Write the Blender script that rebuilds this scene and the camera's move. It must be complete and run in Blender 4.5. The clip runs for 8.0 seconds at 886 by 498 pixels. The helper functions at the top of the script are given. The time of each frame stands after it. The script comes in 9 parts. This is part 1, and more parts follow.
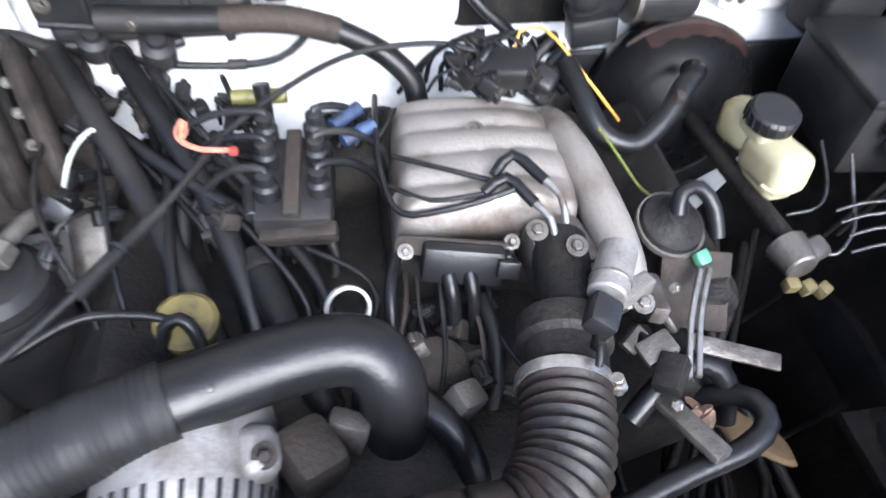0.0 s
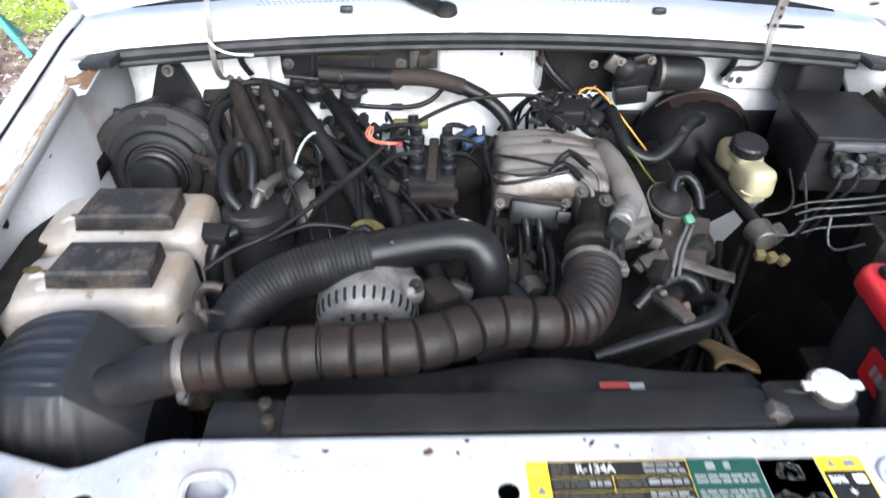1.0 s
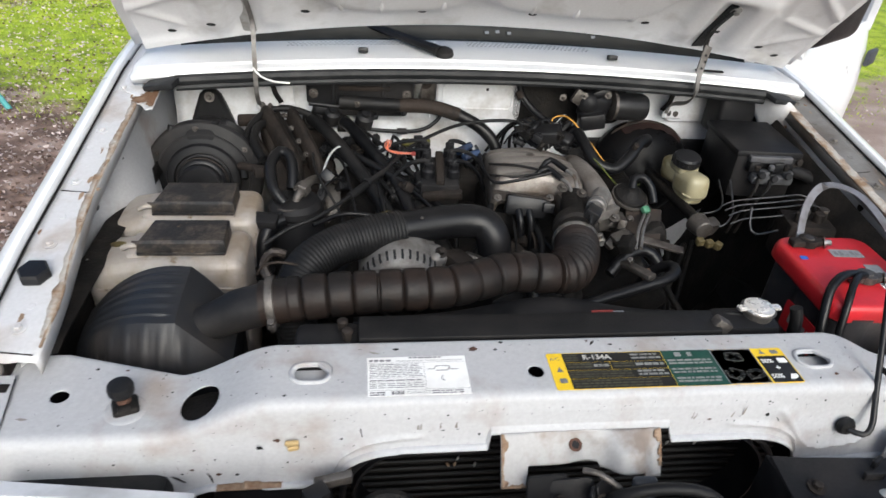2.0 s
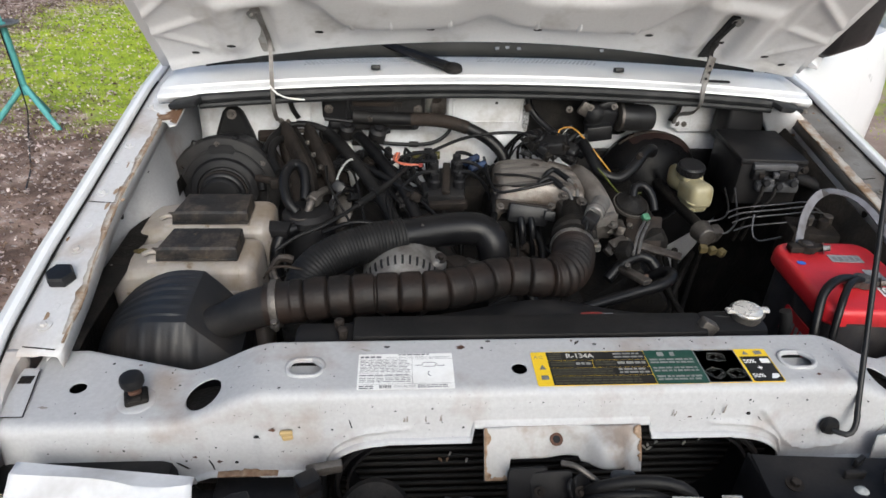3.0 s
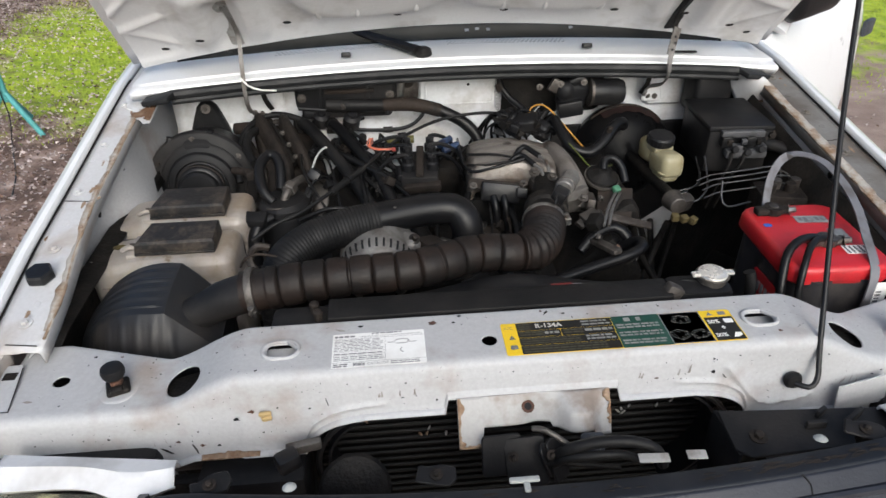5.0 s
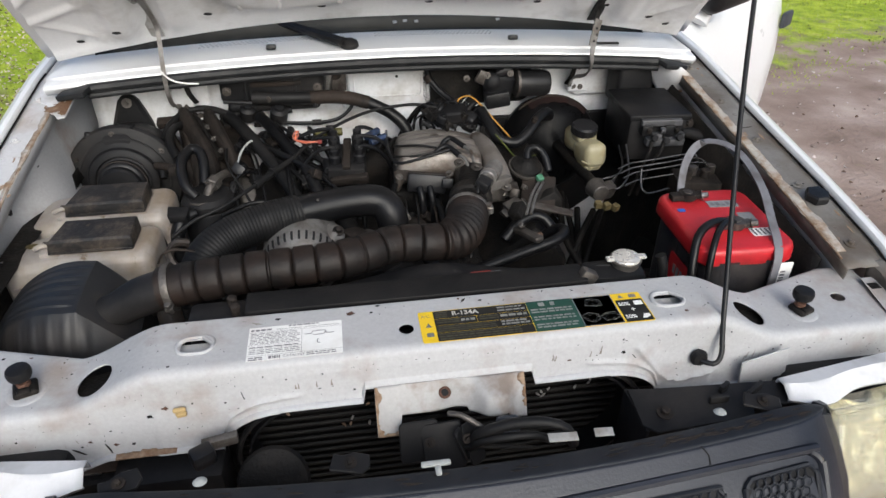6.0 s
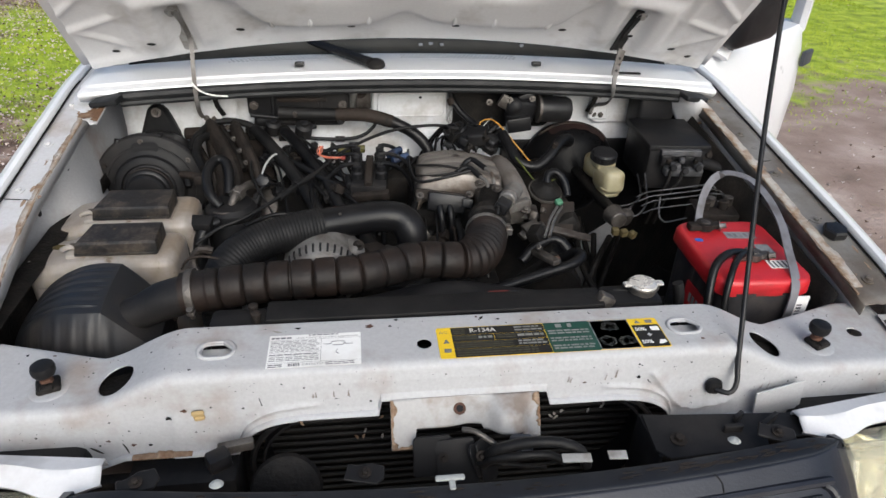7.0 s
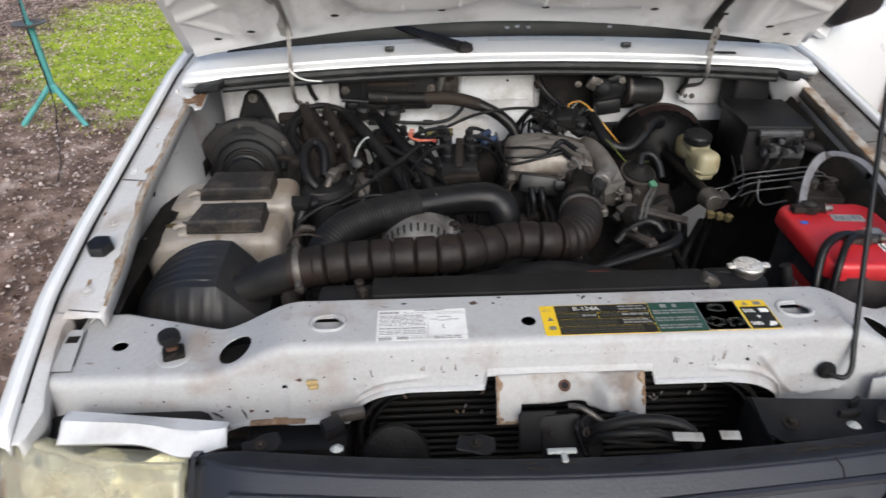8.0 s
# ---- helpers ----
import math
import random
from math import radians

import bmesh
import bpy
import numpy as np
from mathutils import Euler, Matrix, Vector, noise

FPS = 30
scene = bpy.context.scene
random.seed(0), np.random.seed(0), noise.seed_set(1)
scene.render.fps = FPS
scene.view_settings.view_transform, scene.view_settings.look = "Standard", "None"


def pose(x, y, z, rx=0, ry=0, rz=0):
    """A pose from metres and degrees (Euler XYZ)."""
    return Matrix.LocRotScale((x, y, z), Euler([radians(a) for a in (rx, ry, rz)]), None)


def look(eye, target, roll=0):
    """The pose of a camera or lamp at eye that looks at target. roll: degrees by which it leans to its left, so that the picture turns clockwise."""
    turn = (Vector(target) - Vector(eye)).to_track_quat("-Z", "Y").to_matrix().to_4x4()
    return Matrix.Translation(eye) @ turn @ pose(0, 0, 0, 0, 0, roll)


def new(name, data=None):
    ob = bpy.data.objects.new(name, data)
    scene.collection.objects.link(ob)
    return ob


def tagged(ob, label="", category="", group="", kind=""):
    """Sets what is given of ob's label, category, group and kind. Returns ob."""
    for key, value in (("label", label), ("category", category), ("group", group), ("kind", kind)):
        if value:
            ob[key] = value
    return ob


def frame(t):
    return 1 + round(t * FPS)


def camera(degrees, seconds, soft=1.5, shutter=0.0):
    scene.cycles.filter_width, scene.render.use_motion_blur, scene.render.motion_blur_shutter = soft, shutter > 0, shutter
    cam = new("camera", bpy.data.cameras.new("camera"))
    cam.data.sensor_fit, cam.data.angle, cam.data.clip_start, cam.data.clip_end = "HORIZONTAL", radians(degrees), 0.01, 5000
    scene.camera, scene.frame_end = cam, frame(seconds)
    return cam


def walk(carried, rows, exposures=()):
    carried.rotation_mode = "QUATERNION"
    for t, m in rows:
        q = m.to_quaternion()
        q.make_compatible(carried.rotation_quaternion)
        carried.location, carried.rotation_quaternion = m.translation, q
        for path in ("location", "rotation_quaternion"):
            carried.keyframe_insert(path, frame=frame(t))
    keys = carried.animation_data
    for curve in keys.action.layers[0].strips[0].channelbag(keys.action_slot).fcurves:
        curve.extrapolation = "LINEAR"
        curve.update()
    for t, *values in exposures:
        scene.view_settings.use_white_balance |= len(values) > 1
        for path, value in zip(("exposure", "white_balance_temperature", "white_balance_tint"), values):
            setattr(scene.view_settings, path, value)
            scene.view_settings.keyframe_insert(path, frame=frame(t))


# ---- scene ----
cam = camera(67.5, 8.0, shutter=0.3)
PATH = [
    (0, (-0.069, 0.094, 1.446), (0.212, 1.371, -0.068), 4.1),
    (0.3, (-0.148, -0.034, 1.544), (0.198, 1.379, 0.172), 6.5),
    (0.5, (-0.175, -0.124, 1.564), (0.185, 1.373, 0.287), 7.5),
    (0.7, (-0.178, -0.213, 1.572), (0.112, 1.319, 0.32), 6.0),
    (1, (-0.146, -0.375, 1.57), (-0.077, 1.174, 0.307), 1.2),
    (1.2, (-0.144, -0.478, 1.563), (-0.045, 1.105, 0.345), 2.5),
    (1.5, (-0.167, -0.592, 1.581), (-0.042, 1.077, 0.487), 4.3),
    (2, (-0.299, -0.668, 1.583), (-0.05, 0.995, 0.5), 4.3),
    (2.2, (-0.344, -0.69, 1.576), (-0.067, 0.954, 0.471), 4.9),
    (3.3, (-0.202, -0.73, 1.603), (-0.108, 0.98, 0.57), 1.3),
    (3.5, (-0.216, -0.728, 1.602), (-0.085, 0.97, 0.553), 1.5),
    (4, (-0.236, -0.758, 1.603), (-0.137, 0.956, 0.577), 0.1),
    (4.2, (-0.206, -0.754, 1.605), (-0.161, 0.949, 0.556), -1.2),
    (5.3, (-0.176, -0.768, 1.598), (0.006, 0.904, 0.516), 0.1),
    (5.5, (-0.162, -0.777, 1.598), (0.039, 0.892, 0.513), 1.2),
    (6, (-0.127, -0.778, 1.599), (0.142, 0.873, 0.503), 0.3),
    (6.5, (-0.178, -0.78, 1.579), (0.058, 0.876, 0.482), 2.9),
    (7, (-0.148, -0.793, 1.599), (0.098, 0.899, 0.561), 2.3),
    (7.5, (-0.138, -0.798, 1.594), (0.031, 0.874, 0.51), -1.9),
    (8, (-0.219, -0.808, 1.59), (-0.154, 0.882, 0.522), -0.4),
]
walk(cam, [(t, look(eye, target, roll)) for t, eye, target, roll in PATH],
     [(0.0, 1.85, 5100, 8), (0.5, 1.4, 5050, 8), (1.0, 1.1, 5250, 6), (1.5, 0.42, 5500, 5), (2.0, 0.0, 5650, 5), (3.5, -0.2, 5700, 5), (8.0, -0.25, 5700, 6)])


# ---- world and light ----
world = bpy.data.worlds.new("sky")
scene.world = world
world.use_nodes = True
wn = world.node_tree
sky = wn.nodes.new("ShaderNodeTexSky")
sky.sky_type, sky.sun_disc = "NISHITA", False
sky.sun_elevation, sky.sun_rotation = radians(34), radians(171)
sky.air_density, sky.dust_density, sky.ozone_density = 1.0, 8.0, 1.0
wn.nodes["Background"].inputs[1].default_value = 0.2
wn.links.new(sky.outputs[0], wn.nodes["Background"].inputs[0])
sun_data = bpy.data.lights.new("sun", "SUN")
sun_data.energy, sun_data.angle, sun_data.color = 1.5, radians(55), (1.0, 0.985, 0.965)
sun = new("sun", sun_data)
sun.matrix_world = look((0.95, -6.2, 4.3), (0, 0, 0))


# ---- materials ----
def mat(name, base, rough=0.5, metal=0.0, second=None, scale=12.0, spread=0.5, fine=0.12, bump=0.15, bump_scale=120.0,
        spots=None, spot_scale=40.0, spot_cut=0.68, per_piece=0.0, trans=0.0, ior=1.45, sss=0.0, rough_var=0.15, coat=0.0, stretch=None, spec=0.5):
    """A worn surface: base colour, a second colour in soft stains, sharp spots, fine grain and bump."""
    m = bpy.data.materials.new(name)
    m.use_nodes = True
    t = m.node_tree
    n, link = t.nodes, t.links.new
    p = n["Principled BSDF"]
    tc = n.new("ShaderNodeTexCoord")
    co = tc.outputs["Object"]
    if stretch:
        mp = n.new("ShaderNodeMapping")
        mp.inputs["Scale"].default_value = stretch
        link(co, mp.inputs[0])
        co = mp.outputs[0]

    def noise_at(s, detail=4.0, roughness=0.6):
        q = n.new("ShaderNodeTexNoise")
        q.inputs["Scale"].default_value, q.inputs["Detail"].default_value, q.inputs["Roughness"].default_value = s, detail, roughness
        link(co, q.inputs["Vector"])
        return q.outputs[0]

    def ramp(value, lo, hi):
        q = n.new("ShaderNodeMapRange")
        q.inputs[1].default_value, q.inputs[2].default_value = lo, hi
        link(value, q.inputs[0])
        return q.outputs[0]

    def mix(fac, a, b, mode="MIX"):
        q = n.new("ShaderNodeMix")
        q.data_type, q.blend_type = "RGBA", mode
        for sock, v in ((q.inputs[0], fac), (q.inputs[6], a), (q.inputs[7], b)):
            if isinstance(v, (int, float)):
                sock.default_value = v
            elif isinstance(v, tuple):
                sock.default_value = (*v[:3], 1)
            else:
                link(v, sock)
        return q.outputs[2]

    col = base
    if second:
        col = mix(ramp(noise_at(scale), 0.72 - 0.45 * spread, 0.78 - 0.2 * spread), col, second)
    if spots:
        col = mix(ramp(noise_at(spot_scale, 6.0, 0.65), spot_cut, spot_cut + 0.05), col, spots)
    grain = ramp(noise_at(bump_scale, 3.0), 0.25, 0.75)
    dark = tuple(1 - fine * 1.6 for _ in range(3))
    col = mix(grain, mix(1.0, col, dark, "MULTIPLY"), col)
    if per_piece:
        oi = n.new("ShaderNodeObjectInfo")
        lo = tuple(1 - per_piece for _ in range(3))
        col = mix(oi.outputs["Random"], mix(1.0, col, lo, "MULTIPLY"), col)
    link(col, p.inputs["Base Color"]) if not isinstance(col, tuple) else None
    rr = n.new("ShaderNodeMapRange")
    rr.inputs[3].default_value, rr.inputs[4].default_value = max(0.02, rough - rough_var), min(1.0, rough + rough_var)
    link(noise_at(scale * 2.3), rr.inputs[0])
    link(rr.outputs[0], p.inputs["Roughness"])
    p.inputs["Metallic"].default_value = metal
    p.inputs["Transmission Weight"].default_value = trans
    p.inputs["IOR"].default_value = ior
    p.inputs["Specular IOR Level"].default_value = spec
    p.inputs["Coat Weight"].default_value = coat
    if sss:
        p.inputs["Subsurface Weight"].default_value = sss
        p.inputs["Subsurface Radius"].default_value = (0.02, 0.018, 0.012)
    if bump:
        b = n.new("ShaderNodeBump")
        b.inputs["Strength"].default_value, b.inputs["Distance"].default_value = bump, 0.002
        link(grain, b.inputs["Height"])
        link(b.outputs[0], p.inputs["Normal"])
    return m


WHITE_DIRTY = mat("white_paint_dirty", (0.400, 0.402, 0.412), 0.55, 0, (0.295, 0.258, 0.232), 6.5, 0.42, 0.09, 0.06, 170, (0.075, 0.058, 0.048), 115, 0.70)
WHITE_BAY = mat("white_paint_bay", (0.60, 0.61, 0.63), 0.5, 0, (0.36, 0.34, 0.32), 7, 0.5, 0.08, 0.06, 150, (0.16, 0.10, 0.06), 22, 0.72)
WHITE_GLOSS = mat("white_paint_gloss", (0.70, 0.71, 0.73), 0.3, 0, (0.65, 0.655, 0.665), 3, 0.3, 0.04, 0.02, 200, (0.36, 0.32, 0.28), 70, 0.76, rough_var=0.06, coat=0.3)
WHITE_HOOD = mat("white_hood_inner", (0.64, 0.64, 0.65), 0.45, 0, (0.45, 0.44, 0.43), 6, 0.4, 0.05, 0.04, 140, (0.22, 0.17, 0.12), 45, 0.76)
# driver's-side ledge: grimy paint, with the shade on that side in the colour too
LEDGE = mat("shaded_ledge_paint", (0.170, 0.162, 0.150), 0.5, 0, (0.095, 0.078, 0.062), 8, 0.62, 0.1, 0.1, 160, (0.130, 0.066, 0.030), 25, 0.68)
RUSTY_EDGE = mat("flaking_edge_paint", (0.43, 0.40, 0.36), 0.65, 0, (0.235, 0.150, 0.085), 26, 0.62, 0.15, 0.3, 220, (0.105, 0.050, 0.026), 70, 0.63)
# paler copy: the light on the passenger's side is put into the colour
LEDGE_PALE = mat("lit_ledge_paint", (0.52, 0.52, 0.53), 0.45, 0, (0.36, 0.31, 0.27), 6, 0.5, 0.08, 0.08, 160, (0.26, 0.17, 0.10), 18, 0.68)
STAIN = mat("tan_rust_stain", (0.30, 0.215, 0.145), 0.75, 0, (0.17, 0.085, 0.04), 30, 0.5, 0.2, 0.3, 220, (0.42, 0.40, 0.37), 24, 0.62)
RUST = mat("rust", (0.105, 0.052, 0.034), 0.85, 0.1, (0.050, 0.029, 0.022), 40, 0.6, 0.2, 0.5, 300)
RUST_BROWN = mat("spread_rust", (0.150, 0.082, 0.044), 0.8, 0, (0.270, 0.185, 0.120), 34, 0.5, 0.2, 0.35, 240, (0.40, 0.36, 0.32), 40, 0.66)
ROAD_FILM = mat("dried_road_film", (0.235, 0.208, 0.186), 0.65, 0, (0.310, 0.290, 0.270), 60, 0.5, 0.15, 0.1, 200)
SEAM = mat("seam_sealer_brown", (0.30, 0.215, 0.145), 0.75, 0, (0.15, 0.088, 0.052), 50, 0.6, 0.2, 0.5, 250, (0.42, 0.38, 0.33), 60, 0.6)
# engine grime; also gives thin sheets and discs the shade inside holes
GRIME_AND_SHADE = mat("grime_and_hole_shade", (0.0105, 0.0098, 0.0094), 0.6, 0.2, (0.026, 0.0222, 0.0192), 18, 0.6, 0.3, 0.5, 160, (0.050, 0.041, 0.033), 55, 0.71, spec=0.22)
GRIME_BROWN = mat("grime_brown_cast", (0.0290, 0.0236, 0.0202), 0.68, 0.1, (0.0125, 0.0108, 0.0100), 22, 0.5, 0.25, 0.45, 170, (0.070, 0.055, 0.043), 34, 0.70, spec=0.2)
BLACK_PLASTIC = mat("black_plastic", (0.0085, 0.0085, 0.0096), 0.38, 0, (0.019, 0.0186, 0.019), 10, 0.55, 0.15, 0.12, 220, spec=0.34)
BLACK_DUSTY = mat("black_plastic_dusty", (0.0098, 0.0098, 0.0108), 0.5, 0, (0.024, 0.0222, 0.0215), 9, 0.6, 0.15, 0.12, 200, (0.040, 0.034, 0.029), 48, 0.73, spec=0.22)
AIRBOX = mat("airbox_plastic", (0.0135, 0.0145, 0.0172), 0.44, 0, (0.030, 0.0265, 0.0245), 8, 0.55, 0.12, 0.1, 180, spec=0.4)
DUCT = mat("dusty_rubber_duct", (0.0088, 0.0077, 0.0074), 0.50, 0, (0.0205, 0.0135, 0.0106), 10, 0.7, 0.15, 0.2, 160, (0.0078, 0.0071, 0.0071), 25, 0.6, spec=0.24)
LID = mat("dusty_tank_lid", (0.015, 0.0145, 0.015), 0.5, 0, (0.075, 0.060, 0.048), 20, 0.55, 0.25, 0.25, 160, (0.125, 0.085, 0.045), 34, 0.64, spec=0.35)
HOSE = mat("rubber_hose", (0.0055, 0.0056, 0.0064), 0.34, 0, (0.0115, 0.0111, 0.0118), 9, 0.5, 0.12, 0.12, 200, spec=0.27)
HOSE_DUSTY = mat("rubber_hose_dusty", (0.0072, 0.0072, 0.0077), 0.52, 0, (0.0145, 0.0136, 0.0134), 12, 0.65, 0.15, 0.2, 180, spec=0.22)
LOOM_BROWN = mat("loom_taped_brown", (0.03, 0.0228, 0.0186), 0.7, 0, (0.012, 0.0114, 0.0114), 14, 0.5, 0.2, 0.3, 150, spec=0.2)
ALU = mat("cast_aluminium", (0.225, 0.205, 0.188), 0.46, 0.45, (0.115, 0.092, 0.074), 11, 0.5, 0.12, 0.3, 200, (0.045, 0.034, 0.026), 26, 0.70)
ALU_DIRTY = mat("dirty_aluminium", (0.118, 0.108, 0.099), 0.46, 0.6, (0.046, 0.037, 0.031), 18, 0.6, 0.2, 0.3, 240)
ALU_LIGHT = mat("alternator_casting", (0.202, 0.194, 0.187), 0.55, 0.5, (0.115, 0.104, 0.0936), 25, 0.6, 0.12, 0.3, 260)
STEEL = mat("zinc_steel", (0.312, 0.306, 0.294), 0.36, 0.85, (0.144, 0.114, 0.09), 26, 0.5, 0.12, 0.1, 260)
PIPE = mat("dull_brake_pipe", (0.070, 0.070, 0.074), 0.36, 0.7, (0.025, 0.022, 0.019), 40, 0.5, 0.1, 0.05)
CHROME = mat("bright_metal", (0.74, 0.72, 0.68), 0.28, 0.55, (0.55, 0.51, 0.46), 20, 0.4, 0.08, 0.08, 200)
GALVANISED = mat("dull_galvanised_steel", (0.331, 0.324, 0.31), 0.45, 0.25, (0.216, 0.194, 0.173), 24, 0.5, 0.1, 0.1, 200)
PLUG_GREY = mat("dusty_grey_plug", (0.068, 0.068, 0.073), 0.5, 0, (0.035, 0.034, 0.035), 40, 0.5, 0.1, 0.1, 200)
INK_BRIGHT = mat("label_ink_bright", (0.50, 0.49, 0.45), 0.5, 0, (0.38, 0.37, 0.34), 60, 0.5, 0.05, 0)
RED = mat("red_battery_plastic", (0.45, 0.0165, 0.0225), 0.36, 0, (0.315, 0.0225, 0.0263), 12, 0.5, 0.06, 0.05, 200, (0.225, 0.12, 0.105), 50, 0.74)
CASE = mat("battery_case_grey", (0.027, 0.0264, 0.0288), 0.42, 0, (0.054, 0.048, 0.045), 12, 0.5, 0.1, 0.08, 180, spec=0.3)
STRAP = mat("grey_strap", (0.15, 0.15, 0.165), 0.5, 0, (0.09, 0.085, 0.085), 25, 0.5, 0.08, 0.05, 200)
TANK = mat("clouded_white_plastic", (0.310, 0.284, 0.260), 0.42, 0, (0.200, 0.160, 0.122), 9, 0.55, 0.06, 0.05, 90, (0.145, 0.102, 0.062), 17, 0.62, sss=0.2)
FLUID = mat("yellowed_reservoir", (0.300, 0.272, 0.175), 0.35, 0, (0.215, 0.175, 0.085), 14, 0.55, 0.06, 0.05, 90, sss=0.25)
HEADER = mat("header_plastic_blue_grey", (0.0225, 0.0245, 0.0325), 0.40, 0, (0.0120, 0.0135, 0.0195), 6, 0.5, 0.1, 0.1, 240, (0.050, 0.052, 0.060), 40, 0.70, spec=0.5)
HEADER_TOP = mat("header_top_weathered", (0.0125, 0.0145, 0.0195), 0.55, 0, (0.025, 0.0265, 0.031), 8, 0.5, 0.1, 0.12, 200, (0.075, 0.056, 0.038), 24, 0.77, spec=0.3)
GRILLE = mat("grille_grey_plastic", (0.045, 0.050, 0.060), 0.5, 0, (0.030, 0.033, 0.039), 10, 0.5, 0.08, 0.06, 200)
LENS = mat("hazed_lamp_lens", (0.90, 0.88, 0.74), 0.10, 0, (0.78, 0.74, 0.55), 7, 0.5, 0.05, 0.03, 200, trans=0.80, ior=1.25, coat=0.6)
REFLECTOR = mat("lamp_reflector", (0.90, 0.89, 0.80), 0.26, 0.75, (0.78, 0.76, 0.62), 14, 0.4, 0.05, 0.2, 60)
VENT = mat("vent_slits", (0.33, 0.34, 0.355), 0.5, 0, (0.24, 0.245, 0.25), 20, 0.4, 0.05, 0)
CONDENSER = mat("condenser_tubes", (0.0105, 0.0098, 0.0095), 0.65, 0.2, (0.019, 0.017, 0.015), 16, 0.5, 0.2, 0.3, 200, (0.06, 0.054, 0.048), 60, 0.72)
FINS = mat("condenser_fins", (0.00784, 0.00728, 0.00728), 0.7, 0.4, (0.0157, 0.014, 0.0123), 20, 0.5, 0.3, 0.5, 400, spec=0.2)
SEAL = mat("rubber_seal", (0.014, 0.0147, 0.0161), 0.55, 0, (0.0315, 0.0315, 0.0329), 14, 0.5, 0.1, 0.1, 180, spec=0.3)
GLASS = mat("windscreen_glass", (0.008, 0.010, 0.012), 0.22, 0, (0.014, 0.016, 0.018), 5, 0.5, 0.02, 0.0, 100, spec=0.2)
# dark cab trim; also the shade of openings, on pieces laid over surfaces
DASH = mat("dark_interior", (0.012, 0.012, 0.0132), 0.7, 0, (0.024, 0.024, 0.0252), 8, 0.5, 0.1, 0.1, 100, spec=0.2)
ORANGE = mat("orange_wire", (0.6, 0.128, 0.048), 0.5, 0, (0.44, 0.16, 0.096), 60, 0.5, 0.05, 0)
CORAL = mat("coral_wire", (0.30, 0.095, 0.066), 0.5, 0, (0.22, 0.115, 0.090), 60, 0.5, 0.05, 0)
AMBER = mat("amber_wire", (0.462, 0.231, 0.035), 0.45, 0, (0.35, 0.182, 0.042), 60, 0.5, 0.05, 0)
LIME = mat("green_yellow_wire", (0.09, 0.105, 0.018), 0.5, 0, (0.06, 0.07, 0.015), 60, 0.5, 0.05, 0)
GREEN = mat("green_plastic_clip", (0.06, 0.17, 0.1), 0.5, 0, (0.04, 0.1, 0.06), 60, 0.5, 0.05, 0)
OLIVE = mat("olive_plastic", (0.11, 0.1, 0.025), 0.5, 0, (0.05, 0.045, 0.015), 50, 0.5, 0.08, 0.05)
BLUE = mat("blue_connector", (0.0193, 0.0358, 0.0825), 0.5, 0, (0.011, 0.0138, 0.0275), 50, 0.6, 0.08, 0.05)
TEAL = mat("teal_painted_metal", (0.10, 0.34, 0.33), 0.5, 0, (0.07, 0.22, 0.21), 18, 0.5, 0.1, 0.08)
YELLOW_CAP = mat("faded_yellow_cap", (0.105, 0.083, 0.022), 0.6, 0, (0.045, 0.034, 0.014), 45, 0.6, 0.12, 0.15)
PALE_WIRE = mat("pale_grey_wire", (0.315, 0.329, 0.322), 0.5, 0, (0.21, 0.21, 0.203), 60, 0.5, 0.05, 0)
RAG = mat("tan_cardboard", (0.130, 0.085, 0.036), 0.85, 0, (0.070, 0.042, 0.022), 18, 0.6, 0.15, 0.2)
LABEL_BLACK = mat("label_black", (0.012, 0.012, 0.012), 0.4, 0, (0.022, 0.022, 0.022), 20, 0.4, 0.05, 0, spec=0.3)
LABEL_YELLOW = mat("label_yellow", (0.72, 0.49, 0.012), 0.4, 0, (0.62, 0.42, 0.02), 20, 0.4, 0.05, 0)
LABEL_GREEN = mat("label_green", (0.008, 0.050, 0.036), 0.4, 0, (0.014, 0.06, 0.045), 20, 0.4, 0.05, 0)
LABEL_WHITE = mat("label_white", (0.76, 0.76, 0.75), 0.45, 0, (0.66, 0.65, 0.63), 12, 0.5, 0.04, 0)
LABEL_GREY = mat("label_grey", (0.225, 0.232, 0.24), 0.5, 0, (0.15, 0.15, 0.15), 40, 0.5, 0.05, 0)
INK = mat("label_ink", (0.13, 0.13, 0.14), 0.5, 0, (0.20, 0.20, 0.21), 60, 0.5, 0.05, 0)
INK_OLIVE = mat("label_ink_olive", (0.055, 0.052, 0.034), 0.5, 0, (0.035, 0.034, 0.024), 60, 0.5, 0.05, 0)
INK_PALE = mat("label_ink_pale", (0.22, 0.225, 0.215), 0.5, 0, (0.15, 0.15, 0.145), 60, 0.5, 0.05, 0)
INK_DIM = mat("label_ink_dim", (0.125, 0.128, 0.122), 0.5, 0, (0.085, 0.085, 0.08), 60, 0.5, 0.05, 0)
REDINK = mat("label_red", (0.20, 0.022, 0.018), 0.5, 0, (0.15, 0.03, 0.025), 40, 0.5, 0.05, 0)
BLUEDOT = mat("blue_sticker", (0.03, 0.10, 0.42), 0.4, 0, (0.04, 0.1, 0.3), 40, 0.4, 0.05, 0)
GRASS = mat("grass_blades", (0.34, 0.45, 0.018), 0.6, 0, (0.52, 0.60, 0.032), 1.2, 0.6, 0.2, 0, 20)
LEAF = mat("leaf_litter", (0.085, 0.048, 0.030), 0.8, 0, (0.26, 0.175, 0.125), 30, 0.45, 0.2, 0, 60)
PETAL = mat("pale_petals", (0.66, 0.57, 0.54), 0.8, 0, (0.40, 0.29, 0.25), 25, 0.5, 0.1, 0, 60)


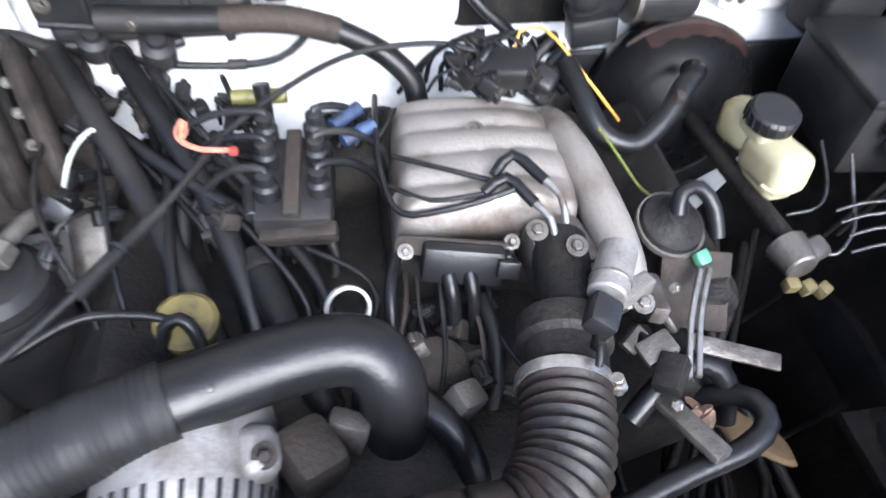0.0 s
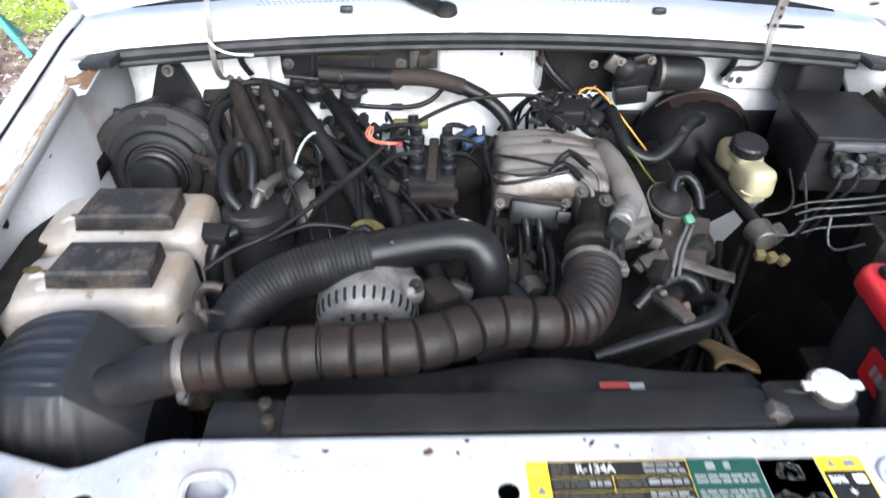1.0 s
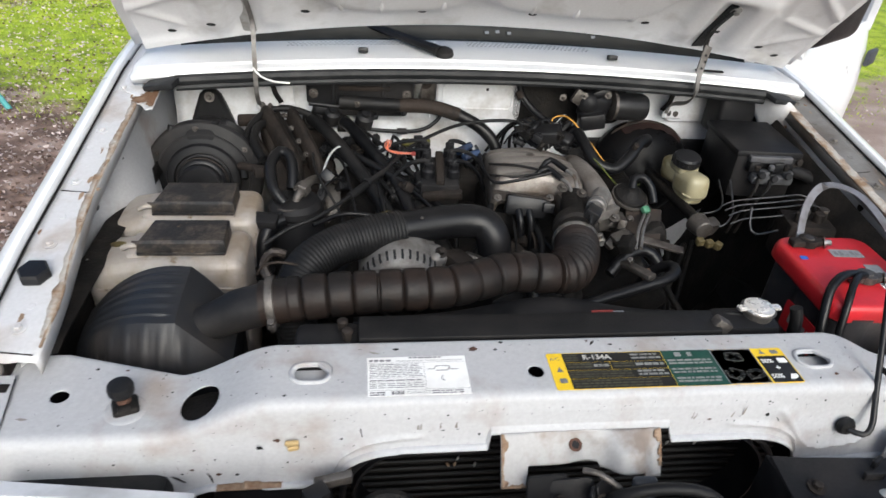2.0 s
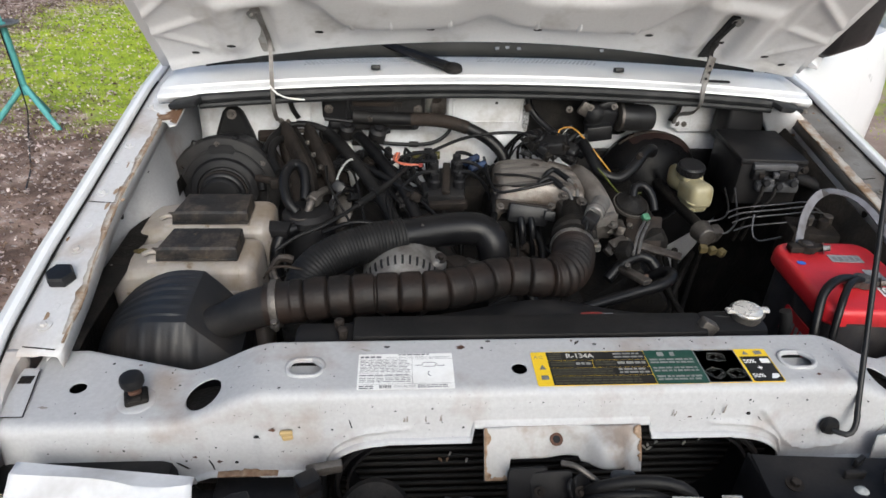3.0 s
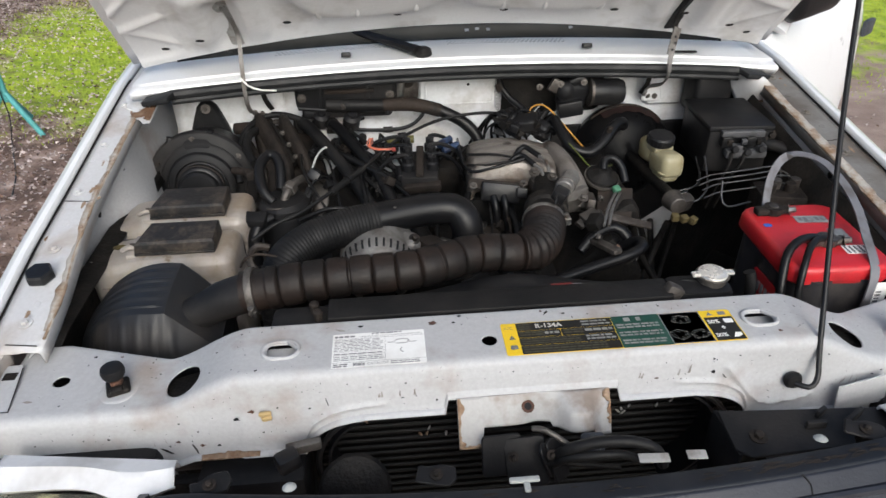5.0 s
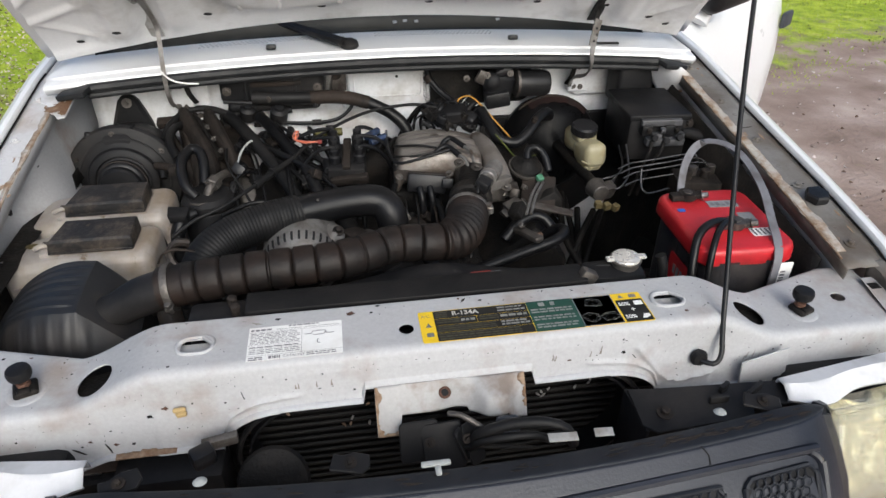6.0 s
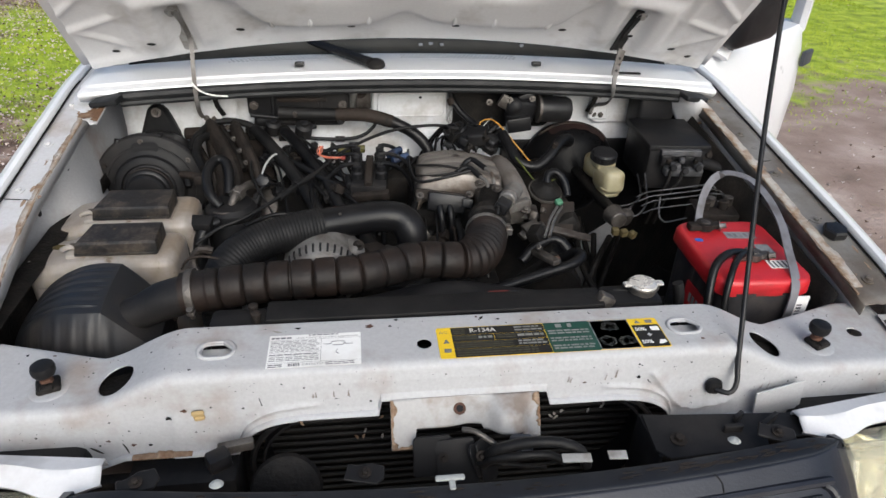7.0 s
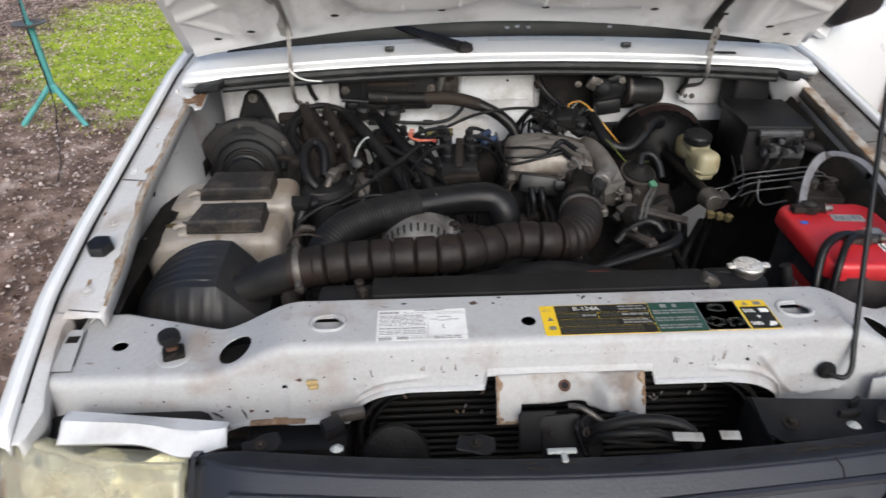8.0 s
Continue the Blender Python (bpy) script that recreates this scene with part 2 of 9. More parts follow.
# ---- mesh helpers ----
def ex(v):
    return math.exp(max(-60.0, min(60.0, v)))


def V(*a):
    return Vector(a)


def box(bm, c, s, bevel=0.0, rot=None, seg=2):
    """A bevelled box at c of size s; rot: a matrix or (rx, ry, rz) degrees."""
    m = pose(0, 0, 0, *rot) if isinstance(rot, tuple) else (rot or Matrix())
    got = bmesh.ops.create_cube(bm, size=1, matrix=Matrix.Translation(c) @ m @ Matrix.Diagonal((*s, 1)))
    if bevel:
        edges = list({e for v in got["verts"] for e in v.link_edges})
        bmesh.ops.bevel(bm, geom=edges, offset=bevel, segments=seg, profile=0.5, affect="EDGES")
    return bm


def frames_along(pts):
    """Tangents and parallel-transported normals along a line of points."""
    tang = [(pts[min(i + 1, len(pts) - 1)] - pts[max(i - 1, 0)]).normalized() for i in range(len(pts))]
    up = V(0, 0, 1) if abs(tang[0].z) < 0.9 else V(1, 0, 0)
    nrm = [(up - tang[0] * up.dot(tang[0])).normalized()]
    for i in range(1, len(pts)):
        w = nrm[-1] - tang[i] * nrm[-1].dot(tang[i])
        nrm.append(w.normalized())
    return tang, nrm


def spline(points, step=0.01):
    """A smooth Catmull-Rom line through the points, at about the given step."""
    p = [Vector(q) for q in points]
    p = [p[0] * 2 - p[1]] + p + [p[-1] * 2 - p[-2]]
    out = []
    for i in range(1, len(p) - 2):
        a, b, c, d = p[i - 1:i + 3]
        k = max(2, int((c - b).length / step))
        for j in range(k):
            t = j / k
            out.append(0.5 * (2 * b + (c - a) * t + (2 * a - 5 * b + 4 * c - d) * t * t + (3 * b - a - 3 * c + d) * t ** 3))
    return out + [p[-2]]


def loft(bm, rings, close=True, cap=True):
    """Skin of quads over rings of equal length."""
    vs = [[bm.verts.new(q) for q in r] for r in rings]
    n = len(rings[0])
    for a, b in zip(vs, vs[1:]):
        for i in range(n if close else n - 1):
            j = (i + 1) % n
            bm.faces.new((a[i], a[j], b[j], b[i]))
    if cap and close:
        bm.faces.new(vs[0][::-1])
        bm.faces.new(vs[-1])
    return bm


def tube(bm, points, r, seg=10, step=0.012, flat=1.0, smooth=True, cap=True):
    """A round tube along a smooth line; r: a radius, or a function of the length along it and the whole length."""
    pts = spline(points, step) if smooth else [Vector(q) for q in points]
    tang, nrm = frames_along(pts)
    run, total = [0.0], 0.0
    for a, b in zip(pts, pts[1:]):
        total += (b - a).length
        run.append(total)
    rings = []
    for q, t, nn, d in zip(pts, tang, nrm, run):
        rad = r(d, total) if callable(r) else r
        bi = t.cross(nn)
        rings.append([q + nn * (rad * flat * math.cos(2 * math.pi * k / seg)) + bi * (rad * math.sin(2 * math.pi * k / seg)) for k in range(seg)])
    return loft(bm, rings, cap=cap)


def lathe(bm, profile, centre, axis=(0, 0, 1), seg=24):
    """Turns a profile of (radius, height) about an axis through centre."""
    q = V(0, 0, 1).rotation_difference(Vector(axis).normalized()).to_matrix().to_4x4()
    m = Matrix.Translation(centre) @ q
    rings = [[m @ V(max(r, 0.0004) * math.cos(2 * math.pi * k / seg), max(r, 0.0004) * math.sin(2 * math.pi * k / seg), h) for k in range(seg)] for r, h in profile]
    return loft(bm, rings, cap=tuple(profile[0]) != tuple(profile[-1]))


def cyl(bm, a, b, r, r2=None, seg=14, bevel=0.0):
    """A cylinder from a to b with softened rims."""
    a, b = Vector(a), Vector(b)
    h = (b - a).length
    r2 = r if r2 is None else r2
    e = min(bevel or 0.12 * min(r, r2), h * 0.3)
    return lathe(bm, [(r - e, 0), (r, e), (r2, h - e), (r2 - e, h)], a, b - a, seg)


def prism(bm, outline, m, depth, bevel=0.0):
    """A plate: an outline of (u, v) in the plane of m, as thick as depth along its z."""
    vs = [bm.verts.new(m @ V(u, v, 0)) for u, v in outline]
    f = bm.faces.new(vs)
    got = bmesh.ops.extrude_face_region(bm, geom=[f])
    top = [v for v in got["geom"] if isinstance(v, bmesh.types.BMVert)]
    move = (m.to_3x3() @ V(0, 0, 1)).normalized() * depth
    bmesh.ops.translate(bm, verts=top, vec=move)
    if bevel:
        edges = list({e for v in vs + top for e in v.link_edges})
        bmesh.ops.bevel(bm, geom=edges, offset=bevel, segments=1, profile=0.5, affect="EDGES")
    return bm


def rounded(w, h, r, n=4, cx=0.0, cy=0.0):
    """Outline of a rectangle with round corners."""
    out = []
    for k, (sx, sy) in enumerate(((1, 1), (-1, 1), (-1, -1), (1, -1))):
        for i in range(n + 1):
            a = math.pi / 2 * (k + i / n)
            out.append((cx + sx * (w / 2 - r) + r * math.cos(a), cy + sy * (h / 2 - r) + r * math.sin(a)))
    return out


def oval(cx, cy, rx, ry, n=20, turn=0.0):
    c, s = math.cos(radians(turn)), math.sin(radians(turn))
    return [(cx + rx * math.cos(a) * c - ry * math.sin(a) * s, cy + rx * math.cos(a) * s + ry * math.sin(a) * c)
            for a in (2 * math.pi * k / n for k in range(n))]


def thing(name, at, label, category, group="", kind=""):
    ob = new(name)
    ob.location = at
    ob.empty_display_size = 0.02
    return tagged(ob, label, category, group, kind)


def root_of(ob):
    while ob.parent:
        ob = ob.parent
    return ob


def part(name, bm, material, parent=None, label="", smooth=35, solid=0.0):
    """Links a bmesh, given in world metres, as one mesh under a thing or part."""
    base = root_of(parent).location if parent else Vector()
    bmesh.ops.translate(bm, verts=bm.verts, vec=-base)
    bmesh.ops.recalc_face_normals(bm, faces=bm.faces)
    me = bpy.data.meshes.new(name)
    bm.to_mesh(me)
    bm.free()
    me.materials.append(material)
    if smooth:
        me.shade_smooth()
        me.set_sharp_from_angle(angle=radians(smooth))
    ob = new(name, me)
    if parent:
        ob.parent = parent
    if label:
        ob["label"] = label
    if solid:
        md = ob.modifiers.new("thickness", "SOLIDIFY")
        md.thickness, md.offset = solid, -1
    return ob


def B():
    return bmesh.new()


def line_part(name, points, r, material, parent, label="", seg=8, step=0.012, flat=1.0):
    return part(name, tube(B(), points, r, seg, step, flat), material, parent, label, 60)


def ribbon(bm, points, side, w, t, step=0.012):
    """A flat strap of width w along side and thickness t, following a spline."""
    sp_ = spline([Vector(q_) for q_ in points], step)
    rings_ = []
    for q_, t_ in zip(sp_, frames_along(sp_)[0]):
        sd = Vector(side)
        sd = (sd - t_ * sd.dot(t_)).normalized() * (w / 2)
        up_ = t_.cross(sd).normalized() * (t / 2)
        rings_.append([q_ - sd - up_, q_ + sd - up_, q_ + sd + up_, q_ - sd + up_])
    return loft(bm, rings_)


def plug(at, turn, size, material, parent, name="plug", lead=None):
    """A moulded electrical plug: body, collar, latch and two ribs in one mesh; lead: a hose material for its tail."""
    m_ = Matrix.Translation(at) @ pose(0, 0, 0, *turn) @ Matrix.Scale(size, 4)
    bm = B()
    box(bm, (0, 0, 0), (0.62, 1.0, 0.52), 0.10)
    box(bm, (0, -0.42, 0), (0.78, 0.30, 0.68), 0.07)
    box(bm, (0, 0.10, 0.32), (0.22, 0.60, 0.14), 0.04)
    for s_ in (-1, 1):
        box(bm, (s_ * 0.33, 0.12, 0), (0.08, 0.55, 0.20), 0.02, None, 1)
    cyl(bm, (0, 0.45, 0), (0, 0.72, 0), 0.20, 0.15, 10)
    bmesh.ops.transform(bm, matrix=m_, verts=bm.verts)
    ob_ = part(name, bm, material, parent)
    if lead:
        tail = [m_ @ V(0, 0.6, 0), m_ @ V(0, 1.1, 0.05), m_ @ V(0.35, 1.7, -0.15), m_ @ V(0.6, 2.3, -1.0), m_ @ V(0.5, 2.5, -2.2)]
        line_part("plug_lead", tail, size * 0.11, lead, parent, seg=7)
    return ob_


def bolt(name, at, axis, r, material, parent, h=0.006, washer=True):
    bm = B()
    axis = Vector(axis).normalized()
    if washer:
        lathe(bm, [(r * 1.9, 0), (r * 1.9, 0.0015), (r * 0.9, 0.0016)], at, axis, 16)
    lathe(bm, [(r, 0.001), (r, h), (r * 0.7, h + 0.001)], at, axis, 6)
    return part(name, bm, material, parent, smooth=25)


# ---- ground ----
def ground_mat():
    m = bpy.data.materials.new("dirt_and_lawn")
    m.use_nodes = True
    t = m.node_tree
    n, link = t.nodes, t.links.new
    p = n["Principled BSDF"]
    tc = n.new("ShaderNodeTexCoord")

    def nz(s, d=5.0):
        q = n.new("ShaderNodeTexNoise")
        q.inputs["Scale"].default_value, q.inputs["Detail"].default_value = s, d
        link(tc.outputs["Object"], q.inputs["Vector"])
        return q.outputs[0]

    def ramp(v, stops):
        q = n.new("ShaderNodeValToRGB")
        q.color_ramp.elements[0].position, q.color_ramp.elements[0].color = stops[0][0], (*stops[0][1], 1)
        q.color_ramp.elements[1].position, q.color_ramp.elements[1].color = stops[-1][0], (*stops[-1][1], 1)
        for pos, c in stops[1:-1]:
            e = q.color_ramp.elements.new(pos)
            e.color = (*c, 1)
        link(v, q.inputs[0])
        return q.outputs[0]

    damp = ramp(nz(5.5, 14), [(0.3, (0.070, 0.044, 0.033)), (0.46, (0.165, 0.108, 0.083)), (0.58, (0.30, 0.212, 0.170)), (0.72, (0.52, 0.42, 0.37))])
    path = ramp(nz(2.3, 12), [(0.3, (0.180, 0.126, 0.100)), (0.5, (0.295, 0.220, 0.182)), (0.62, (0.385, 0.300, 0.256)), (0.75, (0.49, 0.405, 0.36))])
    worn = n.new("ShaderNodeAttribute")
    worn.attribute_name = "path"
    soil = n.new("ShaderNodeMix")
    soil.data_type = "RGBA"
    link(worn.outputs["Fac"], soil.inputs[0])
    link(damp, soil.inputs[6])
    link(path, soil.inputs[7])
    dirt = soil.outputs[2]
    lawn = ramp(nz(6, 8), [(0.3, (0.13, 0.18, 0.014)), (0.5, (0.31, 0.40, 0.028)), (0.7, (0.50, 0.56, 0.06))])
    at = n.new("ShaderNodeAttribute")
    at.attribute_name = "lawn"
    add = n.new("ShaderNodeMath")
    add.operation = "MULTIPLY_ADD"
    link(nz(3.5, 6), add.inputs[0])
    add.inputs[1].default_value = 1.3
    link(at.outputs["Fac"], add.inputs[2])
    mr = n.new("ShaderNodeMapRange")
    mr.inputs[1].default_value, mr.inputs[2].default_value = 1.05, 1.3
    link(add.outputs[0], mr.inputs[0])
    mx = n.new("ShaderNodeMix")
    mx.data_type = "RGBA"
    link(mr.outputs[0], mx.inputs[0])
    link(dirt, mx.inputs[6])
    link(lawn, mx.inputs[7])
    link(mx.outputs[2], p.inputs["Base Color"])
    p.inputs["Roughness"].default_value = 0.95
    b = n.new("ShaderNodeBump")
    b.inputs["Strength"].default_value, b.inputs["Distance"].default_value = 0.8, 0.02
    link(nz(30, 8), b.inputs["Height"])
    link(b.outputs[0], p.inputs["Normal"])
    return m


def lawn_at(x, y):
    """How far the lawn, rather than bare earth, covers a spot: 0 to 1."""
    a = 1 / (1 + ex(-((y - 3.35) + 0.55 * (x + 2.0)) * 3.0)) if x < 0 else 1 / (1 + ex(-((y - 4.3) - 0.15 * (x - 3)) * 1.6))
    if x < 0:
        a *= 1 / (1 + ex(-((x + 3.55) + 0.12 * (y - 4)) * 4.0))
        far = 1 / (1 + ex(-(y - 8.5) * 1.2))
        a = max(a * (1 / (1 + ex((y - 7.2) * 1.5))), far * 0.8)
    return a + (0.18 if x < 0 else 0.32) * noise.noise(V(x * 1.3, y * 1.3, 0))


bm = B()
xs = [-900, -200, -60, -20] + [-10 + 0.5 * i for i in range(41)] + [20, 60, 200, 900]
ys = [-900, -200, -60, -20, -8, -4, -2] + [-1 + 0.5 * i for i in range(33)] + [20, 40, 100, 300, 900]
rows = [[bm.verts.new((x, y, 0.02 * noise.noise(V(x * 0.8, y * 0.8, 3)) if abs(x) < 11 and -2 < y < 16 else 0)) for x in xs] for y in ys]
for a, b in zip(rows, rows[1:]):
    for i in range(len(xs) - 1):
        bm.faces.new((a[i], a[i + 1], b[i + 1], b[i]))
ground = part("ground", bm, ground_mat())
tagged(ground, "brown leaf-strewn earth with patches of bright green lawn", "ground", kind="structure")
lay = ground.data.attributes.new("lawn", "FLOAT", "POINT")
for v in ground.data.vertices:
    lay.data[v.index].value = max(0.0, min(1.0, lawn_at(v.co.x, v.co.y)))
# damp leafy soil on the passenger side, a worn lighter path on the driver's side
lay = ground.data.attributes.new("path", "FLOAT", "POINT")
for v in ground.data.vertices:
    lay.data[v.index].value = 1 / (1 + ex(-(v.co.x - 0.2) * 2.5))


def scatter(name, count, material, label, category, make, keep):
    verts, faces = [], []
    rnd = random.Random(7)
    done = 0
    while done < count:
        if rnd.random() < 0.62:
            x, y = -rnd.uniform(0.95, 6.2), rnd.uniform(0.2, 9.0)
        else:
            x, y = rnd.uniform(1.6, 6.5), rnd.uniform(1.2, 9.0)
        if rnd.random() > keep(x, y):
            continue
        make(verts, faces, x, y, rnd)
        done += 1
    me = bpy.data.meshes.new(name)
    me.from_pydata(verts, [], faces)
    me.materials.append(material)
    ob = new(name, me)
    return tagged(ob, label, category, kind="stuff")


def blade(verts, faces, x, y, rnd):
    h, w, a = rnd.uniform(0.008, 0.030), rnd.uniform(0.003, 0.007), rnd.uniform(0, 6.28)
    dx, dy, lx, ly = w * math.cos(a), w * math.sin(a), rnd.uniform(-0.03, 0.03), rnd.uniform(-0.03, 0.03)
    k = len(verts)
    verts += [(x - dx, y - dy, -0.01), (x + dx, y + dy, -0.01), (x + lx, y + ly, h)]
    faces.append((k, k + 1, k + 2))


def flake(verts, faces, x, y, rnd):
    s, a = rnd.uniform(0.006, 0.019), rnd.uniform(0, 6.28)
    k = len(verts)
    z = 0.012 + 0.018 * noise.noise(V(x * 0.8, y * 0.8, 3))
    for i in range(5):
        b = a + i * 1.257
        r = s * rnd.uniform(0.5, 1.0)
        verts.append((x + r * math.cos(b), y + 0.7 * r * math.sin(b), z + rnd.uniform(0, 0.018)))
    faces.append((k, k + 1, k + 2, k + 3, k + 4))


scatter("grass", 80000, GRASS, "short bright green grass growing in patches", "grass", blade, lambda x, y: max(0.0, min(1.0, lawn_at(x, y) * 1.3 - 0.25)))
scatter("leaf_litter", 34000, LEAF, "dry brown fallen leaves lying on the earth", "leaves", flake, lambda x, y: (1.0 if x < 0 else 0.07) - (0.85 if x < 0 else 0.06) * max(0.0, min(1.0, lawn_at(x, y))))
scatter("fallen_petals", 26000, PETAL, "pale pinkish fallen petals lying on the earth", "petals", flake, lambda x, y: (1.0 if x < 0 else 0.07) - (0.45 if x < 0 else 0.06) * max(0.0, min(1.0, lawn_at(x, y))))


# ---- the truck's sheet metal ----
truck = thing("pickup_truck", (0, 1.5, 0), "white pickup truck, hood propped open, seams rusting", "pickup truck")

TOP, WING = 0.95, 0.897


def support_z(x):
    k = max(0.0, min(1.0, (abs(x) - 0.412) / 0.148))
    return TOP + (WING - TOP) * k * k * (3 - 2 * k) ** 1.0


def back_y(x):
    a = abs(x)
    return 0.058 if a < 0.55 else 0.058 + 0.05 * min(1, (a - 0.55) / 0.17)


SLOTS = [(-0.365, 0.0, 0.021, 0.013, 4.0, 0), (0.365, 0.0, 0.021, 0.013, 4.0, 0), (-0.057, -0.009, 0.0115, 0.0115, 2.0, 0), (-0.512, -0.008, 0.026, 0.031, 2.0, 20), (0.512, -0.008, 0.026, 0.031, 2.0, -20),
         (-0.703, 0.024, 0.0125, 0.0115, 2.0, 0), (0.703, 0.024, 0.0125, 0.0115, 2.0, 0)]


def hole_push(x, y):
    """The spot itself, or, when it lies in a hole, the nearest spot on the hole's rim along the ray from its middle."""
    for cx, cy, rx, ry, power, turn in SLOTS:
        c, s_ = math.cos(radians(turn)), math.sin(radians(turn))
        u, v = (x - cx) * c + (y - cy) * s_, -(x - cx) * s_ + (y - cy) * c
        q = (abs(u / rx) ** power + abs(v / ry) ** power) ** (1 / power)
        if q < 1:
            u, v = (u / q, v / q) if q > 0.05 else (rx, 0)
            return cx + u * c - v * s_, cy + u * s_ + v * c, True
    return x, y, False


# the radiator support: a bar with slots, a lower wing at each end, and a rolled front face
stations = [-0.783 + 0.0045 * i for i in range(349)]
bm = B()
grid = []
for x in stations:
    row = []
    for k in range(28):
        y = -0.041 + (back_y(x) + 0.041) * k / 27
        px, py, inside = hole_push(x, y)
        row.append((bm.verts.new((px, py, support_z(px))), inside))
    grid.append(row)
for a, b in zip(grid, grid[1:]):
    for k in range(27):
        quad = (a[k], b[k], b[k + 1], a[k + 1])
        if not all(q[1] for q in quad):
            bm.faces.new([q[0] for q in quad])


def face_low(x):
    """The lower edge of the support's front face."""
    a = abs(x)
    if a < 0.130:
        return 0.896
    if a < 0.25:
        return 0.878
    if a < 0.335:
        k = (a - 0.25) / 0.085
        return 0.876 - 0.058 * (1 - math.sqrt(max(0.0, 1 - k * k)))
    return 0.818 - 0.04 * max(0.0, min(1.0, (a - 0.50) / 0.10))


POCKET = [V(0.296, 0.912, 0), V(0.312, 0.892, 0), V(0.334, 0.862, 0), V(0.352, 0.845, 0), V(0.372, 0.840, 0), V(0.400, 0.843, 0), V(0.436, 0.850, 0)]


def pressing(x, z):
    """How far the front face stands out at a spot: a bead along each arch, and a fold round the prop rod's foot."""
    a, out = abs(x), 0.0
    if 0.21 < a < 0.345:
        fade = min(1.0, (a - 0.21) / 0.02, (0.345 - a) / 0.01)
        out += 0.0042 * fade * ex(-((z - face_low(x) - 0.017) / 0.0042) ** 2)
    if 0.28 < x < 0.46:
        p_ = V(x, z, 0)
        near = min((p_ - (u + (v - u) * max(0.0, min(1.0, (p_ - u).dot(v - u) / (v - u).length_squared)))).length for u, v in zip(POCKET, POCKET[1:]))
        out += 0.0055 * ex(-(near / 0.0048) ** 2)
    return out


rings = []
for x in stations:
    zt, zb = support_z(x), face_low(x)
    flat = abs(x) < 0.130
    ridge = 0.005 if abs(x) < 0.43 else 0.003
    lip = 0.001 if flat else 0.010
    mid = zt - 0.5 * (zt - min(zb, 0.878))
    row = [V(x, -0.041, zt), V(x, -0.0455, zt - 0.0006), V(x, -0.0500, zt - 0.0024), V(x, -0.0538, zt - 0.0056), V(x, -0.0562, zt - 0.0100), V(x, -0.0575, zt - 0.0150)]
    hs, ys = (zb + 0.008, max(mid - 0.010, zb + 0.010), max(mid + 0.012, zb + 0.014), zt - 0.015), (-0.064 - ridge, -0.061 - ridge, -0.061, -0.0575)
    for j in range(1, 25):
        z = zt - 0.015 + (zb + 0.008 - zt + 0.015) * j / 24
        row.append(V(x, float(np.interp(z, hs, ys)) - pressing(x, z), z))
    rings.append(row + [V(x, -0.066 - ridge, zb + 0.002), V(x, -0.066 - lip - ridge, zb)])
loft(bm, rings, close=False)
# the turned-down lip along the back
loft(bm, [[V(x, back_y(x), support_z(x)), V(x, back_y(x) + 0.004, support_z(x) - 0.003), V(x, back_y(x) + 0.005, support_z(x) - 0.02)] for x in stations], close=False)
bmesh.ops.remove_doubles(bm, verts=bm.verts, dist=0.0004)
support = part("radiator_support", bm, WHITE_DIRTY, truck, "white radiator support panel, grimy, with slots and round holes", 40, 0.0016)

# pressed rims round the slots
for s in (-1, 1):
    bm = B()
    tube(bm, [(x, y, TOP + 0.0005) for x, y in rounded(0.052, 0.036, 0.017, 4, s * 0.365, 0)] + [(s * 0.365 + 0.009, 0.018, TOP + 0.0005)], 0.0035, 6, 0.02, smooth=False, cap=False)
    part("slot_rim", bm, WHITE_DIRTY, support, smooth=70)
    # dark sheet added under each large hole, coloured as its shaded inside
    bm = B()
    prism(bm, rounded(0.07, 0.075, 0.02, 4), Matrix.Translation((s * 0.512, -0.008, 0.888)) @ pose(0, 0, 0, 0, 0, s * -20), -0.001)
    part("hole_backing", bm, GRIME_AND_SHADE, support)
# what shows through the slots
for s in (-1, 1):
    part("slot_backing", prism(B(), rounded(0.075, 0.05, 0.01, 2, s * 0.365, -0.004), Matrix.Translation((0, 0, TOP - 0.020)) @ pose(0, 0, 0, 12, 0, 0), 0.002), WHITE_DIRTY, support)
bm = prism(B(), [(0, 0), (0.085, 0.013), (0.094, -0.048), (0.006, -0.050)], Matrix.Translation((0.466, -0.083, 0.876)) @ pose(0, 0, 0, 0, 0, 6) @ pose(0, 0, 0, 90, 0, 0), 0.003, 0.001)
part("folded_plate", bm, WHITE_DIRTY, support, "loose white sheet plate")
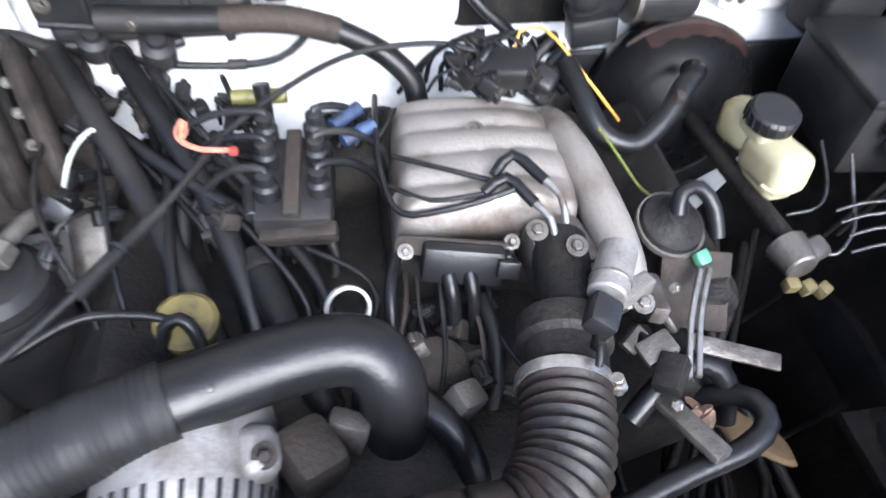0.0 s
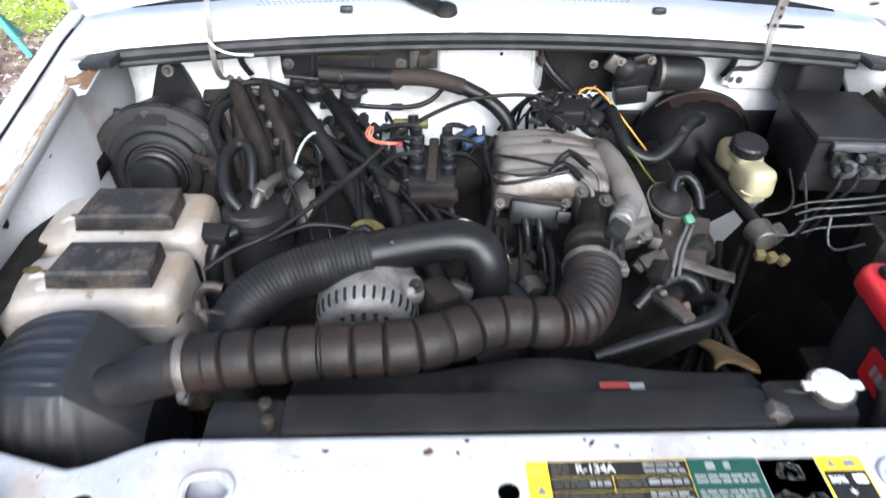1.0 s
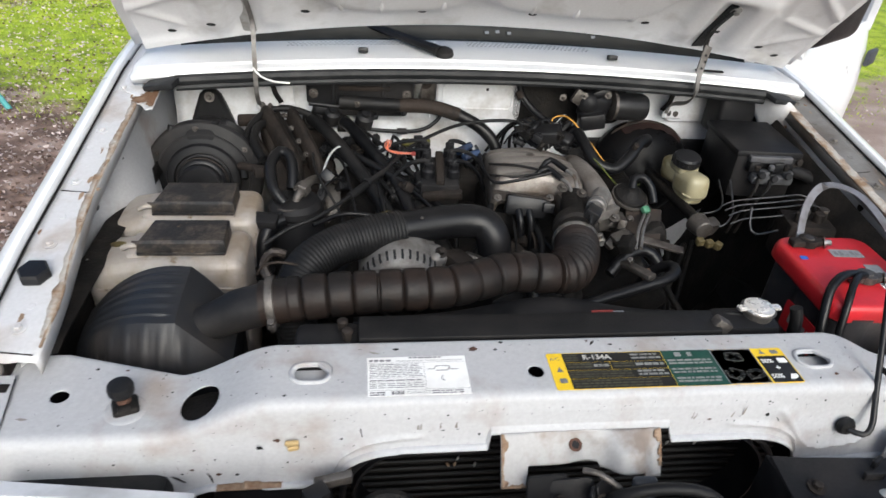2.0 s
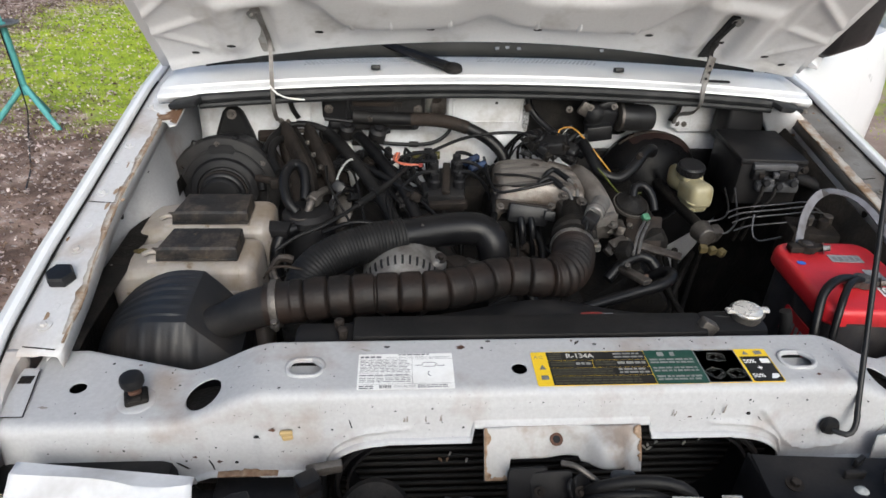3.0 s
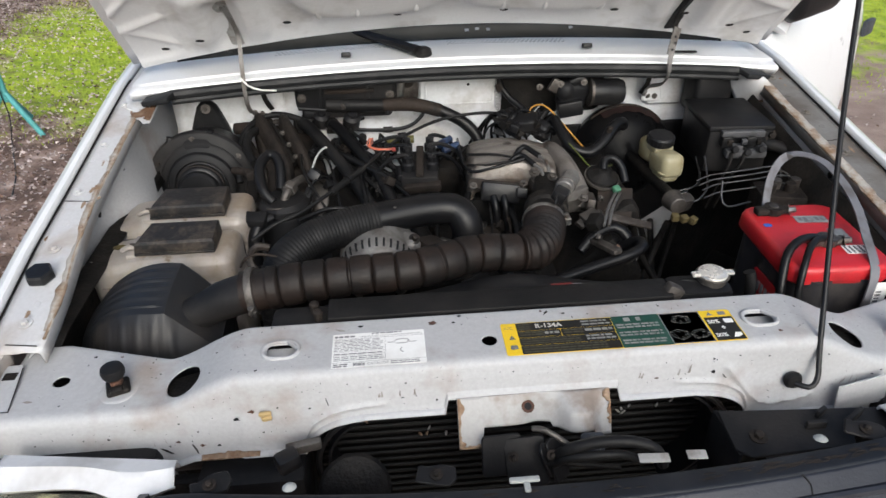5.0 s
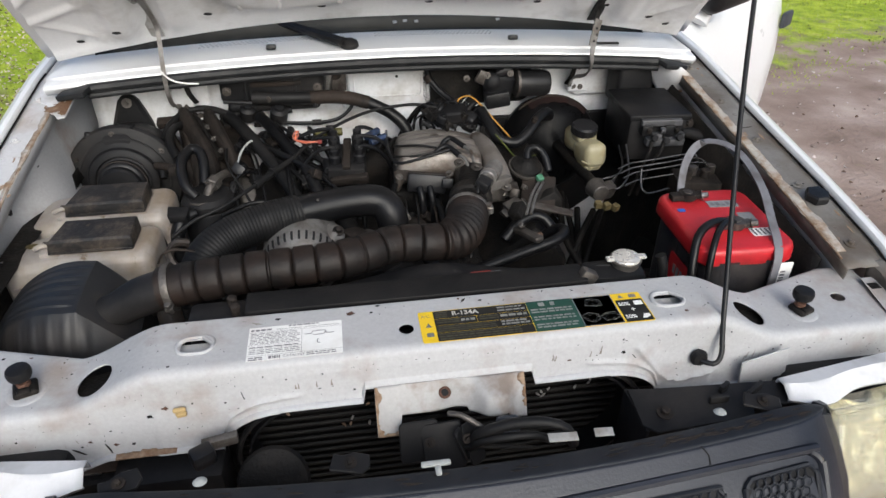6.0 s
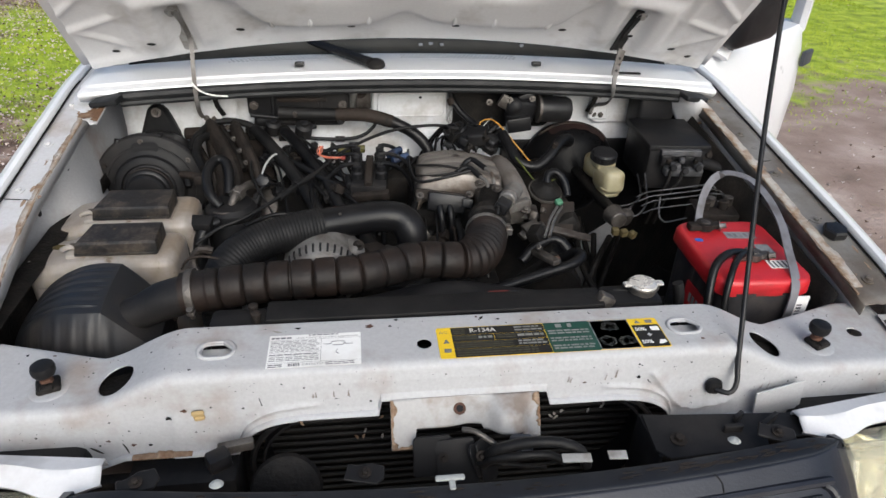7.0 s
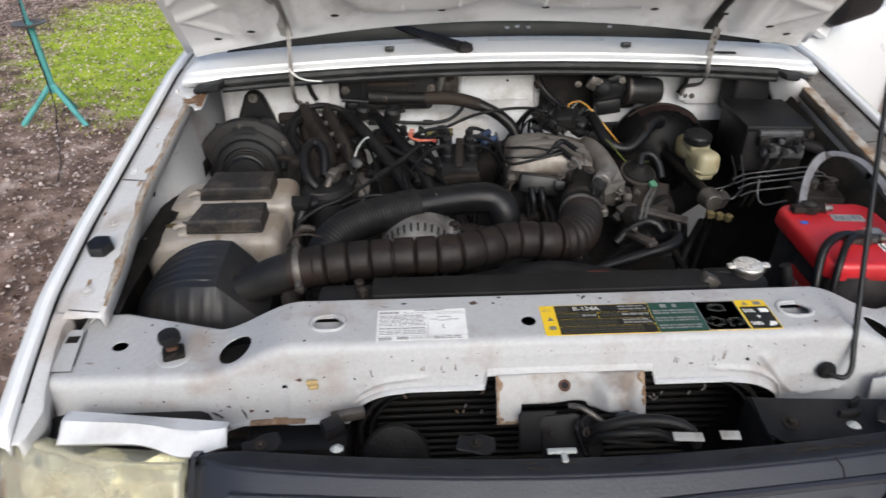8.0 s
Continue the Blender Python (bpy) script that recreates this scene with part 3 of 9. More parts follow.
# clip, rust chips and paint flaws
part("yellow_clip", box(box(box(B(), (-0.388, -0.069, 0.893), (0.018, 0.007, 0.008), 0.003, (10, 0, 3), 2), (-0.3865, -0.069, 0.884), (0.015, 0.007, 0.008), 0.003, (10, 0, 12), 2), (-0.392, -0.0685, 0.8885), (0.006, 0.006, 0.012), 0.002, (10, 0, 0)), mat("old_yellow_plastic", (0.40, 0.29, 0.13), 0.6, 0, (0.3, 0.2, 0.08), 60, 0.5, 0.1, 0.1), support, "old yellow plastic clip")
rnd = random.Random(21)
for x, y, z, r, on_top in [(-0.43, -0.0655, 0.885, 0.0075, 0), (-0.407, -0.0655, 0.897, 0.007, 0), (-0.191, -0.066, 0.902, 0.004, 0), (-0.219, -0.066, 0.897, 0.005, 0), (0.185, -0.066, 0.903, 0.005, 0), (0.272, -0.066, 0.908, 0.006, 0),
                           (-0.486, -0.066, 0.838, 0.006, 0), (-0.463, -0.066, 0.836, 0.005, 0), (-0.519, -0.066, 0.848, 0.005, 0), (-0.139, 0.040, 0, 0.010, 1), (-0.107, 0.038, 0, 0.004, 1), (-0.249, 0.043, 0, 0.006, 1), (-0.096, 0.053, 0, 0.005, 1),
                           (0.067, 0.043, 0, 0.005, 1), (0.033, 0.052, 0, 0.004, 1), (0.382, -0.032, 0, 0.005, 1), (-0.396, -0.040, 0, 0.004, 1), (-0.669, 0.076, 0, 0.004, 1), (-0.628, 0.072, 0, 0.004, 1), (-0.575, 0.053, 0, 0.003, 1), (0.106, -0.040, 0, 0.006, 1)]:
    r *= 0.72
    ol = [(r * rnd.uniform(0.5, 1.2) * math.cos(a), 0.7 * r * rnd.uniform(0.4, 1.2) * math.sin(a)) for a in np.linspace(0, 5.7, 10)]
    base = Matrix.Translation((x, y, support_z(x) + 0.0003)) if on_top else Matrix.Translation((x, -0.0605 - 0.0075 * max(0, min(1, (support_z(x) - 0.012 - z) / 0.05)), z)) @ pose(0, 0, 0, 90, 0, 0)
    part("paint_chip", prism(B(), ol, base, 0.0004), RUST if rnd.random() < 0.4 else GRIME_AND_SHADE, support)
bm = B()
for k in range(400):
    x, r = rnd.uniform(-0.74, 0.74), 0.0005 + 0.0014 * rnd.random() ** 3
    ol = [(r * rnd.uniform(0.5, 1.3) * math.cos(a), r * rnd.uniform(0.5, 1.3) * math.sin(a)) for a in np.linspace(0, 5.3, 6)]
    if k % 2:
        y = rnd.uniform(-0.045, back_y(x) - 0.003)
        if any((x - c) ** 2 + (y - d) ** 2 < 0.037 ** 2 for c, d in ((-0.512, -0.008), (0.512, -0.008), (-0.365, 0), (0.365, 0), (-0.612, 0), (0.612, 0), (-0.703, 0.024), (0.703, 0.024))) or (-0.295 < x < 0.33 and -0.05 < y < 0.03):
            continue
        m = Matrix.Translation((x, y, support_z(x) + 0.0004)) @ pose(0, 0, 0, 0, 0 if not 0.425 < abs(x) < 0.55 else math.copysign(23, x), 0)
    else:
        z = rnd.uniform(face_low(x) + 0.012, support_z(x) - 0.012)
        h_ = (support_z(x) - face_low(x)) / 2
        m = Matrix.Translation((x, -0.0575 - (0.0040 if z > support_z(x) - h_ or abs(x) < 0.14 else 0.0105 if abs(x) < 0.43 else 0.0075), z)) @ pose(0, 0, 0, 90, 0, 0)
    prism(bm, ol, m, 0.0004)
tagged(part("dirt_speckle", bm, GRIME_BROWN, support, "fine dirt specks and stone chips"), kind="stuff")
for k in range(46):
    x = rnd.uniform(-0.74, 0.72)
    if abs(x) < 0.14:
        continue
    z1 = face_low(x) + rnd.uniform(0.010, 0.030)
    z0, w_ = min(z1 + rnd.uniform(0.008, 0.035), support_z(x) - 0.016), rnd.uniform(0.0007, 0.0022)
    y_ = 0.0672 if abs(x) < 0.43 else 0.0652
    rings = [[V(x - w_ * (1 - 0.8 * q_) + 0.002 * noise.noise(V(x * 90, 12 * q_, 0)), -y_ + 0.0055 * (1 - q_) * ((z0 - z1) / 0.045), z0 + (z1 - z0) * (1 - q_)), V(x + w_ * (1 - 0.8 * q_) + 0.002 * noise.noise(V(x * 90, 12 * q_, 0)), -y_ + 0.0055 * (1 - q_) * ((z0 - z1) / 0.045), z0 + (z1 - z0) * (1 - q_))] for q_ in (0, 0.25, 0.5, 0.75, 1.0)]
    part("film_streak", loft(B(), rings, close=False), ROAD_FILM, support)
for x0, z0, x1, z1, w_ in ((-0.30, 0.915, -0.297, 0.900, 0.0012), (-0.545, 0.838, -0.53, 0.825, 0.0035), (-0.50, 0.842, -0.495, 0.822, 0.0025), (0.285, 0.905, 0.292, 0.897, 0.0018), (0.31, 0.853, 0.325, 0.846, 0.0016), (0.37, 0.85, 0.375, 0.842, 0.0022)):
    ol = [(x0 + (x1 - x0) * q_ + rnd.uniform(-1, 1) * w_ * 0.4 + sgn * w_ * 0.5, z0 + (z1 - z0) * q_) for sgn, seq in ((-1, (0, 0.3, 0.6, 1)), (1, (1, 0.6, 0.3, 0))) for q_ in seq]
    part("grease_smear", prism(B(), ol, Matrix.Translation((0, -0.0685, 0)) @ pose(0, 0, 0, 90, 0, 0), 0.0004), GRIME_BROWN, support, "dark grease smear")
rings = []
for k in range(33):
    x = -0.490 + 0.085 * k / 32
    h_ = (0.0015 + 0.009 * abs(noise.noise(V(x * 70, 2, 0))) + 0.004 * abs(noise.noise(V(x * 220, 5, 0)))) * math.sin(math.pi * (k + 0.5) / 33) ** 0.5
    rings.append([V(x, -0.0795, face_low(x) - 0.0005), V(x, -0.0790, face_low(x) + 0.0015), V(x, -0.0712, face_low(x) + 0.002 + h_)])
part("rusted_lip", loft(B(), rings, close=False), STAIN, support, "rust breaking out along the lower edge", 40, 0.0005)
for k in range(34):
    x, y = rnd.uniform(-0.74, 0.74), rnd.uniform(-0.036, 0.050)
    if -0.30 < x < 0.335 and -0.052 < y < 0.032 or any((x - c) ** 2 + (y - d) ** 2 < 0.042 ** 2 for c, d in ((-0.512, -0.008), (0.512, -0.008), (-0.365, 0), (0.365, 0), (-0.612, 0), (0.612, 0), (-0.703, 0.024), (0.703, 0.024))) or 0.40 < abs(x) < 0.57:
        continue
    ol = [(rnd.uniform(0.003, 0.009) * math.cos(a), rnd.uniform(0.0008, 0.0026) * math.sin(a)) for a in np.linspace(0, 5.7, 10)]
    part("scuff", prism(B(), ol, Matrix.Translation((x, y, support_z(x) + 0.0003)) @ pose(0, 0, 0, 0, 0, rnd.uniform(-60, 60)), 0.0003), ROAD_FILM if k % 3 else GRIME_BROWN, support)
# the latch bracket that hangs from the middle of the front face
bm = B()
rings = []
for i in range(61):
    x = -0.113 + 0.225 * i / 60
    low = 0.836 if x < -0.078 else 0.862 if x < 0.022 else 0.856 if x < 0.084 else 0.842
    bulge = 0.020 * ex(-((x - 0.064) / 0.026) ** 4) - 0.007 * ex(-((x - 0.004) / 0.020) ** 2)
    col = []
    for j in range(15):
        k = j / 14
        z = 0.899 + (low - 0.899) * k
        back = 0.0722 + 0.0488 * min(1.0, max(0.0, (0.897 - z) / 0.079)) ** 0.8
        col.append(V(x, -back - bulge * min(1.0, 2.2 * k), z + 0.35 * bulge * min(1.0, 2.2 * k)))
    rings.append(col)
loft(bm, rings, close=False)
BRACKET = mat("bracket_paint_stained", (0.33, 0.325, 0.322), 0.5, 0, (0.205, 0.168, 0.142), 16, 0.5, 0.08, 0.06, 170, (0.16, 0.085, 0.045), 30, 0.70)
bracket = part("latch_bracket", bm, BRACKET, truck, "white latch bracket with rusted edges", 40, 0.002)
rnd = random.Random(12)
for x, lo, hi, sg in ((-0.1128, 0.838, 0.898, 1), (0.1118, 0.856, 0.898, -1)):
    rings = []
    for k in range(41):
        z = lo + (hi - lo) * k / 40
        back = 0.0722 + 0.0488 * min(1.0, max(0.0, (0.897 - z) / 0.079)) ** 0.8
        w_ = max(0.0008, 0.0035 + 0.005 * noise.noise(V(z * 90, sg, 0)) + 0.004 * noise.noise(V(z * 260, sg, 3)) + 0.006 * (ex(-((z - 0.890) / 0.008) ** 2) + ex(-((z - 0.841) / 0.006) ** 2)))
        rings.append([V(x, -back - 0.0022, z + 0.001), V(x + sg * w_, -back - 0.0024, z + 0.001)])
    part("rusted_edge", loft(B(), rings, close=False), STAIN, bracket, "rust along the edge", 40, 0.0005)
rings = []
for k in range(25):
    x = -0.112 + 0.036 * k / 24
    h_ = max(0.0008, 0.004 + 0.006 * noise.noise(V(x * 160, 5, 0)))
    rings.append([V(x, -0.1135, 0.8368), V(x, -0.1135 + 0.5 * h_, 0.8368 + h_)])
part("rusted_edge", loft(B(), rings, close=False), STAIN, bracket, "", 40, 0.0005)
bm = lathe(B(), [(0.0055, 0), (0.0085, 0), (0.0095, 0.001), (0.0085, 0.002), (0.0055, 0.002), (0.0055, 0)], (-0.010, -0.0832, 0.8835), (0, -0.55, 0.83), 16)
part("bracket_hole", bm, RUST, bracket)
part("bracket_bore", prism(B(), oval(0, 0, 0.0058, 0.0058, 12), Matrix.Translation((-0.010, -0.0833, 0.8832)) @ pose(0, 0, 0, 33, 0, 0), 0.0012), DASH, bracket)

# rubber bump stops with their clips
for s in (-1, 1):
    stop = thing("hood_bump_stop", (s * 0.612, 0.002, WING), "black rubber hood bump stop screwed into the white panel", "bump stop", "hood bump stops")
    part("screw", cyl(B(), (s * 0.612, 0.002, WING - 0.012), (s * 0.612, 0.002, WING + 0.033), 0.006), RUST, stop)
    part("rubber_pad", lathe(B(), [(0.006, 0.024), (0.0145, 0.025), (0.0165, 0.029), (0.0170, 0.036), (0.0155, 0.041), (0.010, 0.0432), (0.003, 0.0435)], (s * 0.612, 0.002, WING), (0, 0, 1), 24), BLACK_DUSTY, stop)
    clip = part("nut_clip", box(B(), (s * 0.612 + 0.002, -0.002, WING + 0.006), (0.033, 0.031, 0.010), 0.0045, (4, 0, 20), 3), GRIME_AND_SHADE, stop)
    part("clip_tongue", box(B(), (s * 0.612 + 0.004, -0.012, WING + 0.0085), (0.018, 0.012, 0.010), 0.003, (14, 0, 20), 2), GRIME_AND_SHADE, clip)
    part("thread_collar", lathe(B(), [(0.006, 0), (0.0095, 0.001), (0.0090, 0.007), (0.006, 0.008)], (s * 0.612, 0.002, WING + 0.010), (0, 0, 1), 12), RUST, clip)
    part("pressed_pad", lathe(B(), [(0.001, 0.0007), (0.021, 0.0007), (0.027, 0.0), (0.028, -0.001)], (s * 0.612 + 0.002, -0.004, WING + 0.0002), (0, 0, 1), 28), WHITE_DIRTY, support, smooth=60)

# fenders, inner aprons and their bolts
RAIL = [(-0.26, 0.862), (-0.18, 0.885), (-0.05, 0.905), (0.02, 0.918), (0.12, 0.940), (0.30, 0.966), (0.5, 0.996), (0.7, 1.028), (0.9, 1.060), (1.05, 1.072), (1.3, 1.08)]


def rail_z(y):
    return float(np.interp(y, [a for a, _ in RAIL], [b for _, b in RAIL]))


def ledge_in(s, y):
    """How far out the inner edge of the fender's ledge lies."""
    k = max(0.0, min(1.0, (y - 0.10) / 0.36))
    return 0.742 + (0.030 if s < 0 else 0.006) * k * k * (3 - 2 * k)


GAP = 0.834


def gap_x(y):
    """How far out the line between the fender and its inner flange lies; it draws in towards the nose."""
    return float(np.interp(y, (-0.165, -0.085, -0.031, 0.097, 0.30), (0.793, 0.802, 0.809, 0.824, GAP)))


for s in (-1, 1):
    rings, ledge, apron, seam = [], [], [], []
    for i in range(61):
        y = -0.158 + 1.458 * i / 60
        z = rail_z(y)
        nose = max(0.0, (0.03 - y) / 0.27)
        dx, dz = GAP - gap_x(y), -0.03 * nose ** 2 - 0.010 * max(0.0, (-0.135 - y) / 0.023) ** 2
        cut = 0.34 if not 0.05 < y < 1.0 else 0.34 + 0.36 * math.sqrt(max(0.0, 1 - ((y - 0.52) / 0.48) ** 2))
        rings.append([V(s * (x - dx), y, q + dz) for x, q in ((GAP + 0.001, z - 0.006), (GAP + 0.003, z + 0.006 - 0.004 * nose), (GAP + 0.006, z + 0.0105), (GAP + 0.014, z + 0.0125), (GAP + 0.026, z + 0.008),
                      (GAP + 0.036, z - 0.004), (GAP + 0.043, z - 0.026), (GAP + 0.047, z - 0.08), (GAP + 0.050, z - 0.16), (GAP + 0.056, z - 0.2), (GAP + 0.054, min(cut, z - 0.25)))])
        e = ledge_in(s, y)
        if y > 0.055:
            wave = 0.0012 * noise.noise(V(y * 16, s, 0))
            ledge.append([V(s * x, y, q + wave) for x, q in ((e - 0.006, z - 0.022), (e - 0.003, z - 0.002), (e + 0.001, z), (e + 0.022, z + 0.0022), (e + 0.030, z + 0.0002), (gap_x(y) - 0.022, z + 0.001), (gap_x(y) - 0.014, z - 0.0015), (gap_x(y) - 0.001, z - 0.003))])
        if y > 0.08:
            tower = 0.03 * ex(-((y - 0.62) / 0.1) ** 2)
            out = 0.04 / (1 + ex((y - 0.53) / 0.012)) if s < 0 else 0.0
            apron.append([V(s * (x - tower * k + out * (q < z - 0.01)), y, q) for x, q, k in ((e, z - 0.004, 0), (e + 0.010, z - 0.05, 0.2), (0.768, z - 0.12, 1), (0.74, 0.72, 1), (0.66, 0.55, 1), (0.62, 0.38, 1))])
            seam.append(V(s * (e - 0.001 + 0.004 * noise.noise(V(y * 9, 0, s))), y, z + 0.001))
    fender = part("fender", loft(B(), rings, close=False), WHITE_GLOSS, truck, "white front fender, glossy on its outer side", 30, 0.0015)
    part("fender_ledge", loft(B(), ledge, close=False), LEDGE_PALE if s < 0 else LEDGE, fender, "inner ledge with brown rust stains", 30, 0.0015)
    part("inner_apron", loft(B(), apron, close=False), WHITE_DIRTY, fender, "grimy white inner fender wall", 40, 0.0015)
    rnd = random.Random(3 + s)
    gap = [V(s * (gap_x(y) + 0.0003), y, rail_z(y) - 0.0008 - 0.03 * max(0.0, (0.03 - y) / 0.27) ** 2) for y in np.linspace(-0.09, 0.95, 40)]
    flange = []
    for y in np.linspace(-0.154, 0.075, 36):
        w_ = float(np.interp(y, (-0.163, -0.150, -0.103, -0.067, 0.0, 0.05, 0.075), (0.004, 0.014, 0.031, 0.025, 0.021, 0.022, 0.030))) + 0.0012 * noise.noise(V(y * 60, s, 8))
        g, z = gap_x(y), rail_z(y) - 0.03 * max(0.0, (0.03 - y) / 0.27) ** 2
        flange.append([V(s * x, y, q) for x, q in ((g + 0.0015, z - 0.004), (g - 0.002, z - 0.0005), (g - 0.3 * w_, z + 0.001), (g - 0.8 * w_, z), (g - w_, z - 0.003), (g - w_ - 0.001, z - 0.022), (g - w_ + 0.004, z - 0.05))])
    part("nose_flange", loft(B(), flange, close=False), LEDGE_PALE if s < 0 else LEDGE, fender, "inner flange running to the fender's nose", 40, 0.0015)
    part("fender_gap", tube(B(), gap, lambda d, w: 0.0020 + 0.0008 * noise.noise(V(d * 70, 1, s)), 5, 0.02), GRIME_AND_SHADE, fender)
    part("seam_bead", tube(B(), seam, lambda d, w: 0.0022 + 0.0016 * noise.noise(V(d * 60, 2, s)), 6, 0.02), SEAM, fender, "tan rusted seam along the ledge")
    for y in (0.118, 0.299, 0.47, 0.64, 0.81):
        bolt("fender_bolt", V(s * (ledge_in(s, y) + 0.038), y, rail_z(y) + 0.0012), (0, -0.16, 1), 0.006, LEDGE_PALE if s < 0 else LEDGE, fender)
    # overlapping joints of the ledge, each a thin raised lip with a dark line
    for y in (0.075, 0.44) if s < 0 else (0.30, 0.52):
        e = ledge_in(s, y)
        bm = box(B(), (s * (e + 0.030), y, rail_z(y) + 0.0014), (0.052, 0.0022, 0.0014), 0.0005, (9, 0, 9 * s))
        part("ledge_joint", bm, GRIME_BROWN, fender)
    for k in range(5):
        y = (0.16, 0.24, 0.37, 0.58, 0.72)[k]
        bm = lathe(B(), [(0.001, 0.0008), (0.0055, 0.0012), (0.0075, 0.0)], (s * (ledge_in(s, y) + 0.034 + 0.010 * (k % 2)), y, rail_z(y) + 0.0004), (0, -0.16, 1), 14)
        part("spot_weld", bm, LEDGE_PALE if s < 0 else LEDGE, fender)
    tab = [(0.800, 0.062), (0.803, 0.044), (0.799, 0.022), (0.7905, -0.008), (0.7860, -0.033), (0.755, -0.033), (0.771, 0.062)]
    tab = [(s * u, v) for u, v in (tab if s < 0 else tab[::-1])]
    part("front_tab", prism(B(), tab, Matrix.Translation((0, 0, 0.8985)) @ pose(0, 0, 0, 3, 0, 0), 0.0025, 0.0008), WHITE_DIRTY, fender)
    part("square_hole", box(B(), (s * 0.781, 0.037, 0.9034), (0.019, 0.015, 0.0012), 0.0003, (3, 0, 0)), GRIME_AND_SHADE, fender)
    part("tab_edge", tube(B(), [(s * 0.770, 0.055, 0.9030), (s * 0.7625, 0.012, 0.9008), (s * 0.7548, -0.034, 0.8988), (s * 0.786, -0.034, 0.8988)], 0.0010, 4, smooth=False), GRIME_BROWN, fender)
    for y, h in ((0.45, 0.035), (0.62, 0.04), (0.56, 0.012)):
        bm = B()
        lathe(bm, [(0.001, 0), (0.009, 0.0005), (0.001, 0.001)], (s * (ledge_in(s, y) + 0.004), y, rail_z(y) - h), (-s, 0, 0.2), 12)
        part("drain_hole", bm, GRIME_AND_SHADE, fender)
# black rubber corner bumpers on the ledges
for s, y in ((-1, 0.222), (1, 0.25)):
    nub = thing("fender_bumper", (s * 0.792, y, rail_z(y)), "black rubber bumper pressed into the fender ledge", "rubber bumper", "fender bumpers")
    bm = lathe(B(), [(0.022, 0), (0.024, 0.004), (0.024, 0.014), (0.021, 0.018), (0.006, 0.019)], (s * 0.792, y, rail_z(y) + 0.002), (0, -0.16, 1), 6)
    part("pad", bm, BLACK_PLASTIC, nub, smooth=20)

# rust that has eaten the rear corner of the passenger-side ledge
rnd = random.Random(5)


def blotch(n, rx, ry):
    return [(rx * math.cos(a) * rnd.uniform(0.6, 1.15), ry * math.sin(a) * rnd.uniform(0.6, 1.15)) for a in np.linspace(0, 6.1, n)]


edge = [(-0.815, 0.84), (-0.800, 0.792), (-0.782, 0.780), (-0.768, 0.742), (-0.757, 0.735), (-0.744, 0.716), (-0.732, 0.728), (-0.722, 0.722), (-0.712, 0.748), (-0.706, 0.785), (-0.702, 0.83), (-0.698, 0.94), (-0.816, 0.94)]
bm = prism(B(), edge, Matrix.Identity(4), 0.003)
for v in bm.verts:
    v.co.x = min(v.co.x, -0.732)
    v.co.z += rail_z(v.co.y) + 0.001 - 0.22 * max(0.0, v.co.x + 0.742) + 0.003 * noise.noise(v.co * 25)
gusset = part("corner_gusset", bm, WHITE_BAY, truck, "rust-bitten white corner gusset")
for x, y, rx, ry in ((-0.745, 0.762, 0.030, 0.030), (-0.728, 0.790, 0.018, 0.034), (-0.762, 0.752, 0.020, 0.016), (-0.735, 0.735, 0.014, 0.012)):
    bm = prism(B(), blotch(30, rx, ry), Matrix.Translation((x, y, 0)), 0.0002)
    for v in bm.verts:
        v.co.x = min(v.co.x, -0.7325)
        v.co.z += rail_z(v.co.y) + 0.0072 - 0.22 * max(0.0, v.co.x + 0.742) + 0.003 * noise.noise(v.co * 25)
    part("rust_patch", bm, RUST_BROWN, gusset, "brown rust stain")
# eaten, rusty strip of flange along each ledge, with paint flaking off
for s in (-1, 1):
    bm = B()
    rings = []
    for i in range(121):
        y = 0.10 + 0.72 * i / 120
        w_ = (0.008 if s < 0 else 0.020) + 0.007 * noise.noise(V(y * 14, s, 0)) + 0.0035 * noise.noise(V(y * 55, s, 4))
        z = rail_z(y) + 0.0026 + 0.001 * noise.noise(V(y * 30, 0, s))
        e = ledge_in(s, y)
        rings.append([V(s * (e - 0.0035 - 0.004 * noise.noise(V(y * 40, 7, s))), y, z), V(s * (e + max(0.004, w_)), y, z)])
    loft(bm, rings, close=False)
    part("rusted_flange", bm, RUSTY_EDGE, truck, "flaking rust-stained strip along the inner ledge", 40, 0.0006)
    for k in range(14):
        y, x = rnd.uniform(0.10, 0.86), ledge_in(s, 0.3) + rnd.choice((0.012, 0.026, 0.055)) + rnd.uniform(-0.01, 0.01)
        bm = prism(B(), blotch(9, rnd.uniform(0.002, 0.005), rnd.uniform(0.004, 0.014)), Matrix.Translation((s * x, y, rail_z(y) + 0.0018)) @ pose(0, 0, 0, 9, 0, 0), 0.0002)
        part("rust_spot", bm, STAIN, truck)

# firewall with its pressings
bm = B()
rings = []
for i in range(61):
    x = -0.74 + 1.48 * i / 60
    k = 1 - min(1, (abs(x) / 0.74)) ** 2
    y0 = 0.93 + 0.03 * k
    slope = ex(-((x + 0.2) / 0.28) ** 2)
    rings.append([V(x, y0 - 0.05, 1.072), V(x, y0 - 0.005, 1.066), V(x, y0, 1.05), V(x, y0, 0.94), V(x, y0 - 0.012 - 0.03 * slope, 0.915), V(x, y0 - 0.02 - 0.06 * slope, 0.84), V(x, y0 - 0.03 - 0.06 * slope, 0.7), V(x, y0 - 0.06, 0.35)])
loft(bm, rings, close=False)
firewall = part("firewall", bm, WHITE_BAY, truck, "white firewall with pressed panels and dust", 30, 0.0015)
bm = B()
prism(bm, rounded(0.225, 0.125, 0.03, 5), Matrix.Translation((0.008, 0.956, 0.985)) @ pose(0, 0, 0, 90, 0, 0), 0.012, 0.005)
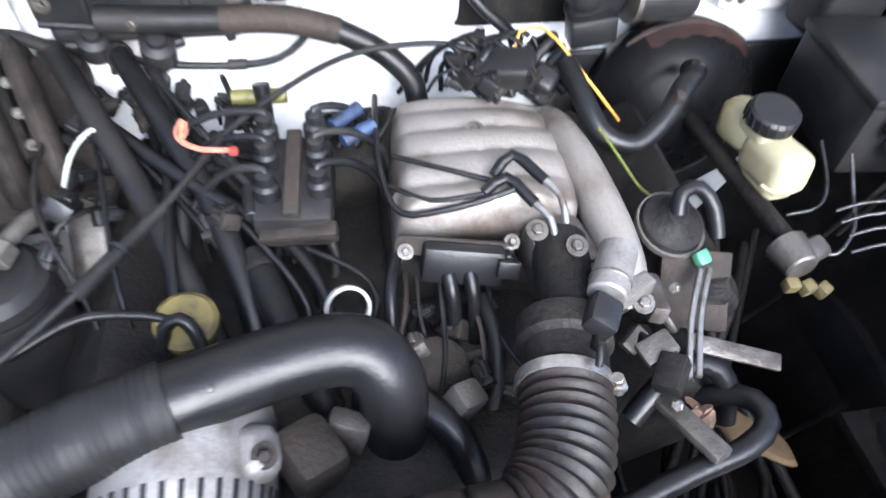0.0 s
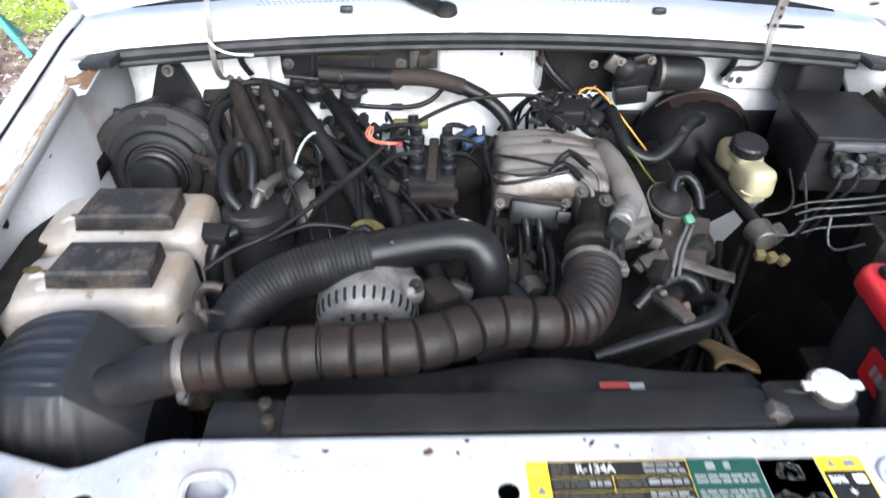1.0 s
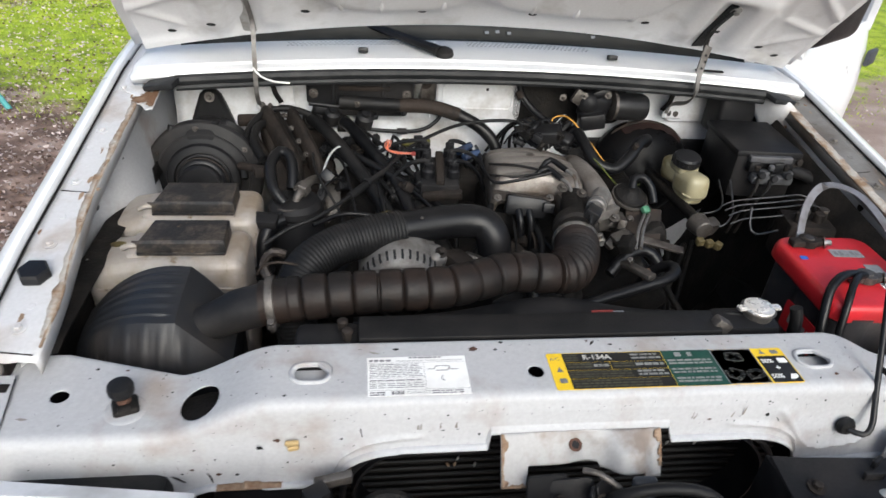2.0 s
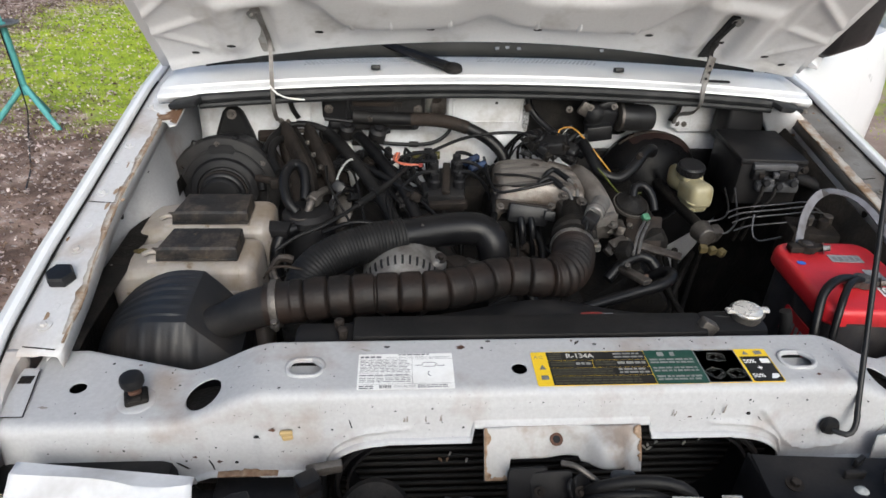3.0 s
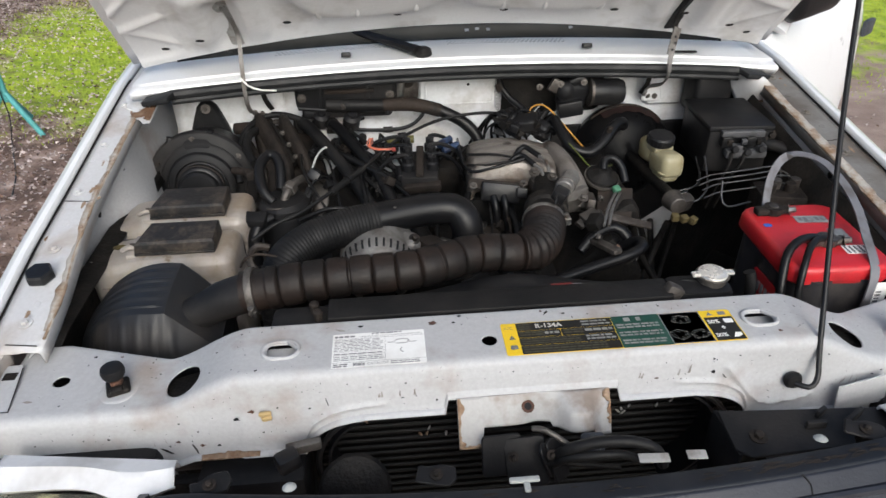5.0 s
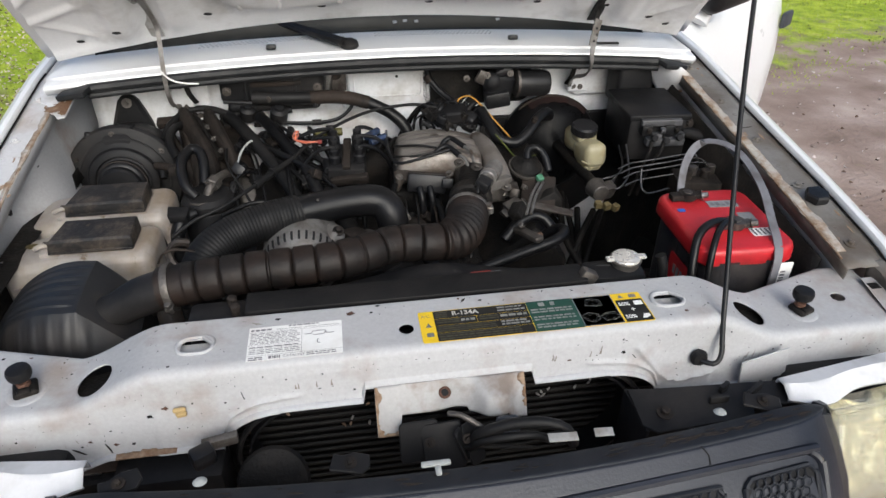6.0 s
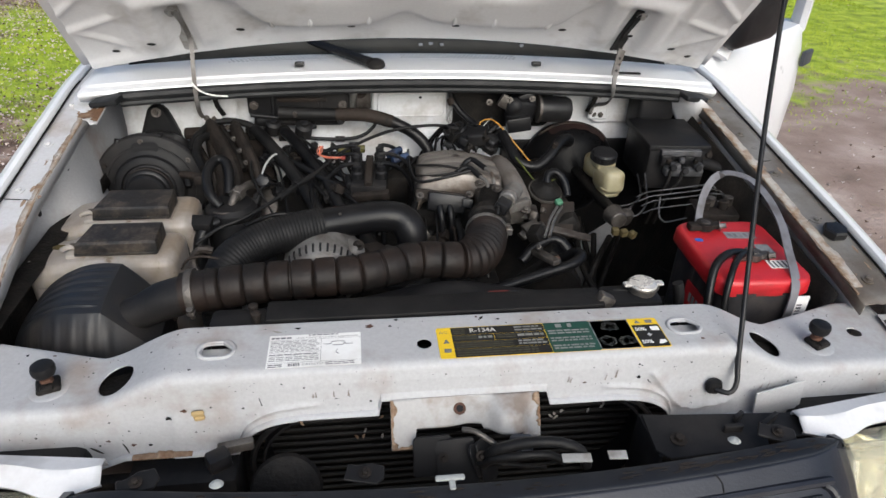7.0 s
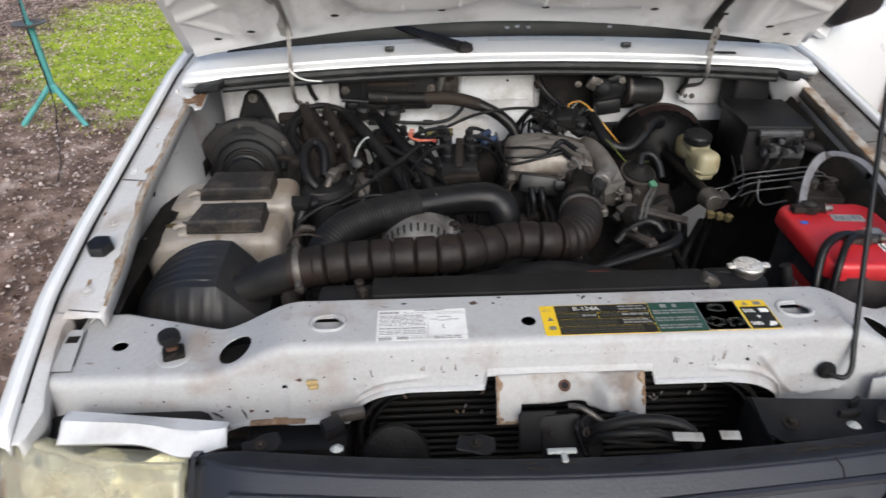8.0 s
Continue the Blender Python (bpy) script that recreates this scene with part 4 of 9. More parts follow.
part("access_cover", bm, WHITE_BAY, firewall, "raised white cover with rounded corners")
bm = B()
tube(bm, [(-0.088, 0.9425, 1.020), (-0.088, 0.9425, 0.972), (-0.08, 0.9425, 0.965), (0.085, 0.9425, 0.965), (0.092, 0.9425, 0.972), (0.092, 0.9425, 1.02), (0.085, 0.9425, 1.028), (-0.08, 0.9425, 1.028), (-0.088, 0.9425, 1.020)], 0.0028, 6, smooth=False)
tube(bm, [(-0.112, 0.9530, 0.918), (-0.118, 0.9530, 0.93), (-0.118, 0.9530, 1.04), (-0.108, 0.9530, 1.052), (0.124, 0.9530, 1.052), (0.134, 0.9530, 1.04), (0.134, 0.9530, 0.93)], 0.0045, 6, smooth=False)
part("pressed_line", bm, WHITE_BAY, firewall)
bm = B()
lathe(bm, [(0.001, 0), (0.004, 0.0005), (0.001, 0.001)], (0.026, 0.9435, 1.017), (0, -1, 0), 12)
part("cover_hole", bm, GRIME_AND_SHADE, firewall)
for x, w in ((-0.50, 0.09), (0.565, 0.11)):
    bm = B()
    prism(bm, rounded(w, 0.09, 0.015, 3), Matrix.Translation((x, 0.936, 0.99)) @ pose(0, 0, 0, 90, 0, 0), 0.010, 0.004)
    part("pressed_panel", bm, WHITE_BAY, firewall)
bm = B()
prism(bm, rounded(0.30, 0.13, 0.03, 5), Matrix.Translation((0.245, 0.95, 0.995)) @ pose(0, 0, 0, 90, 0, 0), 0.006, 0.002)
part("wiper_motor_plate", bm, GRIME_AND_SHADE, firewall, "black mounting plate of the wiper motor")

bm = prism(B(), rounded(0.50, 0.52, 0.03, 4, 0.50, 0.645), Matrix.Translation((0, 0.915, 0)) @ pose(0, 0, 0, 90, 0, 0), 0.012, 0.004)
part("sound_mat", bm, BLACK_DUSTY, firewall, "black sound-deadening mat on the lower firewall")

# cowl panel with its seal, perforations, nozzles
bm = B()
rings = []
for i in range(41):
    x = -0.79 + 1.58 * i / 40
    k = 1 - (abs(x) / 0.79) ** 2
    yf = 0.80 + 0.085 * k
    lift = -0.012 * (1 - k)
    rings.append([V(x, yf + 0.012, 1.068 + lift), V(x, yf, 1.083 + lift), V(x, yf + 0.004, 1.090 + lift), V(x, yf + 0.03, 1.094 + lift), V(x, yf + 0.034, 1.099 + lift), V(x, yf + 0.17, 1.104 + lift), V(x, yf + 0.20, 1.098 + lift)])
loft(bm, rings, close=False)
cowl = part("cowl_panel", bm, WHITE_GLOSS, truck, "glossy white cowl panel below the windscreen", 30, 0.0015)
for x0, x1 in ((-0.47, -0.10), (-0.02, 0.30)):
    bm = B()
    k = int((x1 - x0) / 0.011)
    for i in range(k):
        for j in range(4):
            x = x0 + (x1 - x0) * (i + 0.5 * (j % 2)) / k
            y = 0.935 + 0.085 * (1 - (x / 0.79) ** 2) - 0.085 + 0.085 + 0.012 * j
            lathe(bm, [(0.0033, 0), (0.003, 0.0009)], (x, y, 1.1025 + 0.0018 * (y - 0.92) / 0.17 - 0.012 * (x / 0.79) ** 2), (0, 0, 1), 5)
    tagged(part("vent_mesh", bm, VENT, cowl, "rows of small vent holes"), kind="stuff")
for x in (-0.288, 0.338):
    bm = box(B(), (x, 0.946, 1.107), (0.024, 0.02, 0.012), 0.003, (-12, 0, 0))
    part("washer_nozzle", bm, BLACK_PLASTIC, cowl, "black washer nozzle")
bm = B()
box(bm, (0.575, 0.89, 1.098), (0.07, 0.012, 0.003), 0.001, (0, 0, -8))
part("cowl_slot", bm, GRIME_AND_SHADE, cowl)
for lo, r in ((0.0, 0.0115), (-0.017, 0.008)):
    pts = []
    for i in range(21):
        x = -0.70 + 1.395 * i / 20
        k = 1 - (abs(x) / 0.79) ** 2
        pts.append(V(x, 0.792 + 0.085 * k, 1.077 + lo - 0.012 * (1 - k)))
    part("hood_seal", tube(B(), pts, r, 8, 0.05), SEAL, truck, "black rubber hood seal along the cowl")
for s in (-1, 1):
    bm = B()
    box(bm, (s * 0.725, 0.80, 1.063), (0.07, 0.05, 0.014), 0.004, (6, s * 10, s * 14))
    part("seal_end", bm, SEAL, truck)

# wiper arm, windscreen and what lies behind it
wiper = thing("windscreen_wiper", (-0.10, 0.95, 1.1), "black windscreen wiper lying on the white cowl", "wiper")
bm = B()
tube(bm, [(-0.29, 1.135, 1.128), (-0.235, 1.075, 1.122), (-0.17, 1.005, 1.118), (-0.105, 0.935, 1.114)], lambda d, w: 0.014 + 0.006 * d / w, 8, 0.02, flat=0.55)
part("arm", bm, BLACK_DUSTY, wiper)
part("pivot_cap", lathe(B(), [(0.02, 0), (0.024, 0.004), (0.022, 0.014), (0.012, 0.020), (0.002, 0.021)], (-0.092, 0.943, 1.100), (0, -0.2, 1), 18), BLACK_DUSTY, wiper)
bm = B()
loft(bm, [[V(-0.72 + 1.44 * i / 20, 1.075 - 0.10 * (abs(i - 10) / 10) ** 2 + q * 0.75, 1.088 + q * 0.62) for i in range(21)] for q in (0, 0.3, 0.62)], close=False)
part("windscreen", bm, GLASS, truck, "dark windscreen", 60, 0.004)
bm = B()
loft(bm, [[V(-0.74, y, z), V(0.74, y, z)] for y, z in ((1.60, 1.46), (1.75, 1.60), (2.9, 1.62), (3.0, 1.1), (3.0, 0.5))], close=False)
part("cab_roof", bm, WHITE_GLOSS, truck, "white cab roof", 40, 0.003)
for s in (-1, 1):
    bm = B()
    loft(bm, [[V(s * 0.80, y, 1.09), V(s * 0.86, y, 0.9), V(s * 0.87, y, 0.45)] for y in (1.9, 2.4, 3.0)], close=False)
    part("cab_side", bm, WHITE_GLOSS, truck, "", 40, 0.003)
    bm = tube(B(), [(s * 0.76, 1.03, 1.09), (s * 0.73, 1.32, 1.29), (s * 0.70, 1.62, 1.50), (s * 0.69, 1.76, 1.60)], 0.03, 8, 0.1)
    part("windscreen_pillar", bm, WHITE_GLOSS, truck)
bm = box(B(), (0, 1.5, 0.95), (1.36, 0.55, 0.10), 0.03)
part("dashboard", bm, DASH, truck, "dark dashboard")
# small pale boxes painted in for the bright reflections on the windscreen
for x, y in ((0.04, 1.12), (0.07, 1.13), (0.10, 1.12), (0.33, 1.11), (0.41, 1.12)):
    part("glass_mark", box(B(), (x, y - 0.02, 1.118), (0.012, 0.003, 0.008), 0.001, (-40, 0, 10)), LABEL_GREY, truck)

# hood, standing open
ALPHA = radians(45)
FWD, NRM = V(0, -math.cos(ALPHA), math.sin(ALPHA)), V(0, math.sin(ALPHA), math.cos(ALPHA))


def hood_at(x, s, out=0.0):
    """A spot on the open hood: x across, s forward from the rear edge, out towards the hood's outer side."""
    k = 1 - min(1.0, abs(x) / 0.8) ** 2
    side = 0.805 - 0.05 * s
    return V(x * side / 0.805, 0.90 + 0.085 * k * (1 - 0.7 * s), 1.10 + 0.062 * k) + FWD * s + NRM * out


LEN = 1.02
bm = B()
loft(bm, [[hood_at(-0.805 + 1.61 * i / 24, s, 0.022) for i in range(25)] for s in np.linspace(-0.005, LEN, 18)], close=False)
hood = part("hood", bm, WHITE_GLOSS, truck, "white hood propped open, its ribbed inner side showing", 40, 0.0015)


def inner_out(x, s):
    """Depth of the hood's inner pressing below its skin."""
    a = abs(x)

    def step(v, w):
        return 1 / (1 + ex(-v / w))
    low = 0.102 + 0.125 * step(a - 0.385, 0.018) + 0.045 * ex(-((x + 0.02) / 0.050) ** 2) - 0.010 * ex(-((a - 0.20) / 0.10) ** 4)
    well = step(s - 0.245 - 0.05 * step(a - 0.30, 0.03) - 0.06 * ex(-((x + 0.02) / 0.06) ** 2), 0.009)
    up = (-0.030 * step(s - low, 0.010) + 0.050 * well) * (1 - step(a - 0.44, 0.02))
    # a rounded pad with a pocket for each hinge, and outer ribs
    pad = step(0.085 - abs(a - 0.552), 0.005) * step(0.250 - s, 0.007) * step(s - 0.045, 0.012)
    pocket = step(0.034 - abs(a - 0.552), 0.004) * step(0.215 - s, 0.006) * step(s - 0.035, 0.010)
    up += -0.014 * pad + 0.020 * pocket
    corner = 0.0
    if a > 0.64:
        r1 = ex(-((s - 0.045 - (a - 0.65) * 0.95) / 0.011) ** 2)
        r2 = ex(-((s - 0.195 + (a - 0.64) * 0.25) / 0.012) ** 2)
        r3 = ex(-((a - 0.665 - 0.02 * s) / 0.012) ** 2)
        r4 = ex(-((s - 0.34 + (a - 0.65) * 0.9) / 0.012) ** 2)
        corner = 0.007 * (1 - max(r1, r2, r3, r4)) * min(1.0, (a - 0.64) / 0.03) * step(s - 0.03, 0.006)
    return up + corner


bm = B()
nx, ns = 241, 150
grid = []
for j in range(ns):
    s = 0.004 + (LEN - 0.02) * (j / (ns - 1)) ** 1.5
    row = []
    for i in range(nx):
        x = -0.785 + 1.57 * i / (nx - 1)
        edge = min(1.0, min(0.785 - abs(x), s - 0.0) / 0.012)
        row.append(hood_at(x, s, (0.018 if edge < 0.1 else 0.0) + inner_out(x, s)))
    grid.append(row)
loft(bm, grid, close=False)
part("hood_inner_panel", bm, WHITE_HOOD, hood, "pressed white inner panel with ribs and small holes", 60)
# dark ovals laid on the panel, with the holes' shade in their colour
for i, x in enumerate((-0.712, -0.622, -0.42, -0.153, 0.112, 0.386, 0.564, 0.68, 0.735)):
    s = (0.055, 0.09, 0.085, 0.075, 0.075, 0.085, 0.087, 0.067, 0.042)[i]
    bm = B()
    q = hood_at(x, s, inner_out(x, s) - 0.0012)
    m = Matrix.Translation(q) @ V(0, 0, 1).rotation_difference(-NRM).to_matrix().to_4x4()
    prism(bm, oval(0, 0, 0.0105, 0.0055, 12), m, 0.0006)
    part("panel_hole", bm, GRIME_AND_SHADE, hood)
for x, lean in ((-0.335, -0.010), (-0.25, 0.0), (-0.11, 0.0), (0.10, 0.0), (0.2, 0.0), (0.33, 0.012)):
    pts = [hood_at(x + lean * k / 5, 0.10 + 0.011 * k, inner_out(x + lean * k / 5, 0.10 + 0.011 * k) + 0.002) for k in range(6)]
    part("pressed_dart", tube(B(), pts, lambda d, w: 0.001 + 0.006 * math.sin(math.pi * min(1.0, max(0.0, d / w))), 8, 0.01), WHITE_HOOD, hood, "", 60)

# dark brown tubes drawn as the shade along the edges of the two oval openings
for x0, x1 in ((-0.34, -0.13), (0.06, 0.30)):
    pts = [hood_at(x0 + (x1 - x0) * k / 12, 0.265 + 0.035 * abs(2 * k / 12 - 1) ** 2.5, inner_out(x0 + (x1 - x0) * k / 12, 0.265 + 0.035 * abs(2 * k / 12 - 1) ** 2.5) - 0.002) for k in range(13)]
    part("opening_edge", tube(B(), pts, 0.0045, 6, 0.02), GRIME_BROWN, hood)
line_part("loose_string", [(-0.531, 0.812, 1.10), (-0.515, 0.806, 1.083), (-0.49, 0.812, 1.070), (-0.455, 0.825, 1.062)], 0.0022, LABEL_WHITE, hood, "pale string on the hinge")

# hinges: a strap in the hood's pocket, a bare arm, and a plate on the firewall
for s in (-1, 1):
    bm = ribbon(B(), [hood_at(s * 0.556, 0.20, 0.006), hood_at(s * 0.552, 0.11, 0.008), hood_at(s * 0.548, 0.02, 0.002)], (1, 0, 0), 0.030, 0.004)
    hinge = part("hood_hinge", bm, GALVANISED if s < 0 else GRIME_AND_SHADE, hood, "steel hood hinge strap")
    if s < 0:
        arm = [hood_at(-0.545, 0.195, -0.006), hood_at(-0.536, 0.09, -0.014), (-0.530, 0.842, 1.122), (-0.529, 0.826, 1.085), (-0.530, 0.826, 1.045), (-0.531, 0.846, 1.012), (-0.532, 0.878, 0.990)]
        part("hinge_arm", ribbon(B(), arm, (1, 0.2, 0), 0.010, 0.0035), ALU_LIGHT, hinge, "bare steel hinge arm")
    else:
        arm = [hood_at(0.552, 0.195, -0.006), hood_at(0.540, 0.10, -0.012), (0.522, 0.838, 1.150)]
        part("hinge_arm", ribbon(B(), arm, (1, 0.2, 0), 0.012, 0.0035), GRIME_AND_SHADE, hinge, "dark steel hinge arm")
        plate = ribbon(B(), [(0.530, 0.842, 1.172), (0.519, 0.830, 1.140), (0.512, 0.820, 1.112)], (1, 0.2, 0), 0.019, 0.0035)
        ribbon(plate, [(0.515, 0.822, 1.116), (0.511, 0.812, 1.092), (0.513, 0.812, 1.066), (0.514, 0.832, 1.040), (0.509, 0.856, 1.024), (0.500, 0.876, 1.016), (0.493, 0.886, 1.005), (0.488, 0.888, 0.985)], (0.7, 0.3, 0.6), 0.011, 0.004, 0.006)
        part("hinge_arm", plate, ALU_LIGHT, hinge, "bare steel hinge link with three holes")
        for u in range(3):
            q_ = V(0.523 - 0.004 * u, 0.8335 - 0.0055 * u, 1.152 - 0.014 * u)
            part("link_hole", lathe(B(), [(0.0032, 0), (0.0030, 0.0006)], q_ + V(0.004 * (u % 2), -0.0026, 0.0010), (0, -0.92, 0.38), 10), DASH, hinge)
    bolt("hinge_bolt", hood_at(s * 0.556, 0.19, -0.004), -NRM, 0.007, STEEL, hinge, 0.009)
    bm = prism(B(), [(-0.028, -0.045), (0.030, -0.050), (0.018, 0.045), (-0.020, 0.045)], Matrix.Translation((s * 0.520, 0.921, 1.008)) @ pose(0, 0, 0, 90, 0, s * 8), 0.008, 0.003)
    pl = part("hinge_plate", bm, WHITE_BAY, hinge)
    for u, v in ((-0.012, -0.032), (0.008, -0.034), (0.0, 0.022)):
        bolt("plate_bolt", V(s * 0.520 + u, 0.9125, 1.008 + v), (0, -1, 0.1), 0.004, ALU_DIRTY, pl)
    part("hinge_spring", ribbon(B(), [(s * 0.505, 0.905, 1.04), (s * 0.498, 0.900, 1.012), (s * 0.486, 0.908, 0.985)], (1, 0, 0), 0.012, 0.004), GRIME_AND_SHADE, hinge)

# prop rod
rod = thing("hood_prop_rod", (0.403, -0.068, 0.88), "thin black steel rod propping up the hood", "prop rod")
line_part("rod", [(0.398, -0.078, 0.884), (0.412, -0.090, 0.886), (0.424, -0.086, 0.893), (0.430, -0.074, 0.91), (0.434, -0.055, 0.94), (0.51, 0.147, 1.195), (0.575, 0.30, 1.40), (0.632, 0.432, 1.588)], 0.0042, BLACK_PLASTIC, rod, seg=10, step=0.02)
part("grommet", lathe(B(), [(0.005, 0), (0.013, 0.001), (0.0145, 0.006), (0.011, 0.012), (0.005, 0.013)], (0.398, -0.066, 0.884), (0, -1, 0.15), 16), HOSE_DUSTY, rod, "dusty rubber grommet")

# open door with mirror and handle
D0, D1 = V(0.88, 1.12, 0), V(1.66, 1.72, 0)
dv = (D1 - D0).normalized()
dn = V(dv.y, -dv.x, 0)
bm = B()
rings = []
for i in range(15):
    k = i / 14
    w = (D1 - D0).length
    r = 0.02 if k > 0.98 else 0.0
    c = D0 + dv * (w * k) - dn * (0.05 * max(0, (k - 0.9) / 0.1) ** 2)
    rings.append([c + dn * o + V(0, 0, z) for z, o in ((0.42, -0.02), (0.45, 0.01), (0.6, 0.03), (0.8, 0.035), (0.95, 0.02), (1.03, 0.0), (1.05, -0.02))] + [c - dn * 0.10 + V(0, 0, z) for z in (1.05, 0.42)])
loft(bm, rings)
door = part("door", bm, WHITE_GLOSS, truck, "white driver's door standing open", 35)
bm = tube(B(), [D1 - dv * 0.03 - dn * 0.04 + V(0, 0, 1.03), D1 - dv * 0.06 - dn * 0.03 + V(0, 0, 1.15), D1 - dv * 0.14 + V(0, 0, 1.46), D1 - dv * 0.5 + V(0, 0, 1.5), D0 + dv * 0.15 + V(0, 0, 1.06)], 0.045, 8, 0.05, flat=0.5)
part("window_frame", bm, WHITE_GLOSS, door, "white door window frame")
hc = D0 + dv * 0.93 + dn * 0.035 + V(0, 0, 0.93)
bm = box(B(), hc, (0.085, 0.02, 0.06), 0.008, (0, 0, math.degrees(math.atan2(dv.y, dv.x))))
part("door_handle", bm, GRILLE, door, "grey plastic door handle")
mc = V(1.085, 1.205, 1.190)
bm = box(B(), mc, (0.215, 0.10, 0.185), 0.040, (8, -6, 24), 4)
for v in bm.verts:
    v.co.z -= 0.10 * max(0.0, mc.x - v.co.x - 0.02)
mirror = part("mirror", bm, BLACK_PLASTIC, door, "black plastic door mirror")
bm = tube(B(), [D0 + dv * 0.20 + V(0, 0, 1.05), D0 + dv * 0.19 + V(0.0, -0.04, 1.12), mc - V(0.03, -0.02, 0.02)], 0.022, 10, 0.02, flat=0.7)
part("mirror_foot", bm, BLACK_PLASTIC, mirror)

# header panel with the grille, at the very front
def header_back(x):
    return -0.190 - 0.045 * (1 - (abs(x) / 0.54) ** 2)


def header_at(x, d, out=0.0):
    """A spot on the header's front face: d down the face from its crest, out away from it."""
    e = max(0.0, (abs(x) - 0.44) / 0.08)
    y = np.interp(d, (0, 0.05, 0.10, 0.15, 0.22), (-0.036, -0.078, -0.115, -0.141, -0.154))
    z = np.interp(d, (0, 0.05, 0.10, 0.15, 0.22), (0.006, -0.024, -0.059, -0.102, -0.171))
    return V(x, header_back(x) + float(y) + 0.025 * e ** 2 - 0.65 * out, 0.905 + float(z) - 0.016 * e ** 2 + 0.75 * out)


bm = B()
rings, face = [], []
for i in range(61):
    x = -0.522 + 1.044 * i / 60
    e = max(0.0, (abs(x) - 0.44) / 0.08)
    yb, zc = header_back(x), 0.905 - 0.016 * e ** 2
    rings.append([V(x, yb + 0.012 * e, zc - 0.03), V(x, yb, zc - 0.002), V(x, yb - 0.006, zc + 0.002), V(x, yb - 0.022, zc + 0.004), V(x, yb - 0.030 + 0.02 * e ** 2, zc + 0.0065), header_at(x, 0.0)])
    face.append([header_at(x, d) for d in (0.0, 0.004, 0.02, 0.05, 0.075, 0.10, 0.125, 0.15, 0.22)])
loft(bm, rings, close=False)
header = part("grille_header", bm, HEADER_TOP, truck, "dark plastic top of the grille header", 40, 0.003)
part("header_face", loft(B(), face, close=False), HEADER, header, "chalky blue-grey front face, scratched", 50, 0.003)
rnd = random.Random(31)
bm = B()
for k in range(64):
    x = rnd.uniform(-0.42, 0.47) if k % 3 == 0 else rnd.uniform(0.18, 0.47)
    r = rnd.uniform(0.002, 0.007)
    ol = [(2.2 * r * rnd.uniform(0.4, 1.2) * math.cos(a), 0.32 * r * rnd.uniform(0.4, 1.2) * math.sin(a)) for a in np.linspace(0, 5.6, 9)]
    prism(bm, ol, Matrix.Translation((x, header_back(x) - rnd.choice((0.010, 0.0165, 0.019, 0.023)) - rnd.uniform(0, 0.003), 0.9092)) @ pose(0, 0, 0, 8, 0, math.degrees(math.atan(0.309 * x))), 0.0005)
tagged(part("dried_dirt", bm, GRIME_BROWN, header, "broken line of dried brown dirt"), kind="stuff")
for s in (-1, 1):
    bm = loft(B(), [[header_at(s * 0.522, d) + V(s * k * 0.006, 0.004 * k, -0.004 * k) for d in (0.0, 0.05, 0.10, 0.15, 0.22)] + [V(s * (0.522 + 0.006 * k), -0.18, 0.75), V(s * (0.522 + 0.006 * k), -0.18, 0.88)] for k in (0, 1, 2)])
    part("header_end", bm, HEADER, header, "", 40)
    ol = rounded(0.415, 0.15, 0.03, 5, s * 0.262, 0.108)
    bm = tube(B(), [header_at(u, v, 0.001) for u, v in ol + ol[:1]], 0.0065, 8, 0.012, cap=False)
    part("grille_rim", bm, HEADER, header, "worn blue-grey grille rim")
    for x0, x1 in ((0.075, 0.315), (0.345, 0.455)):
        # black sheet just above the face, painted as the opening's shaded depth
        ol = rounded(x1 - x0, 0.118, 0.018, 4, s * (x0 + x1) / 2, 0.109)
        vs = [header_at(u, v, 0.0022) for u, v in ol]
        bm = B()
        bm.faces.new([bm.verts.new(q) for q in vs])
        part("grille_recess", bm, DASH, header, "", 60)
        bm = tube(B(), vs + vs[:1], 0.0035, 6, 0.012, cap=False)
        part("opening_lip", bm, HEADER_TOP, header)
        bm = B()
        nx_ = int((x1 - x0 - 0.012) / 0.0125)
        for i in range(nx_):
            for j in range(9):
                u, v = s * (x0 + 0.012 + 0.0125 * i + 0.006 * (j % 2)), 0.058 + 0.0118 * j
                ring = [header_at(u + 0.0064 * math.cos(k * math.pi / 3 + 0.52), v + 0.0064 * math.sin(k * math.pi / 3 + 0.52), 0.0032) for k in range(7)]
                tube(bm, ring, 0.0011, 4, smooth=False, cap=False)
        part("honeycomb_mesh", bm, HEADER_TOP, header, "dark honeycomb grille mesh")
line_part("crack", [header_at(0.300, -0.0, 0.001), header_at(0.308, 0.012, 0.0005), header_at(0.306, 0.028, 0.0005), header_at(0.311, 0.034, 0.0005)], 0.0012, DASH, header, "hairline crack", 5)
for x, y, z in ((-0.335, -0.217, 0.914), (0.355, -0.205, 0.909)):
    bm = lathe(B(), [(0.006, 0), (0.009, 0.002), (0.006, 0.005), (0.002, 0.007)], (x, y, z), (0, 0.2, 1), 12)
    part("push_pin", bm, PALE_WIRE, header, "white plastic push pin")
bm = box(B(), (-0.046, -0.234, 0.916), (0.038, 0.008, 0.005), 0.002)
box(bm, (-0.044, -0.243, 0.914), (0.008, 0.015, 0.005), 0.002)
part("tee_clip", bm, PALE_WIRE, header, "white tee-shaped clip")
